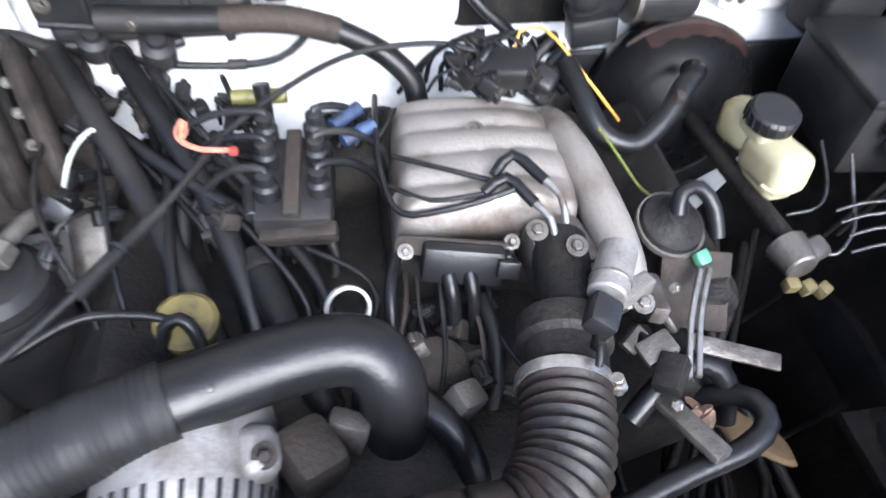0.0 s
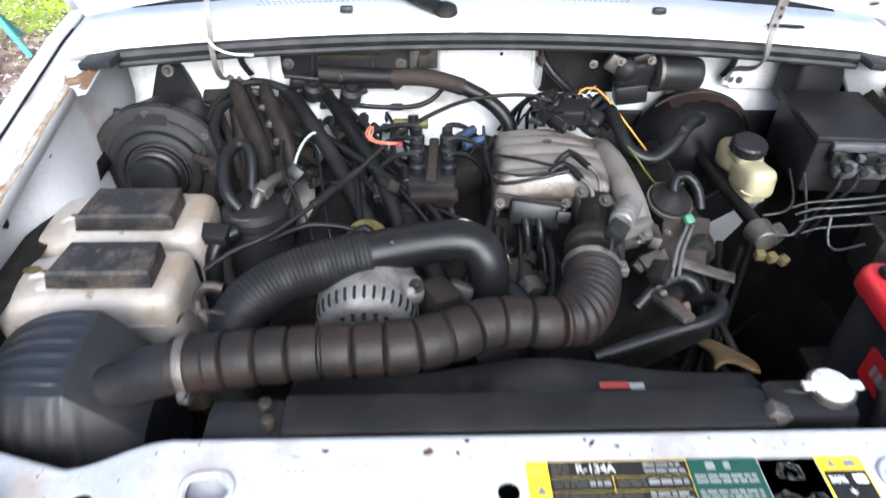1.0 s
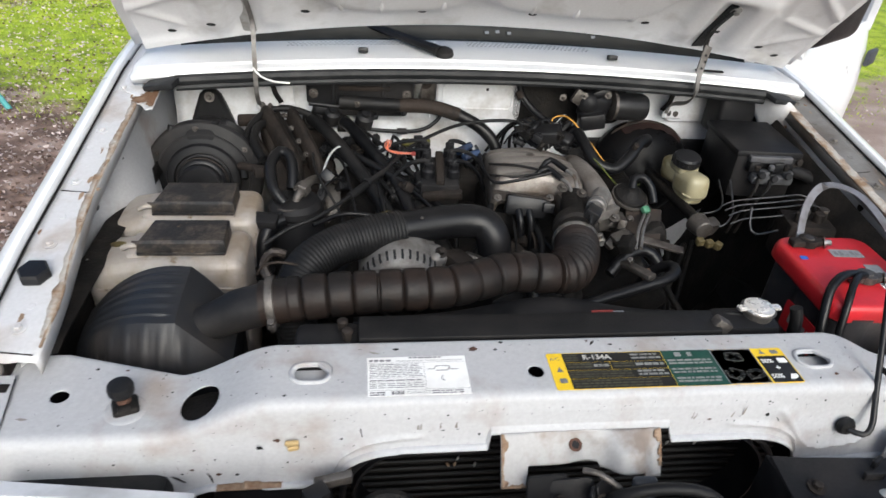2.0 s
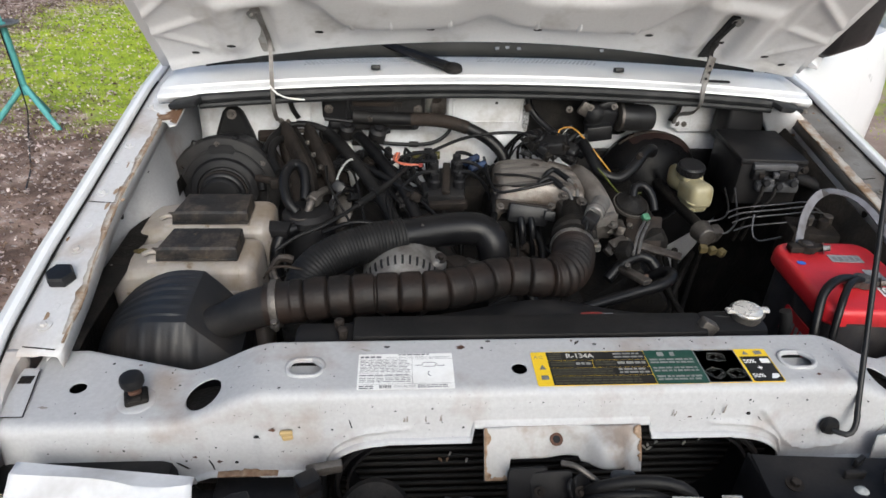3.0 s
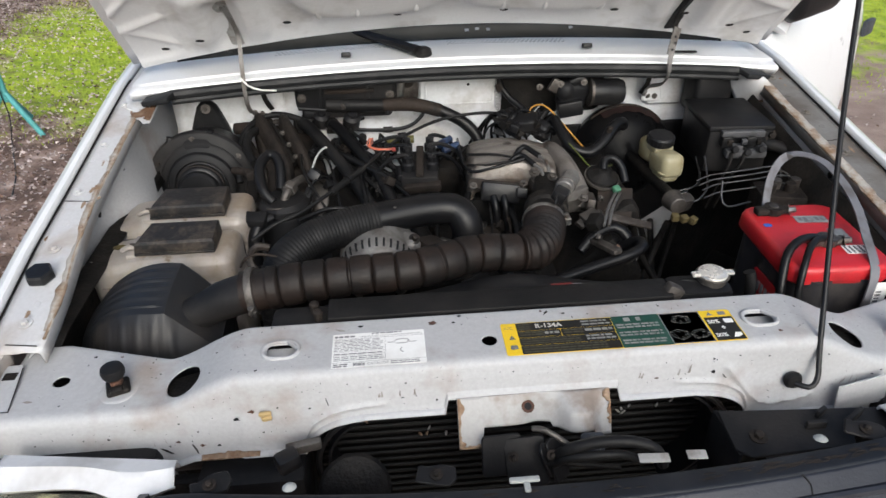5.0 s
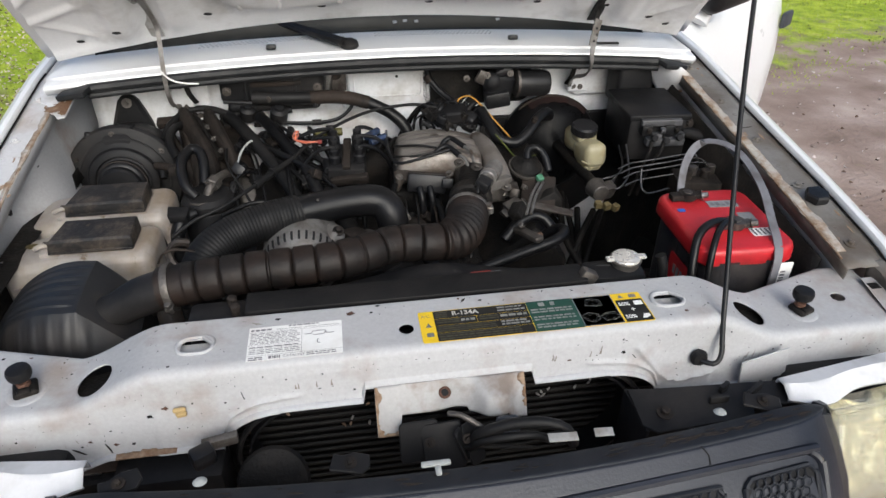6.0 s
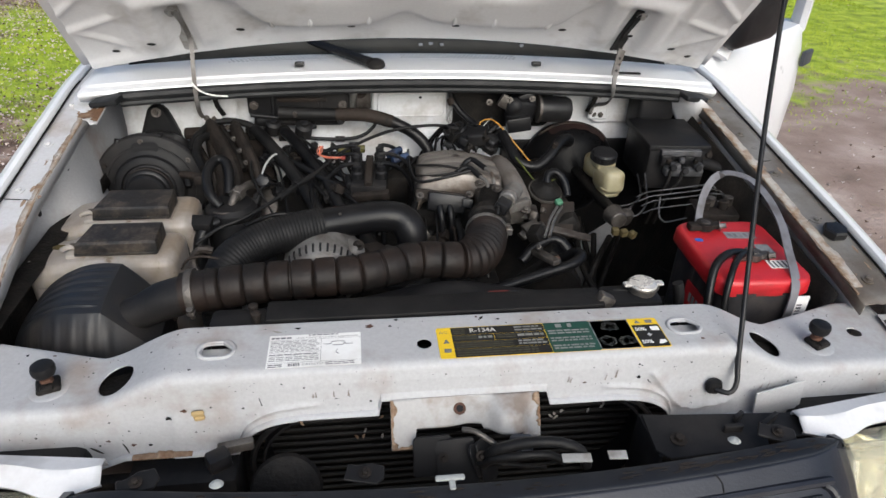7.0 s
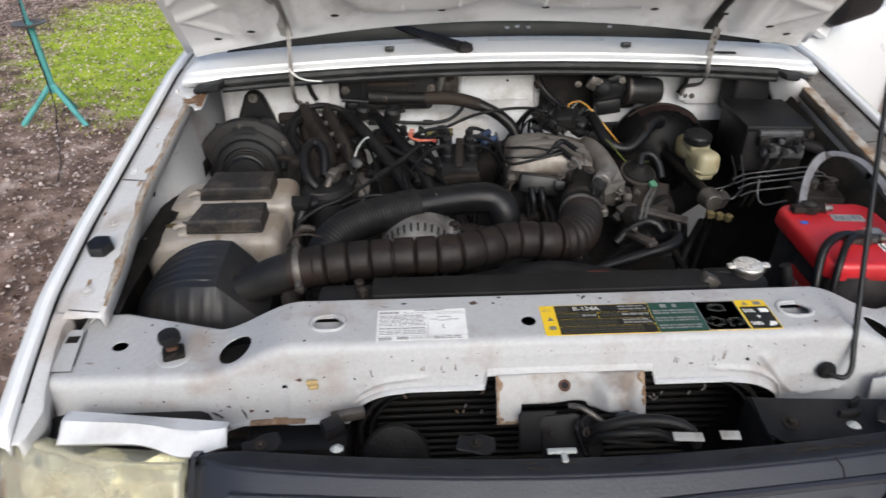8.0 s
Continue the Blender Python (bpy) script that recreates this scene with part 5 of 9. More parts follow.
for x, y, turn in ((-0.44, -0.188, 20), (-0.153, -0.200, -12), (0.435, -0.183, -25)):
    bm = prism(B(), [(-0.026, -0.012), (0.018, -0.015), (0.027, -0.004), (0.024, 0.013), (0.004, 0.016), (-0.012, 0.010), (-0.024, 0.012)], Matrix.Translation((x, y, 0.893)) @ pose(0, 0, 0, 10, 0, turn), 0.005, 0.0015)
    part("mounting_tab", bm, BLACK_DUSTY, header)
    bolt("tab_bolt", V(x, y - 0.002, 0.899), (0, -0.2, 1), 0.0045, GRIME_BROWN, header)
for x, w in ((0.130, 0.040), (0.187, 0.026)):
    bm = box(B(), (x, -0.208, 0.904), (w, 0.013, 0.002), 0.0005, (10, 0, -4))
    part("pale_tab", bm, GALVANISED, header)

# headlamps and the white fillers above them
for s in (-1, 1):
    lamp = thing("headlamp", (s * 0.68, -0.20, 0.70), "rectangular headlamp with a yellowed hazy lens", "headlamp", "headlamps")
    bm = B()
    rings = []
    for i in range(17):
        x = 0.545 + 0.285 * i / 16
        k = (i / 16) ** 2
        rings.append([V(s * x, y + 0.07 * k, z - 0.015 * k) for y, z in ((-0.165, 0.866), (-0.195, 0.866), (-0.212, 0.858), (-0.245, 0.80), (-0.26, 0.70), (-0.25, 0.66))])
    loft(bm, rings, close=False)
    lens = part("lens", bm, LENS, lamp, "yellowed clear lens", 30, 0.004)
    bm = B()
    for i in range(6):
        x = 0.556 + 0.024 * i / 5
        k = ((x - 0.545) / 0.25) ** 2
        tube(bm, [(s * x, -0.20 + 0.07 * k, 0.845 - 0.015 * k), (s * x, -0.236 + 0.07 * k, 0.78), (s * x, -0.248 + 0.07 * k, 0.70)], 0.0018, 5, 0.04)
    part("lens_flutes", bm, LENS, lens)
    bm = loft(B(), [[V(s * (0.552 + 0.266 * i / 30), -0.172 + 0.06 * (i / 30) ** 2 - 0.05 * j / 16 + 0.011 * math.sin(i * 0.62 + 0.5 * math.sin(0.7 * j)) * math.cos(j * 0.75 + 0.4 * math.sin(i * 0.5)), 0.855 - 0.165 * j / 16) for i in range(31)] for j in range(17)], close=False)
    part("reflector", bm, REFLECTOR, lamp, "wavy bright reflector", 60, 0.002)
    bm = box(B(), (s * 0.672, -0.095, 0.765), (0.25, 0.09, 0.15), 0.02)
    part("housing", bm, BLACK_DUSTY, lamp)
    bm = tube(B(), [(s * 0.548, -0.196, 0.869), (s * 0.65, -0.186, 0.868), (s * 0.75, -0.148, 0.860), (s * 0.828, -0.108, 0.852)], 0.005, 6, 0.03)
    part("lens_edge", bm, LENS, lens)
    # filler strip
    bm = B()
    rings = []
    for i in range(25):
        k = i / 24
        back = V(s * (0.500 + 0.240 * k), -0.127 + 0.033 * k, 0.878)
        front = V(s * (0.495 + 0.236 * k), -0.160 - 0.026 * ex(-((k - 0.22) / 0.20) ** 2) + 0.006 * k, 0.874)
        mid = back.lerp(front, 0.45) + V(0, 0, 0.009)
        rings.append([back - V(0, -0.004, 0.016), back, back.lerp(mid, 0.9), mid, mid.lerp(front, 0.2) - V(0, 0, 0.001), front, front - V(0, -0.002, 0.006)])
    loft(bm, rings, close=False)
    part("headlamp_filler", bm, WHITE_HOOD, truck, "white filler strip above the headlamp", 40, 0.003)
    bm = box(B(), (s * 0.62, -0.085, 0.74), (0.30, 0.02, 0.10), 0.004)
    part("lamp_backing", bm, GRIME_AND_SHADE, truck)

# side marker at the passenger-side corner
marker = thing("marker_lamp", (-0.81, -0.21, 0.74), "amber corner marker lamp beside the headlamp", "marker lamp")
part("marker_lens", box(B(), (-0.862, -0.100, 0.700), (0.022, 0.06, 0.13), 0.009, (0, 0, -38)), mat("amber_lens", (0.5, 0.16, 0.02), 0.25, 0, (0.4, 0.14, 0.03), 20, 0.4, 0.05, 0, coat=0.5), marker)

# load bed and the back of the cab
for s in (-1, 1):
    rings = [[V(s * 0.80, y, 0.98), V(s * 0.86, y, 0.97), V(s * 0.87, y, 0.80), V(s * 0.87, y, 0.45)] for y in (3.02, 3.6, 4.2, 4.7)]
    part("bed_side", loft(B(), rings, close=False), WHITE_GLOSS, truck, "white load bed side", 40, 0.02)
part("bed_floor", box(B(), (0, 3.86, 0.60), (1.60, 1.68, 0.04), 0.01), HEADER_TOP, truck)
part("tailgate", box(B(), (0, 4.70, 0.76), (1.62, 0.05, 0.42), 0.015), WHITE_GLOSS, truck, "white tailgate")
part("bed_front", box(B(), (0, 3.04, 0.76), (1.60, 0.03, 0.42), 0.01), WHITE_GLOSS, truck)
for s in (-1, 1):
    bm = loft(B(), [[V(s * 0.80, 1.05, 1.09), V(s * 0.80, 3.0, 1.09)], [V(s * 0.74, 1.62, 1.50), V(s * 0.74, 2.98, 1.50)], [V(s * 0.73, 1.74, 1.60), V(s * 0.73, 2.92, 1.61)]], close=False)
    if s < 0:
        part("side_window", bm, GLASS, truck, "dark cab side window", 40, 0.004)
    else:
        bm.free()

# front bumper and the floor of the bay, which close the truck below
bm = box(B(), (0, -0.34, 0.50), (1.5, 0.16, 0.24), 0.04)
part("bumper", bm, HEADER, truck, "dark bumper")
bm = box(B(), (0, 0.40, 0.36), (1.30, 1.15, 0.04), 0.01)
part("bay_floor", bm, GRIME_AND_SHADE, truck, "oily crossmember and undertray")
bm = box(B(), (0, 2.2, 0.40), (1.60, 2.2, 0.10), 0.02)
part("cab_floor", bm, GRIME_AND_SHADE, truck)
for s in (-1, 1):
    for y in (0.52, 3.75):
        wheel = part("wheel", lathe(B(), [(0.05, -0.09), (0.20, -0.10), (0.29, -0.10), (0.33, -0.08), (0.335, 0), (0.33, 0.08), (0.29, 0.10), (0.2, 0.1), (0.05, 0.09)], (s * 0.73, y, 0.335), (1, 0, 0), 32), HOSE_DUSTY, truck, "black tyre on a steel wheel")
        part("rim", lathe(B(), [(0.02, -0.102), (0.19, -0.103), (0.2, 0), (0.19, 0.103), (0.02, 0.102)], (s * 0.73, y, 0.335), (1, 0, 0), 24), STEEL, wheel)


# ---- radiator and what stands in front of it ----
rad = thing("radiator", (0, 0.10, 0.42), "black radiator with a plastic top cover behind the white support", "radiator")
bm = box(B(), (-0.022, 0.093, 0.946), (0.56, 0.052, 0.012), 0.004)
part("top_cover", bm, HOSE_DUSTY, rad, "flat black top cover strip")
part("core", box(B(), (0, 0.10, 0.67), (0.66, 0.05, 0.50), 0.006), FINS, rad)
bm = box(B(), (-0.345, 0.10, 0.905), (0.10, 0.06, 0.06), 0.012)
part("end_tank", bm, BLACK_DUSTY, rad, "black plastic end tank")
bm = box(B(), (0.32, 0.115, 0.915), (0.11, 0.06, 0.05), 0.014)
part("end_tank", bm, BLACK_DUSTY, rad)
part("filler_neck", lathe(B(), [(0.024, 0.93), (0.024, 0.95), (0.028, 0.952)], (0.343, 0.119, 0), (0, 0, 1), 20), ALU_DIRTY, rad)
bm = lathe(B(), [(0.022, 0.0), (0.0240, 0.001), (0.0245, 0.0035), (0.0235, 0.0055), (0.017, 0.0060), (0.0155, 0.0072), (0.008, 0.0075), (0.002, 0.0075)], (0.343, 0.119, 0.951), (0, 0, 1), 24)
for s in (-1, 1):
    box(bm, (0.343 + s * 0.026, 0.119, 0.9535), (0.021, 0.013, 0.006), 0.0025)
part("radiator_cap", bm, CHROME, rad, "bright metal pressure cap")
line_part("overflow_hose", [(0.325, 0.119, 0.935), (0.30, 0.125, 0.937), (0.27, 0.122, 0.93), (0.245, 0.118, 0.92)], 0.006, HOSE_DUSTY, rad)
for x, y in ((-0.325, 0.108), (-0.318, 0.086)):
    part("cover_stud", lathe(B(), [(0.007, 0), (0.007, 0.014), (0.008, 0.015), (0.008, 0.022), (0.005, 0.024)], (x, y, 0.93), (0, 0, 1), 10), GRIME_BROWN, rad)
bm = box(B(), (0.262, 0.085, 0.948), (0.03, 0.02, 0.022), 0.004, (0, 30, 0))
part("cover_clip", bm, ALU_DIRTY, rad)
bm = box(B(), (0.09, 0.140, 0.9335), (0.036, 0.010, 0.0008), 0)
part("red_sticker", bm, REDINK, rad, "small red warning sticker")
bm = box(B(), (0.118, 0.140, 0.9315), (0.018, 0.010, 0.0008), 0)
part("white_sticker", bm, LABEL_GREY, rad, "small white warning sticker")

shroud = thing("fan_shroud", (0, 0.17, 0.45), "dusty black plastic fan shroud behind the radiator", "fan shroud")
bm = B()
rings = []
for i in range(41):
    x = -0.31 + 0.60 * i / 40
    h = 0.905 + 0.035 * math.exp(-((x - 0.01) / 0.13) ** 2)
    rings.append([V(x, 0.124, 0.935), V(x, 0.135, h), V(x, 0.165, h - 0.002), V(x, 0.19, h - 0.012), V(x, 0.195, h - 0.06), V(x, 0.195, 0.6)])
loft(bm, rings, close=False)
part("shell", bm, BLACK_DUSTY, shroud, "", 40, 0.003)
part("fan_hub", cyl(B(), (0.0, 0.20, 0.70), (0.0, 0.28, 0.70), 0.07), GRIME_AND_SHADE, shroud)
for k in range(7):
    a = k * 2 * math.pi / 7
    bm = box(B(), (0.13 * math.cos(a), 0.235, 0.70 + 0.13 * math.sin(a)), (0.15, 0.006, 0.06), 0.002, (25, -math.degrees(a), 0))
    part("fan_blade", bm, BLACK_PLASTIC, shroud)

cond = thing("condenser", (0, 0.0, 0.45), "dark finned condenser with horizontal tubes and stuck debris", "condenser")
part("fin_core", box(B(), (0.02, 0.03, 0.70), (0.74, 0.02, 0.42), 0.004), FINS, cond)
for k in range(18):
    z = 0.585 + 0.0162 * k
    bm = tube(B(), [(-0.34, 0.012, z), (0.38, 0.012, z)], 0.0036, 6, 1.0, smooth=False)
    part("tube", bm, CONDENSER, cond)
for s in (-1, 1):
    arc = [(s * (0.195 + 0.115 * math.cos(radians(a))), -0.030, 0.760 + 0.108 * math.sin(radians(a))) for a in range(-70, 86, 12)]
    part("air_guide_edge", ribbon(B(), arc, (0, 1, 0), 0.058, 0.004), BLACK_PLASTIC, cond, "curved black air guide wall")
    arc = [(x + s * 0.016, -0.056, z + 0.002) for x, _, z in arc]
    part("air_guide_edge", tube(B(), arc, 0.005, 8, 0.02), BLACK_DUSTY, cond)
shelf = [(0.268, -0.104), (0.300, -0.108), (0.420, -0.116), (0.520, -0.122), (0.524, -0.150), (0.500, -0.168), (0.440, -0.166), (0.432, -0.186), (0.280, -0.192), (0.262, -0.176)]
part("air_guide", prism(B(), shelf, Matrix.Translation((0, 0, 0.864)), 0.005, 0.0015), BLACK_DUSTY, cond, "flat black plastic air guide shelf")
part("air_guide", box(B(), (0.268, -0.142, 0.80), (0.006, 0.085, 0.13), 0.002), BLACK_DUSTY, cond, "black plastic air guide wall")
bolt("shelf_bolt", V(0.303, -0.160, 0.870), (0, -0.1, 1), 0.0065, GRIME_BROWN, cond, 0.008)
for x, y, w_ in ((0.392, -0.150, 0.030), (0.455, -0.140, 0.040), (0.412, -0.128, 0.020)):
    part("shelf_rib", box(B(), (x, y, 0.874), (w_, 0.007, 0.014), 0.002, (0, 0, 30 * (x > 0.41))), BLACK_DUSTY, cond)
part("air_guide", box(B(), (-0.42, -0.075, 0.745), (0.16, 0.07, 0.10), 0.01), BLACK_DUSTY, cond, "black plastic air guide")
bm = tube(B(), [(-0.35, -0.02, 0.868), (0.0, -0.02, 0.872), (0.30, -0.02, 0.868), (0.335, -0.02, 0.84)], 0.010, 8, 0.05)
part("manifold_pipe", bm, BLACK_PLASTIC, cond)
rnd = random.Random(71)
for k in range(44):
    ol = [(rnd.uniform(0.0012, 0.003) * math.cos(a), rnd.uniform(0.003, 0.008) * math.sin(a)) for a in np.linspace(0, 5.3, 6)]
    base = Matrix.Translation((rnd.uniform(-0.32, 0.36), 0.0065, rnd.uniform(0.74, 0.87))) @ pose(0, 0, 0, 90, 0, 0) @ pose(0, 0, 0, 0, 0, rnd.uniform(-50, 50))
    part("debris_fleck", prism(B(), ol, base, 0.0012), GALVANISED if k % 3 else STAIN, cond, "pale fleck of debris stuck in the fins")

horn = thing("horn", (-0.27, -0.14, 0.80), "black disc horn behind the grille header", "horn")
part("disc", lathe(B(), [(0.005, 0), (0.045, 0.004), (0.052, 0.012), (0.048, 0.018), (0.03, 0.022), (0.004, 0.023)], (-0.265, -0.13, 0.795), (0, -0.8, 0.6), 28), GRIME_AND_SHADE, horn)
part("bracket", box(B(), (-0.335, -0.10, 0.855), (0.05, 0.012, 0.02), 0.003, (10, 0, 12)), ALU_DIRTY, horn, "pale metal bracket")
part("connector", box(B(), (-0.355, -0.125, 0.857), (0.032, 0.026, 0.026), 0.005, (0, 0, 30)), BLACK_PLASTIC, horn)

latch = thing("hood_latch", (0.0, -0.13, 0.80), "black hood latch mechanism with a release cable", "hood latch")
for (x, y, z), sx, sz, (rx, ry, rz) in (((-0.055, -0.128, 0.838), 0.058, 0.060, (-28, 4, 6)), ((-0.020, -0.138, 0.832), 0.060, 0.070, (-34, -8, -4)), ((0.020, -0.146, 0.842), 0.030, 0.064, (-30, 6, 38)), ((0.004, -0.150, 0.846), 0.020, 0.052, (-24, 0, 62)), ((0.074, -0.136, 0.858), 0.034, 0.030, (-28, 0, -4))):
    bm = prism(B(), rounded(sx, sz, 0.006, 2), Matrix.Translation((x, y, z)) @ pose(0, 0, 0, 90 + rx, ry, rz), 0.005, 0.0012)
    part("latch_plate", bm, BLACK_DUSTY if x < 0.05 else GRILLE, latch, "dark latch plate")
for x, y, z in ((-0.040, -0.140, 0.845), (0.012, -0.152, 0.858), (0.060, -0.145, 0.862)):
    bolt("latch_rivet", V(x, y, z), (0, -0.8, 0.5), 0.004, GRIME_BROWN, latch)
line_part("release_lever", [(-0.012, -0.128, 0.887), (0.004, -0.138, 0.892), (0.028, -0.150, 0.880), (0.035, -0.152, 0.872)], 0.0040, ALU_DIRTY, latch, "bare metal release lever")
line_part("release_cable", [(0.02, -0.15, 0.852), (0.03, -0.165, 0.882), (0.07, -0.172, 0.900), (0.115, -0.178, 0.902), (0.145, -0.185, 0.890), (0.155, -0.19, 0.865)], 0.008, HOSE_DUSTY, latch, "black sheathed release cable")
line_part("release_cable", [(0.015, -0.158, 0.845), (0.028, -0.172, 0.872), (0.062, -0.182, 0.886), (0.100, -0.182, 0.884), (0.128, -0.184, 0.868)], 0.006, HOSE_DUSTY, latch)
line_part("spring", [(0.005, -0.155, 0.845), (0.03, -0.17, 0.860), (0.06, -0.178, 0.862), (0.10, -0.18, 0.855)], 0.004, GRIME_AND_SHADE, latch)

# ---- intake: filter box, ribbed duct ----
air = thing("air_filter_box", (-0.61, 0.15, 0.60), "black ribbed air filter box, dusty on top", "air filter box")


def lid_roof(x):
    """Height of the lid's roof across the box: a long fall to the fender, a crease, and a facet towards the engine."""
    if x < -0.605:
        return 0.938 - 0.088 * ((-0.605 - x) / 0.145) ** 2.0
    if x < -0.576:
        return 0.938
    return 0.938 - 0.082 * (x + 0.576) / 0.074


bm = B()
rings = []
for i in range(97):
    x = -0.750 + 0.250 * i / 96
    h = lid_roof(x)
    yf = 0.140 + 0.045 * max(0.0, (-0.60 - x) / 0.14) ** 1.5
    yb = 0.286 - 0.020 * max(0.0, (x + 0.56) / 0.06) ** 2
    row = [V(x, yb, 0.70), V(x, yb, h - 0.03), V(x, yb - 0.002, h - 0.012), V(x, yb - 0.008, h - 0.003)]
    flat_ = 1 / (1 + ex((x + 0.588) / 0.004)) * max(0.0, min(1.0, (x + 0.735) / 0.03))
    for j in range(49):
        k = j / 48
        y = yb - 0.012 + (yf + 0.006 - yb + 0.012) * k
        rib = max(0.0, math.sin(2 * math.pi * (5.5 * k + 0.1))) ** 0.6
        row.append(V(x, y, h - 0.0005 - 0.010 * k ** 3 + 0.0034 * rib * flat_ * (k < 0.93)))
    side_rib = max(0.0, math.sin((x + 0.74) * 2 * math.pi / 0.028)) ** 0.6 * max(0.0, min(1.0, (-0.545 - x) / 0.02))
    for d, b_, r_ in ((0.001, 0.012, 0), (-0.005, 0.020, 0.3), (-0.013, 0.034, 0.8), (-0.024, 0.055, 1.0), (-0.034, 0.085, 1.0), (-0.040, 0.12, 0.6), (-0.042, 0.18, 0)):
        row.append(V(x + 0.12 * d, yf + d - 0.0030 * r_ * side_rib, max(0.70, h - b_)))
    row.append(V(x, yf - 0.042, 0.70))
    rings.append(row)
loft(bm, rings)
lid = part("lid", bm, AIRBOX, air, "ribbed black lid", 28)
for (x, y, z), t_ in (((-0.497, 0.255, 0.845), 8), ((-0.60, 0.092, 0.80), 85), ((-0.69, 0.115, 0.79), 100)):
    part("lid_clip", box(B(), (x, y, z), (0.008, 0.022, 0.040), 0.002, (0, 0, t_)), ALU_DIRTY, lid, "spring clip")
part("tray", box(B(), (-0.615, 0.185, 0.68), (0.19, 0.21, 0.16), 0.02), BLACK_PLASTIC, air)
bm = tube(B(), [(-0.560, 0.185, 0.885), (-0.525, 0.186, 0.895), (-0.49, 0.187, 0.912), (-0.44, 0.186, 0.928)], lambda d, w: 0.027 + 0.007 * min(1, d / (0.6 * w)), 24, 0.01)
part("outlet", bm, BLACK_DUSTY, air, "round black outlet neck")
DUCT_PATH = [(-0.452, 0.186, 0.927), (-0.42, 0.186, 0.931), (-0.36, 0.188, 0.938), (-0.28, 0.191, 0.943), (-0.20, 0.194, 0.945), (-0.155, 0.199, 0.945), (-0.105, 0.216, 0.945), (-0.060, 0.236, 0.944), (-0.02, 0.243, 0.941),
             (0.025, 0.246, 0.936), (0.058, 0.256, 0.933), (0.082, 0.282, 0.931), (0.097, 0.316, 0.930), (0.105, 0.342, 0.929), (0.110, 0.366, 0.928)]


def duct_radius(d, total):
    """Wide bellows with sharp valleys along the run, then fine corrugations at the bend."""
    r = 0.0365 - 0.0035 * min(1.0, d / 0.18)
    if d < 0.045:
        return r
    if d < 0.500:
        k = ((d - 0.045) % 0.0395) / 0.0395
        return r + 0.0016 - 0.0065 * math.exp(-((k - 0.5) / 0.05) ** 2) + 0.0022 * (abs(k - 0.5) - 0.25)
    return 0.0335 + 0.0065 * min(1.0, (d - 0.500) / 0.03) + 0.0024 * math.sin((d - 0.500) * 2 * math.pi / 0.0118)


duct = thing("intake_duct", (0, 0.23, 0.89), "dusty brown-black ribbed rubber intake duct", "air duct")
part("bellows", tube(B(), DUCT_PATH, duct_radius, 28, 0.0022), DUCT, duct, "", 50)


def hose_clamp(path_pt, direction, r, parent, w=0.011, material=STEEL, screw=(0, -0.4, -0.9)):
    bm = lathe(B(), [(r, -w / 2), (r + 0.0025, -w / 2), (r + 0.0032, 0), (r + 0.0025, w / 2), (r, w / 2)], path_pt, direction, 28)
    c = part("hose_clamp", bm, material, parent, "worm-drive hose clamp")
    d = Vector(direction).normalized()
    sv = Vector(screw)
    sv = (sv - d * sv.dot(d)).normalized()
    side = d.cross(sv)
    at = Vector(path_pt) + sv * (r + 0.005)
    bm = cyl(B(), at - side * 0.012, at + side * 0.012, 0.006, seg=8)
    box(bm, at, (0.014, 0.014, 0.008), 0.002)
    part("clamp_screw", bm, material, c)
    return c


hose_clamp((-0.436, 0.186, 0.929), (1, 0.02, 0.1), 0.0385, duct, 0.012, ALU_DIRTY, (0.1, -0.9, -0.3))
hose_clamp((0.108, 0.360, 0.927), (0.25, 1, 0), 0.0415, duct, 0.012, STEEL, (0.9, 0, 0.25))
part("small_wire", tube(B(), [(-0.47, 0.26, 0.93), (-0.455, 0.25, 0.955), (-0.43, 0.245, 0.965), (-0.40, 0.25, 0.955)], 0.0022, 6), LOOM_BROWN, duct)

# ---- upper radiator hose ----
rh = thing("radiator_hose", (-0.2, 0.38, 0.90), "thick black upper radiator hose with a ribbed sleeve", "radiator hose")
bm = tube(B(), [(-0.405, 0.235, 0.80), (-0.412, 0.262, 0.87), (-0.395, 0.298, 0.912), (-0.350, 0.334, 0.932), (-0.285, 0.362, 0.941), (-0.222, 0.382, 0.944)],
          lambda d, w: 0.0365 + 0.0006 * math.sin(d * 2 * math.pi / 0.0068), 20, 0.0016)
part("ribbed_sleeve", bm, HOSE_DUSTY, rh, "ribbed black sleeve")
bm = tube(B(), [(-0.235, 0.379, 0.944), (-0.15, 0.404, 0.944), (-0.095, 0.415, 0.942), (-0.062, 0.412, 0.936), (-0.045, 0.398, 0.918), (-0.040, 0.388, 0.885), (-0.040, 0.380, 0.82)], 0.0325, 20, 0.008)
part("hose", bm, HOSE, rh, "smooth black hose")
part("bead", lathe(B(), [(0.003, 0), (0.003, 0.002), (0.001, 0.003)], (-0.186, 0.372, 0.973), (0, -0.3, 1), 8), ALU_DIRTY, rh)
bm = tube(B(), [(-0.43, 0.30, 0.86), (-0.46, 0.315, 0.885), (-0.468, 0.33, 0.905), (-0.452, 0.335, 0.925), (-0.43, 0.335, 0.92)], 0.008, 8, 0.008)
part("bypass_pipe", bm, ALU_DIRTY, rh, "curled grey bypass pipe")

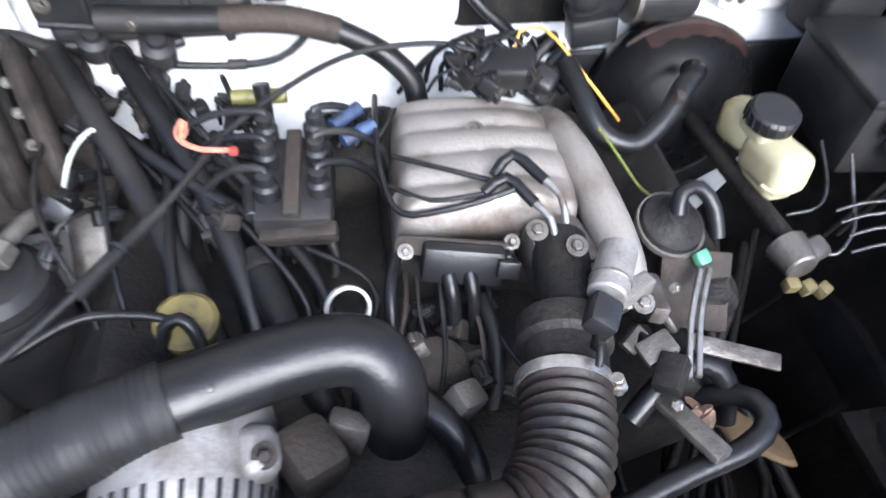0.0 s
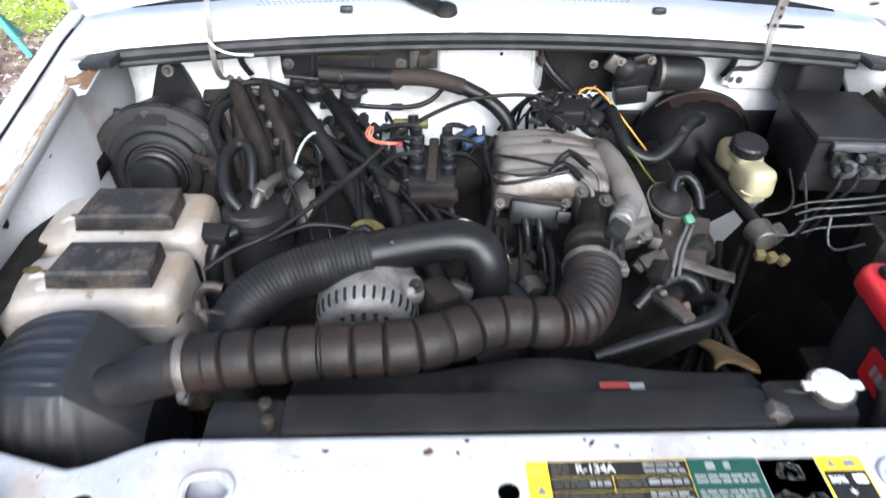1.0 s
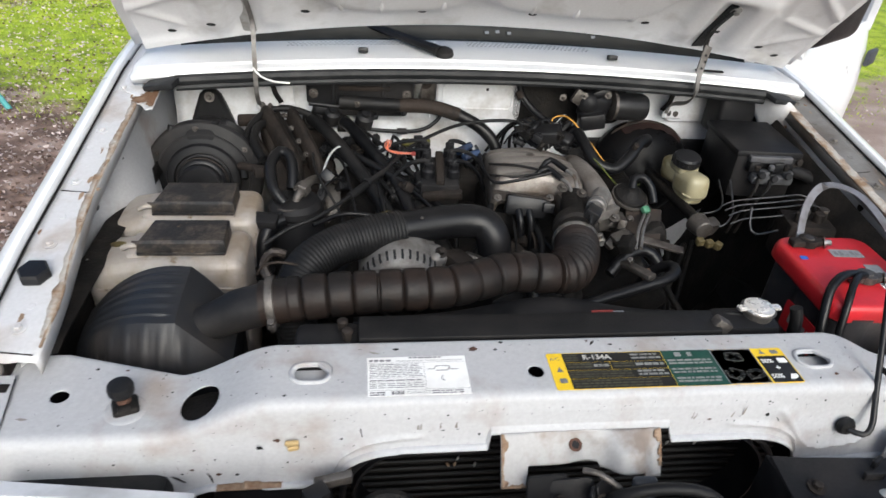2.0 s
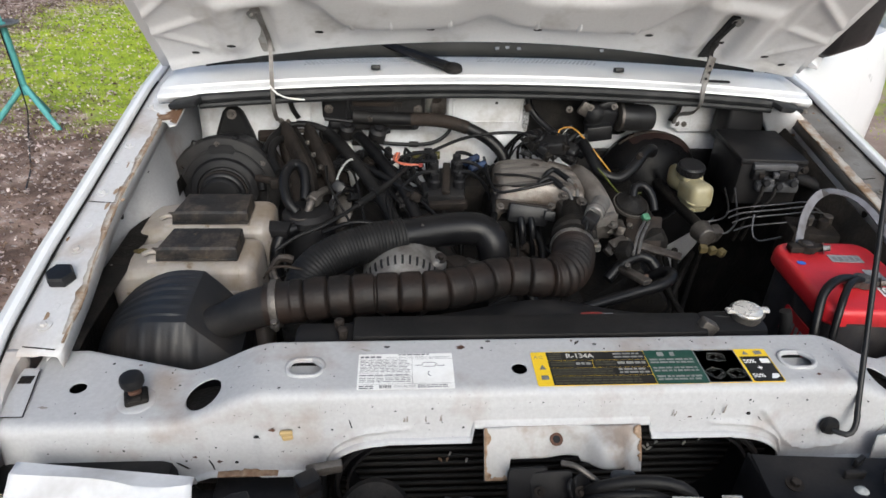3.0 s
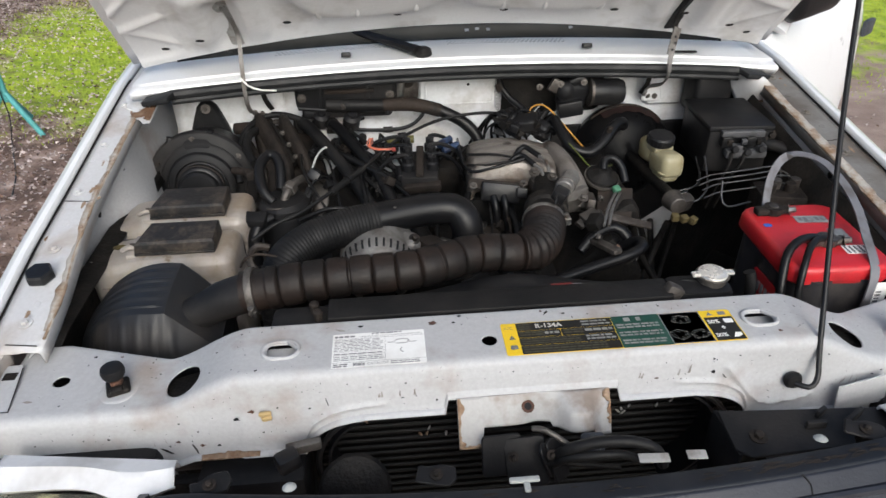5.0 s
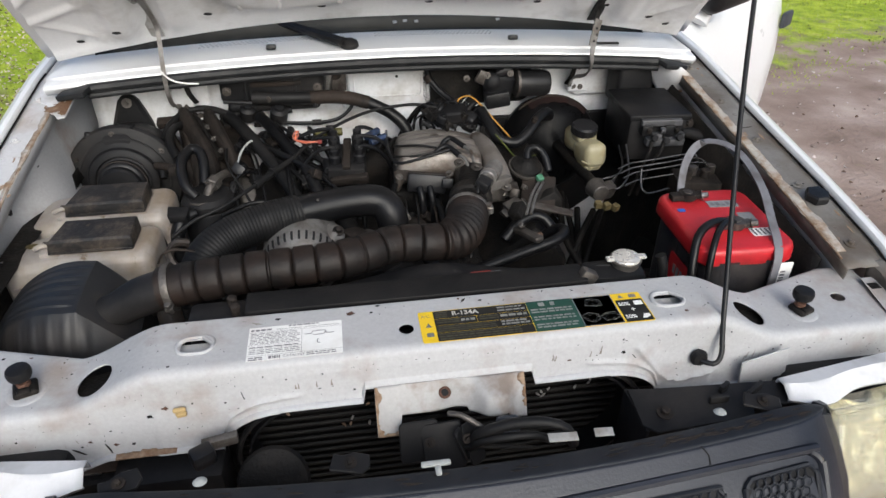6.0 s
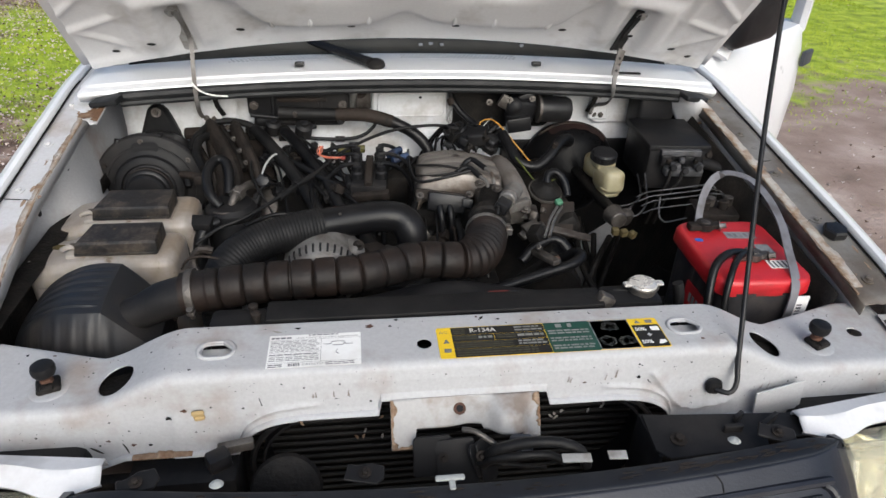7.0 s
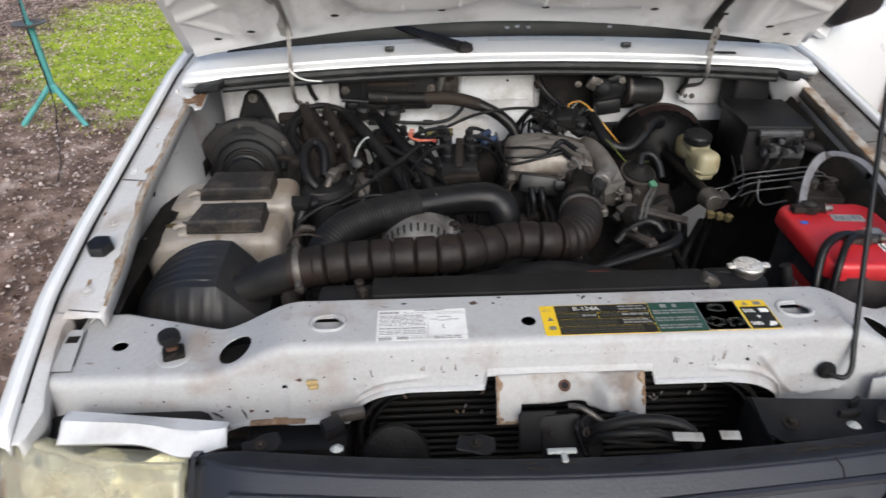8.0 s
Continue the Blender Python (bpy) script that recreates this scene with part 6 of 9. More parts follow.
# ---- alternator ----
alt = thing("alternator", (-0.20, 0.30, 0.78), "grey cast aluminium alternator with cooling slots", "alternator")
AC, AX = V(-0.225, 0.292, 0.862), V(0.0, 1.0, 0.12).normalized()
bm = lathe(B(), [(0.012, 0.0), (0.058, 0.002), (0.068, 0.008), (0.0745, 0.02), (0.0765, 0.04), (0.0765, 0.10), (0.07, 0.12), (0.03, 0.125)], AC, AX, 40)
body = part("casting", bm, ALU_LIGHT, alt, "", 35)
q = V(0, 0, 1).rotation_difference(AX).to_matrix()
# slots and face holes are dark pieces laid on, their shade in the colour
for k in range(34):
    a = 2 * math.pi * k / 34 + 0.1
    rad_v = q @ V(math.cos(a), math.sin(a), 0)
    tan_v = AX.cross(rad_v).normalized()
    bm = loft(B(), [[AC + AX * h + rad_v * (r + o) + tan_v * w for w, o in ((-0.0022, -0.002), (-0.0022, 0.0007), (0.0022, 0.0007), (0.0022, -0.002))] for r, h in ((0.0715, 0.0142), (0.0747, 0.0203), (0.0757, 0.030), (0.0763, 0.034))])
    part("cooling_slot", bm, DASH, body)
for ring, cnt in ((0.052, 20), (0.042, 16)):
    for k in range(cnt):
        a = 2 * math.pi * k / cnt
        c = AC + q @ V(ring * math.cos(a), ring * math.sin(a), -0.0005)
        bm = lathe(B(), [(0.0042, 0.0), (0.0040, 0.0008)], c + AX * (0.0025 if ring < 0.05 else 0.0015), -AX, 7)
        part("face_hole", bm, DASH, body)
part("pulley", cyl(B(), AC - AX * 0.035, AC - AX * 0.002, 0.032), GRIME_AND_SHADE, alt)
bm = box(B(), (-0.162, 0.345, 0.905), (0.04, 0.05, 0.04), 0.016, (8, 22, 12), 3)
part("rear_lug", bm, ALU_LIGHT, alt)
bolt("through_bolt", V(-0.152, 0.335, 0.922), (0.2, -0.6, 1), 0.006, GRIME_BROWN, alt, 0.01)
part("regulator", box(B(), (-0.118, 0.345, 0.885), (0.05, 0.06, 0.05), 0.012, (0, 10, 30)), GRIME_BROWN, alt)

# ---- engine: block, covers, manifold ----
eng = thing("engine", (0, 0.6, 0.40), "grimy V6 engine with dark brown covers and an alloy intake manifold", "engine")
part("block", box(B(), (-0.05, 0.60, 0.62), (0.40, 0.55, 0.40), 0.03), GRIME_AND_SHADE, eng)
part("front_cover", box(B(), (-0.03, 0.36, 0.66), (0.26, 0.10, 0.36), 0.03), GRIME_AND_SHADE, eng)
for x, tilt, nm in ((-0.30, 38, "head"), (0.24, -38, "head")):
    part(nm, box(B(), (x * 0.95, 0.60, 0.76), (0.20, 0.46, 0.14), 0.02, (0, tilt, 0)), GRIME_AND_SHADE, eng)
# dark cover at the rear of the passenger side, with two long ridges
cov = part("valve_cover", box(B(), (-0.440, 0.815, 0.875), (0.155, 0.235, 0.05), 0.014, (24, 12, 20), 3), GRIME_BROWN, eng, "dusty dark brown valve cover with long ribs")
for (ax_, ay_, az_), (bx_, by_, bz_), w_ in (((-0.523, 0.905, 0.945), (-0.447, 0.735, 0.900), 0.034), ((-0.460, 0.893, 0.950), (-0.398, 0.745, 0.900), 0.028), ((-0.560, 0.880, 0.915), (-0.500, 0.745, 0.885), 0.016)):
    path = [V(ax_, ay_ + 0.012, az_ - 0.022), V(ax_, ay_, az_), V((ax_ + bx_) / 2, (ay_ + by_) / 2, (az_ + bz_) / 2 + 0.005), V(bx_, by_, bz_), V(bx_ + 0.004, by_ - 0.012, bz_ - 0.030)]
    part("cover_rib", tube(B(), path, lambda d, w, q_=w_: q_ * (1 - 0.10 * abs(2 * d / w - 1) ** 3), 16, 0.012, flat=0.55), GRIME_BROWN, cov)
groove = [V(-0.497, 0.905, 0.955), V(-0.463, 0.83, 0.937), V(-0.425, 0.745, 0.903)]
part("cover_channel", tube(B(), groove, 0.008, 8, 0.02), GRIME_AND_SHADE, cov, "dark channel between the ribs")
for k in range(4):
    u = 0.1 + 0.27 * k
    q_ = groove[0].lerp(groove[2], u) + V(0.012, -0.004, 0.010)
    bolt("cover_bolt", q_, (0.2, -0.45, 1), 0.0042, ALU_DIRTY, cov)
line_part("breather_hose", [(-0.560, 0.735, 0.865), (-0.566, 0.775, 0.905), (-0.555, 0.845, 0.945), (-0.520, 0.905, 0.963), (-0.470, 0.912, 0.968), (-0.420, 0.895, 0.960), (-0.385, 0.875, 0.945)], 0.0085, HOSE_DUSTY, cov, "dusty breather hose arching over the ribs", 10)
part("valve_cover", box(B(), (0.29, 0.62, 0.86), (0.12, 0.34, 0.06), 0.02, (0, -30, 0)), GRIME_AND_SHADE, eng, "grimy black valve cover")

# upper intake: five cast runners side by side, and the long arm
bm = B()
rings = []
for i in range(29):
    k = i / 28
    row = []
    for j in range(56):
        v = j / 55
        x0 = -0.022 + 0.016 * v
        x = x0 + (0.212 - 0.035 * (1 - v) - x0) * k
        y = 0.560 + 0.225 * v + 0.02 * (1 - k) * v - 0.012 * k
        crown = 0.926 - 0.036 * v + 0.030 * math.sin(math.pi * min(1, 0.12 + 0.72 * k)) ** 0.8 + 0.010 * math.sin(math.pi * v)
        fade = math.sin(math.pi * min(1.0, k * 1.02)) ** 0.4 if 0 < k < 0.98 else 0
        ridge = 0.0095 * abs(math.sin(math.pi * 4.6 * (v + 0.03 * math.sin(k * 5)))) ** 0.7 * fade
        drop = 0.05 * max(0.0, (0.10 - k) / 0.10) ** 2 + 0.05 * max(0.0, (0.08 - v) / 0.08) ** 2 + 0.06 * max(0.0, (v - 0.95) / 0.05) ** 2
        row.append(V(x, y, crown + ridge - drop))
    rings.append(row)
loft(bm, rings, close=False)
part("intake_plenum", bm, ALU, eng, "cast alloy intake with parallel runners, stained brown", 50, 0.01)
bm = tube(B(), [(0.202, 0.765, 0.895), (0.203, 0.72, 0.918), (0.206, 0.64, 0.932), (0.208, 0.55, 0.932), (0.208, 0.490, 0.920), (0.206, 0.462, 0.895)], lambda d, w: 0.021 + 0.006 * d / w, 16, 0.01)
part("intake_arm", bm, ALU, eng, "rounded alloy intake arm")
bm = box(B(), (0.09, 0.665, 0.815), (0.23, 0.23, 0.14), 0.02)
part("lower_intake", bm, GRIME_AND_SHADE, eng, "grimy lower intake casting")
bm = box(B(), (0.150, 0.520, 0.912), (0.070, 0.075, 0.060), 0.016, (0, 0, 10))
box(bm, (0.185, 0.465, 0.92), (0.05, 0.05, 0.05), 0.012, (0, 0, 15))
part("throttle_elbow", bm, ALU_DIRTY, eng, "dirty alloy elbow")
part("throttle_body", lathe(B(), [(0.034, 0.0), (0.040, 0.006), (0.040, 0.03), (0.046, 0.036), (0.046, 0.06)], (0.113, 0.368, 0.922), (0.25, 1, 0), 24), GRIME_AND_SHADE, eng, "brown-stained throttle body")
part("throttle_neck", cyl(B(), (0.136, 0.435, 0.926), (0.150, 0.53, 0.926), 0.030, seg=20), GRIME_AND_SHADE, eng)
for k, (x, y, z) in enumerate(((0.152, 0.49, 0.962), (0.118, 0.515, 0.962), (0.192, 0.452, 0.945), (-0.005, 0.608, 0.925), (0.205, 0.43, 0.94), (0.09, 0.69, 0.950))):
    bolt("intake_bolt", V(x, y, z), (0, -0.4, 1), 0.006, ALU_DIRTY, eng, 0.006)

part("rear_casting", box(B(), (-0.045, 0.765, 0.850), (0.12, 0.11, 0.10), 0.018, (6, 0, 4), 2), GRIME_AND_SHADE, eng, "grimy casting behind the coil pack")
for k in range(5):
    x = -0.095 + 0.022 * k
    line_part("casting_lead", [(x - 0.02, 0.735, 0.90), (x, 0.755, 0.915 + 0.004 * (k % 2)), (x + 0.012, 0.785, 0.912), (x + 0.03, 0.82, 0.880)], 0.0055 if k % 2 else 0.0035, HOSE_DUSTY, eng)

iac = thing("idle_air_valve", (0.165, 0.455, 0.94), "bright aluminium idle valve with a black plug", "idle valve")
bm = cyl(B(), (0.160, 0.424, 0.965), (0.190, 0.478, 0.966), 0.019, seg=20)
part("solenoid", bm, ALU_LIGHT, iac, "bright aluminium can")
part("collar", cyl(B(), (0.167, 0.437, 0.965), (0.170, 0.443, 0.965), 0.0205, seg=20), ALU_DIRTY, iac)
part("mount_block", box(B(), (0.190, 0.437, 0.948), (0.055, 0.018, 0.022), 0.003, (0, 0, 25)), ALU_LIGHT, iac)
part("plug", box(B(), (0.148, 0.405, 0.963), (0.03, 0.036, 0.03), 0.006, (0, 20, -30)), BLACK_PLASTIC, iac)
line_part("plug_lead", [(0.143, 0.395, 0.955), (0.134, 0.375, 0.962), (0.128, 0.36, 0.985), (0.126, 0.35, 0.975)], 0.0035, HOSE_DUSTY, iac)

mod = thing("sensor_module", (0.045, 0.50, 0.88), "black sensor block on a grey metal plate", "sensor")
part("plate", prism(B(), rounded(0.125, 0.022, 0.006, 2), Matrix.Translation((0.040, 0.535, 0.925)) @ pose(0, 0, 0, 70, 5, -8), 0.005, 0.001), GRIME_BROWN, mod)
part("housing", box(B(), (0.047, 0.522, 0.915), (0.086, 0.030, 0.042), 0.006, (-20, 5, -8), 2), BLACK_PLASTIC, mod)
for x in (0.03, 0.052):
    line_part("outlet_hose", [(x, 0.510, 0.912), (x + 0.003, 0.492, 0.895), (x + 0.006, 0.485, 0.86), (x + 0.008, 0.48, 0.80)], 0.008, HOSE, mod)
plug(V(0.092, 0.512, 0.918), (-20, 5, -8), 0.030, BLACK_PLASTIC, mod)
for x in (-0.012, 0.10):
    bolt("module_bolt", V(x, 0.530, 0.930), (0, -0.5, 0.8), 0.0045, ALU_DIRTY, mod)
line_part("wire_loop", [(-0.018, 0.800, 0.925), (-0.024, 0.72, 0.945), (-0.026, 0.63, 0.946), (-0.012, 0.572, 0.944), (0.03, 0.560, 0.955), (0.075, 0.560, 0.966), (0.105, 0.565, 0.972)], 0.0036, HOSE, mod, "black moulded wire loop")

# spark leads and small boots on the intake
leads = thing("vacuum_lines", (0.10, 0.56, 0.97), "thin black vacuum lines with rubber elbows", "vacuum line")
for a, b_, c in (((0.09, 0.592, 0.968), (0.112, 0.607, 0.982), (0.140, 0.572, 0.974)), ((0.075, 0.570, 0.965), (0.10, 0.580, 0.975), (0.125, 0.550, 0.964))):
    line_part("elbow", [a, b_, c], 0.0065, HOSE, leads)
    line_part("metal_pipe", [c, V(*c) + V(0.012, -0.02, -0.004), V(*c) + V(0.014, -0.045, -0.02)], 0.004, STEEL, leads, "steel stub pipe")
line_part("line", [(-0.01, 0.66, 0.945), (0.04, 0.61, 0.966), (0.085, 0.585, 0.968)], 0.003, HOSE_DUSTY, leads)
line_part("line", [(-0.02, 0.62, 0.938), (0.02, 0.575, 0.956), (0.075, 0.568, 0.966)], 0.003, HOSE_DUSTY, leads)

# ---- coil pack and its leads ----
coil = thing("ignition_coil_pack", (-0.12, 0.65, 0.88), "black ignition coil pack on a rusty brown bracket", "ignition coil")
part("bracket", box(B(), (-0.12, 0.595, 0.900), (0.085, 0.018, 0.020), 0.003, (15, -6, -6)), GRIME_BROWN, coil, "brown dusty bracket")
part("coil_block", box(B(), (-0.122, 0.655, 0.905), (0.085, 0.115, 0.055), 0.006, (8, 0, -4)), BLACK_DUSTY, coil)
part("bracket_arm", box(B(), (-0.122, 0.655, 0.937), (0.018, 0.12, 0.012), 0.003, (8, 0, -4)), GRIME_BROWN, coil)
for x in (-0.150, -0.094):
    for y in (0.63, 0.675, 0.715):
        bm = lathe(B(), [(0.014, 0), (0.014, 0.018), (0.010, 0.022), (0.010, 0.034), (0.006, 0.036)], (x, y, 0.925 + (y - 0.63) * 0.12), (0, 0, 1), 12)
        part("coil_tower", bm, BLACK_PLASTIC, coil)
for k, (x, y, ex) in enumerate(((-0.150, 0.63, -0.22), (-0.150, 0.675, -0.24), (-0.150, 0.715, -0.26), (-0.094, 0.63, -0.03), (-0.094, 0.675, -0.02), (-0.094, 0.715, -0.03))):
    z = 0.955 + (y - 0.63) * 0.12
    line_part("plug_lead", [(x, y, z - 0.01), (x, y + 0.004, z + 0.007), ((x + ex) / 2, y + 0.02, z - 0.004), (ex, y + 0.03, z - 0.04), (ex + (0.02 if ex > -0.1 else -0.04), y + 0.03, z - 0.10)], 0.0048, HOSE if k % 2 else BLACK_DUSTY, coil)
for k, (x, y, z, ang) in enumerate(((-0.045, 0.705, 0.945, 30), (-0.058, 0.73, 0.95, 40), (-0.17, 0.63, 0.92, 95))):
    bm = cyl(B(), V(x, y, z) - V(math.cos(radians(ang)), math.sin(radians(ang)), 0.1) * 0.022, V(x, y, z) + V(math.cos(radians(ang)), math.sin(radians(ang)), 0.1) * 0.022, 0.0085)
    part("lead_boot", bm, BLUE if k < 2 else BLACK_PLASTIC, coil, "faded blue lead boot" if k < 2 else "")

oil = thing("oil_filler_cap", (-0.235, 0.50, 0.88), "faded yellow oil filler cap with a black tether", "oil cap")
part("cap", lathe(B(), [(0.028, 0), (0.032, 0.003), (0.032, 0.014), (0.027, 0.018), (0.003, 0.0185)], (-0.235, 0.503, 0.878), (0.05, -0.2, 1), 24), YELLOW_CAP, oil)
part("filler_tube", cyl(B(), (-0.235, 0.51, 0.72), (-0.235, 0.503, 0.878), 0.024), GRIME_AND_SHADE, oil)
line_part("tether", [(-0.255, 0.475, 0.88), (-0.25, 0.485, 0.903), (-0.235, 0.49, 0.910), (-0.222, 0.48, 0.898), (-0.215, 0.46, 0.87)], 0.007, HOSE, oil)
part("dipstick_ring", lathe(B(), [(0.020, -0.003), (0.024, -0.003), (0.024, 0.003), (0.020, 0.003), (0.020, -0.003)], (-0.075, 0.49, 0.898), (0.2, -0.8, 0.6), 24), GALVANISED, tagged(thing("dipstick", (-0.075, 0.50, 0.90), "bright metal dipstick ring", "dipstick")))

# clutter in the valley between the hoses
th = thing("thermostat_housing", (-0.02, 0.44, 0.80), "grimy thermostat housing with short hoses and sensors", "housing")
part("casting", lathe(B(), [(0.045, 0.0), (0.048, 0.01), (0.040, 0.03), (0.036, 0.05), (0.02, 0.06)], (0.005, 0.46, 0.80), (0.1, -0.5, 1), 22), GRIME_BROWN, th)
part("flange", box(B(), (0.01, 0.475, 0.815), (0.11, 0.05, 0.02), 0.008, (-25, 5, 12)), ALU_DIRTY, th)
line_part("bypass_hose", [(-0.05, 0.47, 0.84), (-0.065, 0.44, 0.835), (-0.07, 0.40, 0.81), (-0.07, 0.36, 0.76)], 0.012, HOSE, th, seg=10)
line_part("small_hose", [(0.065, 0.50, 0.88), (0.072, 0.46, 0.875), (0.070, 0.42, 0.85), (0.055, 0.38, 0.82), (0.05, 0.33, 0.80)], 0.008, HOSE_DUSTY, th, seg=8)
line_part("small_hose", [(-0.02, 0.55, 0.90), (-0.03, 0.51, 0.895), (-0.032, 0.48, 0.87), (-0.03, 0.45, 0.82)], 0.007, HOSE, th, seg=8)
part("bracket", box(B(), (0.025, 0.39, 0.86), (0.035, 0.03, 0.045), 0.006, (10, 25, 30)), ALU_DIRTY, th)
part("bracket", box(B(), (-0.085, 0.37, 0.875), (0.04, 0.025, 0.035), 0.006, (-20, 10, -20)), ALU_DIRTY, th)
rnd = random.Random(31)
for k in range(16):
    c = V(rnd.uniform(-0.06, 0.09), rnd.uniform(0.40, 0.55), rnd.uniform(0.80, 0.875))
    plug(c, (rnd.uniform(-40, 40), rnd.uniform(-40, 40), rnd.uniform(-90, 90)), rnd.uniform(0.018, 0.034), (GRIME_BROWN, GRIME_AND_SHADE, BLACK_PLASTIC, ALU_DIRTY)[k % 4], th, "fitting", HOSE if k % 3 == 0 else None)
for k in range(7):
    a = V(rnd.uniform(-0.05, 0.09), rnd.uniform(0.50, 0.57), rnd.uniform(0.86, 0.90))
    b_ = V(a.x + rnd.uniform(-0.05, 0.05), rnd.uniform(0.36, 0.44), rnd.uniform(0.80, 0.85))
    line_part("wire", [a, (a + b_) / 2 + V(rnd.uniform(-0.02, 0.02), 0, rnd.uniform(0.0, 0.02)), b_, b_ + V(0, -0.04, -0.05)], rnd.choice((0.0022, 0.003, 0.0042)), rnd.choice((HOSE, BLACK_DUSTY, LOOM_BROWN)), th, seg=6)


# ---- passenger side of the bay ----
def tank(y0, y1, x0, x1, ztop, zlow, label, lid_x, lid_y):
    t = thing("coolant_tank", ((x0 + x1) / 2, (y0 + y1) / 2, zlow), label, "fluid tank", "white fluid tanks")
    bm = box(B(), ((x0 + x1) / 2, (y0 + y1) / 2, (ztop + zlow) / 2), (x1 - x0, y1 - y0, ztop - zlow), 0.024, None, 4)
    bmesh.ops.subdivide_edges(bm, edges=bm.edges, cuts=2, use_grid_fill=True)
    for v in bm.verts:
        k = max(0.0, (v.co.z - zlow) / (ztop - zlow))
        v.co.y += 0.012 * (1 - k)
        v.co.z += 0.004 * noise.noise(v.co * 14) - 0.03 * max(0.0, (x0 + 0.07 - v.co.x) / 0.07) ** 2 * (k > 0.6)
        v.co.y -= 0.004 * noise.noise(v.co * 9)
    tb = part("tank_body", bm, TANK, t, "clouded off-white plastic body, stained brown", 50)
    bm = box(B(), ((lid_x[0] + x1) / 2 - 0.03, (lid_y[0] + lid_y[1]) / 2 + 0.006, ztop - 0.002), (x1 - lid_x[0] - 0.02, (y1 - y0) * 0.62, 0.012), 0.005)
    part("raised_top", bm, TANK, tb)
    # the lid: a wedge with a bevelled left end and a ribbed front lip
    a0, a1, b0, b1 = lid_x[0], lid_x[1], lid_y[0], lid_y[1]
    zl, zh = ztop + 0.003, ztop + 0.030
    bm = loft(B(), [[V(a0 + 0.001, b0, zl), V(a1, b0, zl), V(a1, b1, zl), V(a0 + 0.012, b1, zl)], [V(a0, b0 - 0.001, zl + 0.004), V(a1 + 0.001, b0 - 0.001, zl + 0.004), V(a1 + 0.001, b1, zl + 0.004), V(a0 + 0.012, b1, zl + 0.004)],
                    [V(a0 + 0.003, b0 + 0.002, zh - 0.005), V(a1, b0 + 0.002, zh - 0.005), V(a1, b1, zh + 0.003), V(a0 + 0.018, b1, zh + 0.003)], [V(a0 + 0.006, b0 + 0.006, zh - 0.001), V(a1 - 0.003, b0 + 0.006, zh - 0.001), V(a1 - 0.002, b1 - 0.002, zh + 0.006), V(a0 + 0.021, b1 - 0.002, zh + 0.006)]])
    ld = part("lid", bm, LID, t, "long black lid with dried dust", 25)
    part("lid_lip", box(B(), ((a0 + a1) / 2, b0 - 0.0015, zl + 0.003), (a1 - a0, 0.005, 0.006), 0.002), LID, ld)
    part("lid_knuckle", cyl(B(), (a0 - 0.012, b0 + 0.022, zl + 0.009), (a0 + 0.006, b0 + 0.020, zl + 0.012), 0.006, 0.004, 10), LID, ld)
    bm = tube(B(), [(a0 - 0.030, b0 + 0.020, zl + 0.002), (a0 - 0.016, b0 + 0.016, zl + 0.010), (a0 - 0.006, b0 + 0.020, zl + 0.008)], 0.005, 6)
    part("lid_hinge", bm, TANK, t)
    bm = tube(B(), [(x0 + 0.02, y0 + 0.002, ztop - 0.055), ((x0 + x1) / 2, y0 + 0.001, ztop - 0.057), (x1 - 0.02, y0 + 0.002, ztop - 0.055)], 0.003, 6, 0.05)
    part("mould_seam", bm, TANK, tb)
    return t


tank(0.464, 0.602, -0.780, -0.498, 0.914, 0.62, "clouded white plastic tank, long black lid, behind its twin", (-0.692, -0.540), (0.480, 0.552))
t2 = tank(0.328, 0.452, -0.778, -0.503, 0.906, 0.62, "clouded white plastic tank, long black lid, beside the air box", (-0.688, -0.537), (0.353, 0.420))
part("filler_mark", prism(B(), oval(0, 0, 0.014, 0.009, 14), Matrix.Translation((-0.735, 0.405, 0.8985)), 0.001), YELLOW_CAP, t2, "small yellow mark")
bm = prism(B(), [(0, 0.004), (0.030, 0.006), (0.058, 0.016), (0.060, -0.020), (0.026, -0.024), (0.0, -0.020)], Matrix.Translation((-0.826, 0.335, 0.888)) @ pose(0, 0, 0, 40, 0, 12), 0.004, 0.0015)
part("mounting_ear", bm, TANK, t2, "moulded mounting ear")
bm = lathe(B(), [(0.006, 0), (0.010, 0.001), (0.006, 0.002)], (-0.808, 0.333, 0.890), (0, -0.7, 0.7), 14)
part("ear_hole", bm, DASH, t2)

blow = thing("blower_housing", (-0.645, 0.80, 0.78), "dusty black heater blower housing bolted to the firewall", "blower housing")
BC, BX = V(-0.652, 0.760, 0.858), V(0.03, -0.99, 0.14).normalized()
BU = (V(0, 0, 1) - BX * BX.z).normalized()
bm = lathe(B(), [(0.02, -0.13), (0.110, -0.12), (0.122, -0.05), (0.127, -0.020), (0.131, -0.014), (0.131, -0.002), (0.126, 0.004), (0.118, 0.006), (0.088, 0.013), (0.083, 0.016), (0.080, 0.026), (0.073, 0.031), (0.064, 0.0315), (0.061, 0.027), (0.058, 0.029)], BC, BX, 48)
bh = part("housing", bm, BLACK_DUSTY, blow)
part("ring_step", lathe(B(), [(0.105, 0.008), (0.104, 0.012), (0.100, 0.0125), (0.099, 0.009)], BC, BX, 40), BLACK_DUSTY, bh)
can_ = part("motor_can", lathe(B(), [(0.058, 0.022), (0.055, 0.046), (0.052, 0.050), (0.047, 0.052), (0.046, 0.066), (0.041, 0.072), (0.004, 0.074)], BC, BX, 32), BLACK_PLASTIC, blow, "round black motor can")
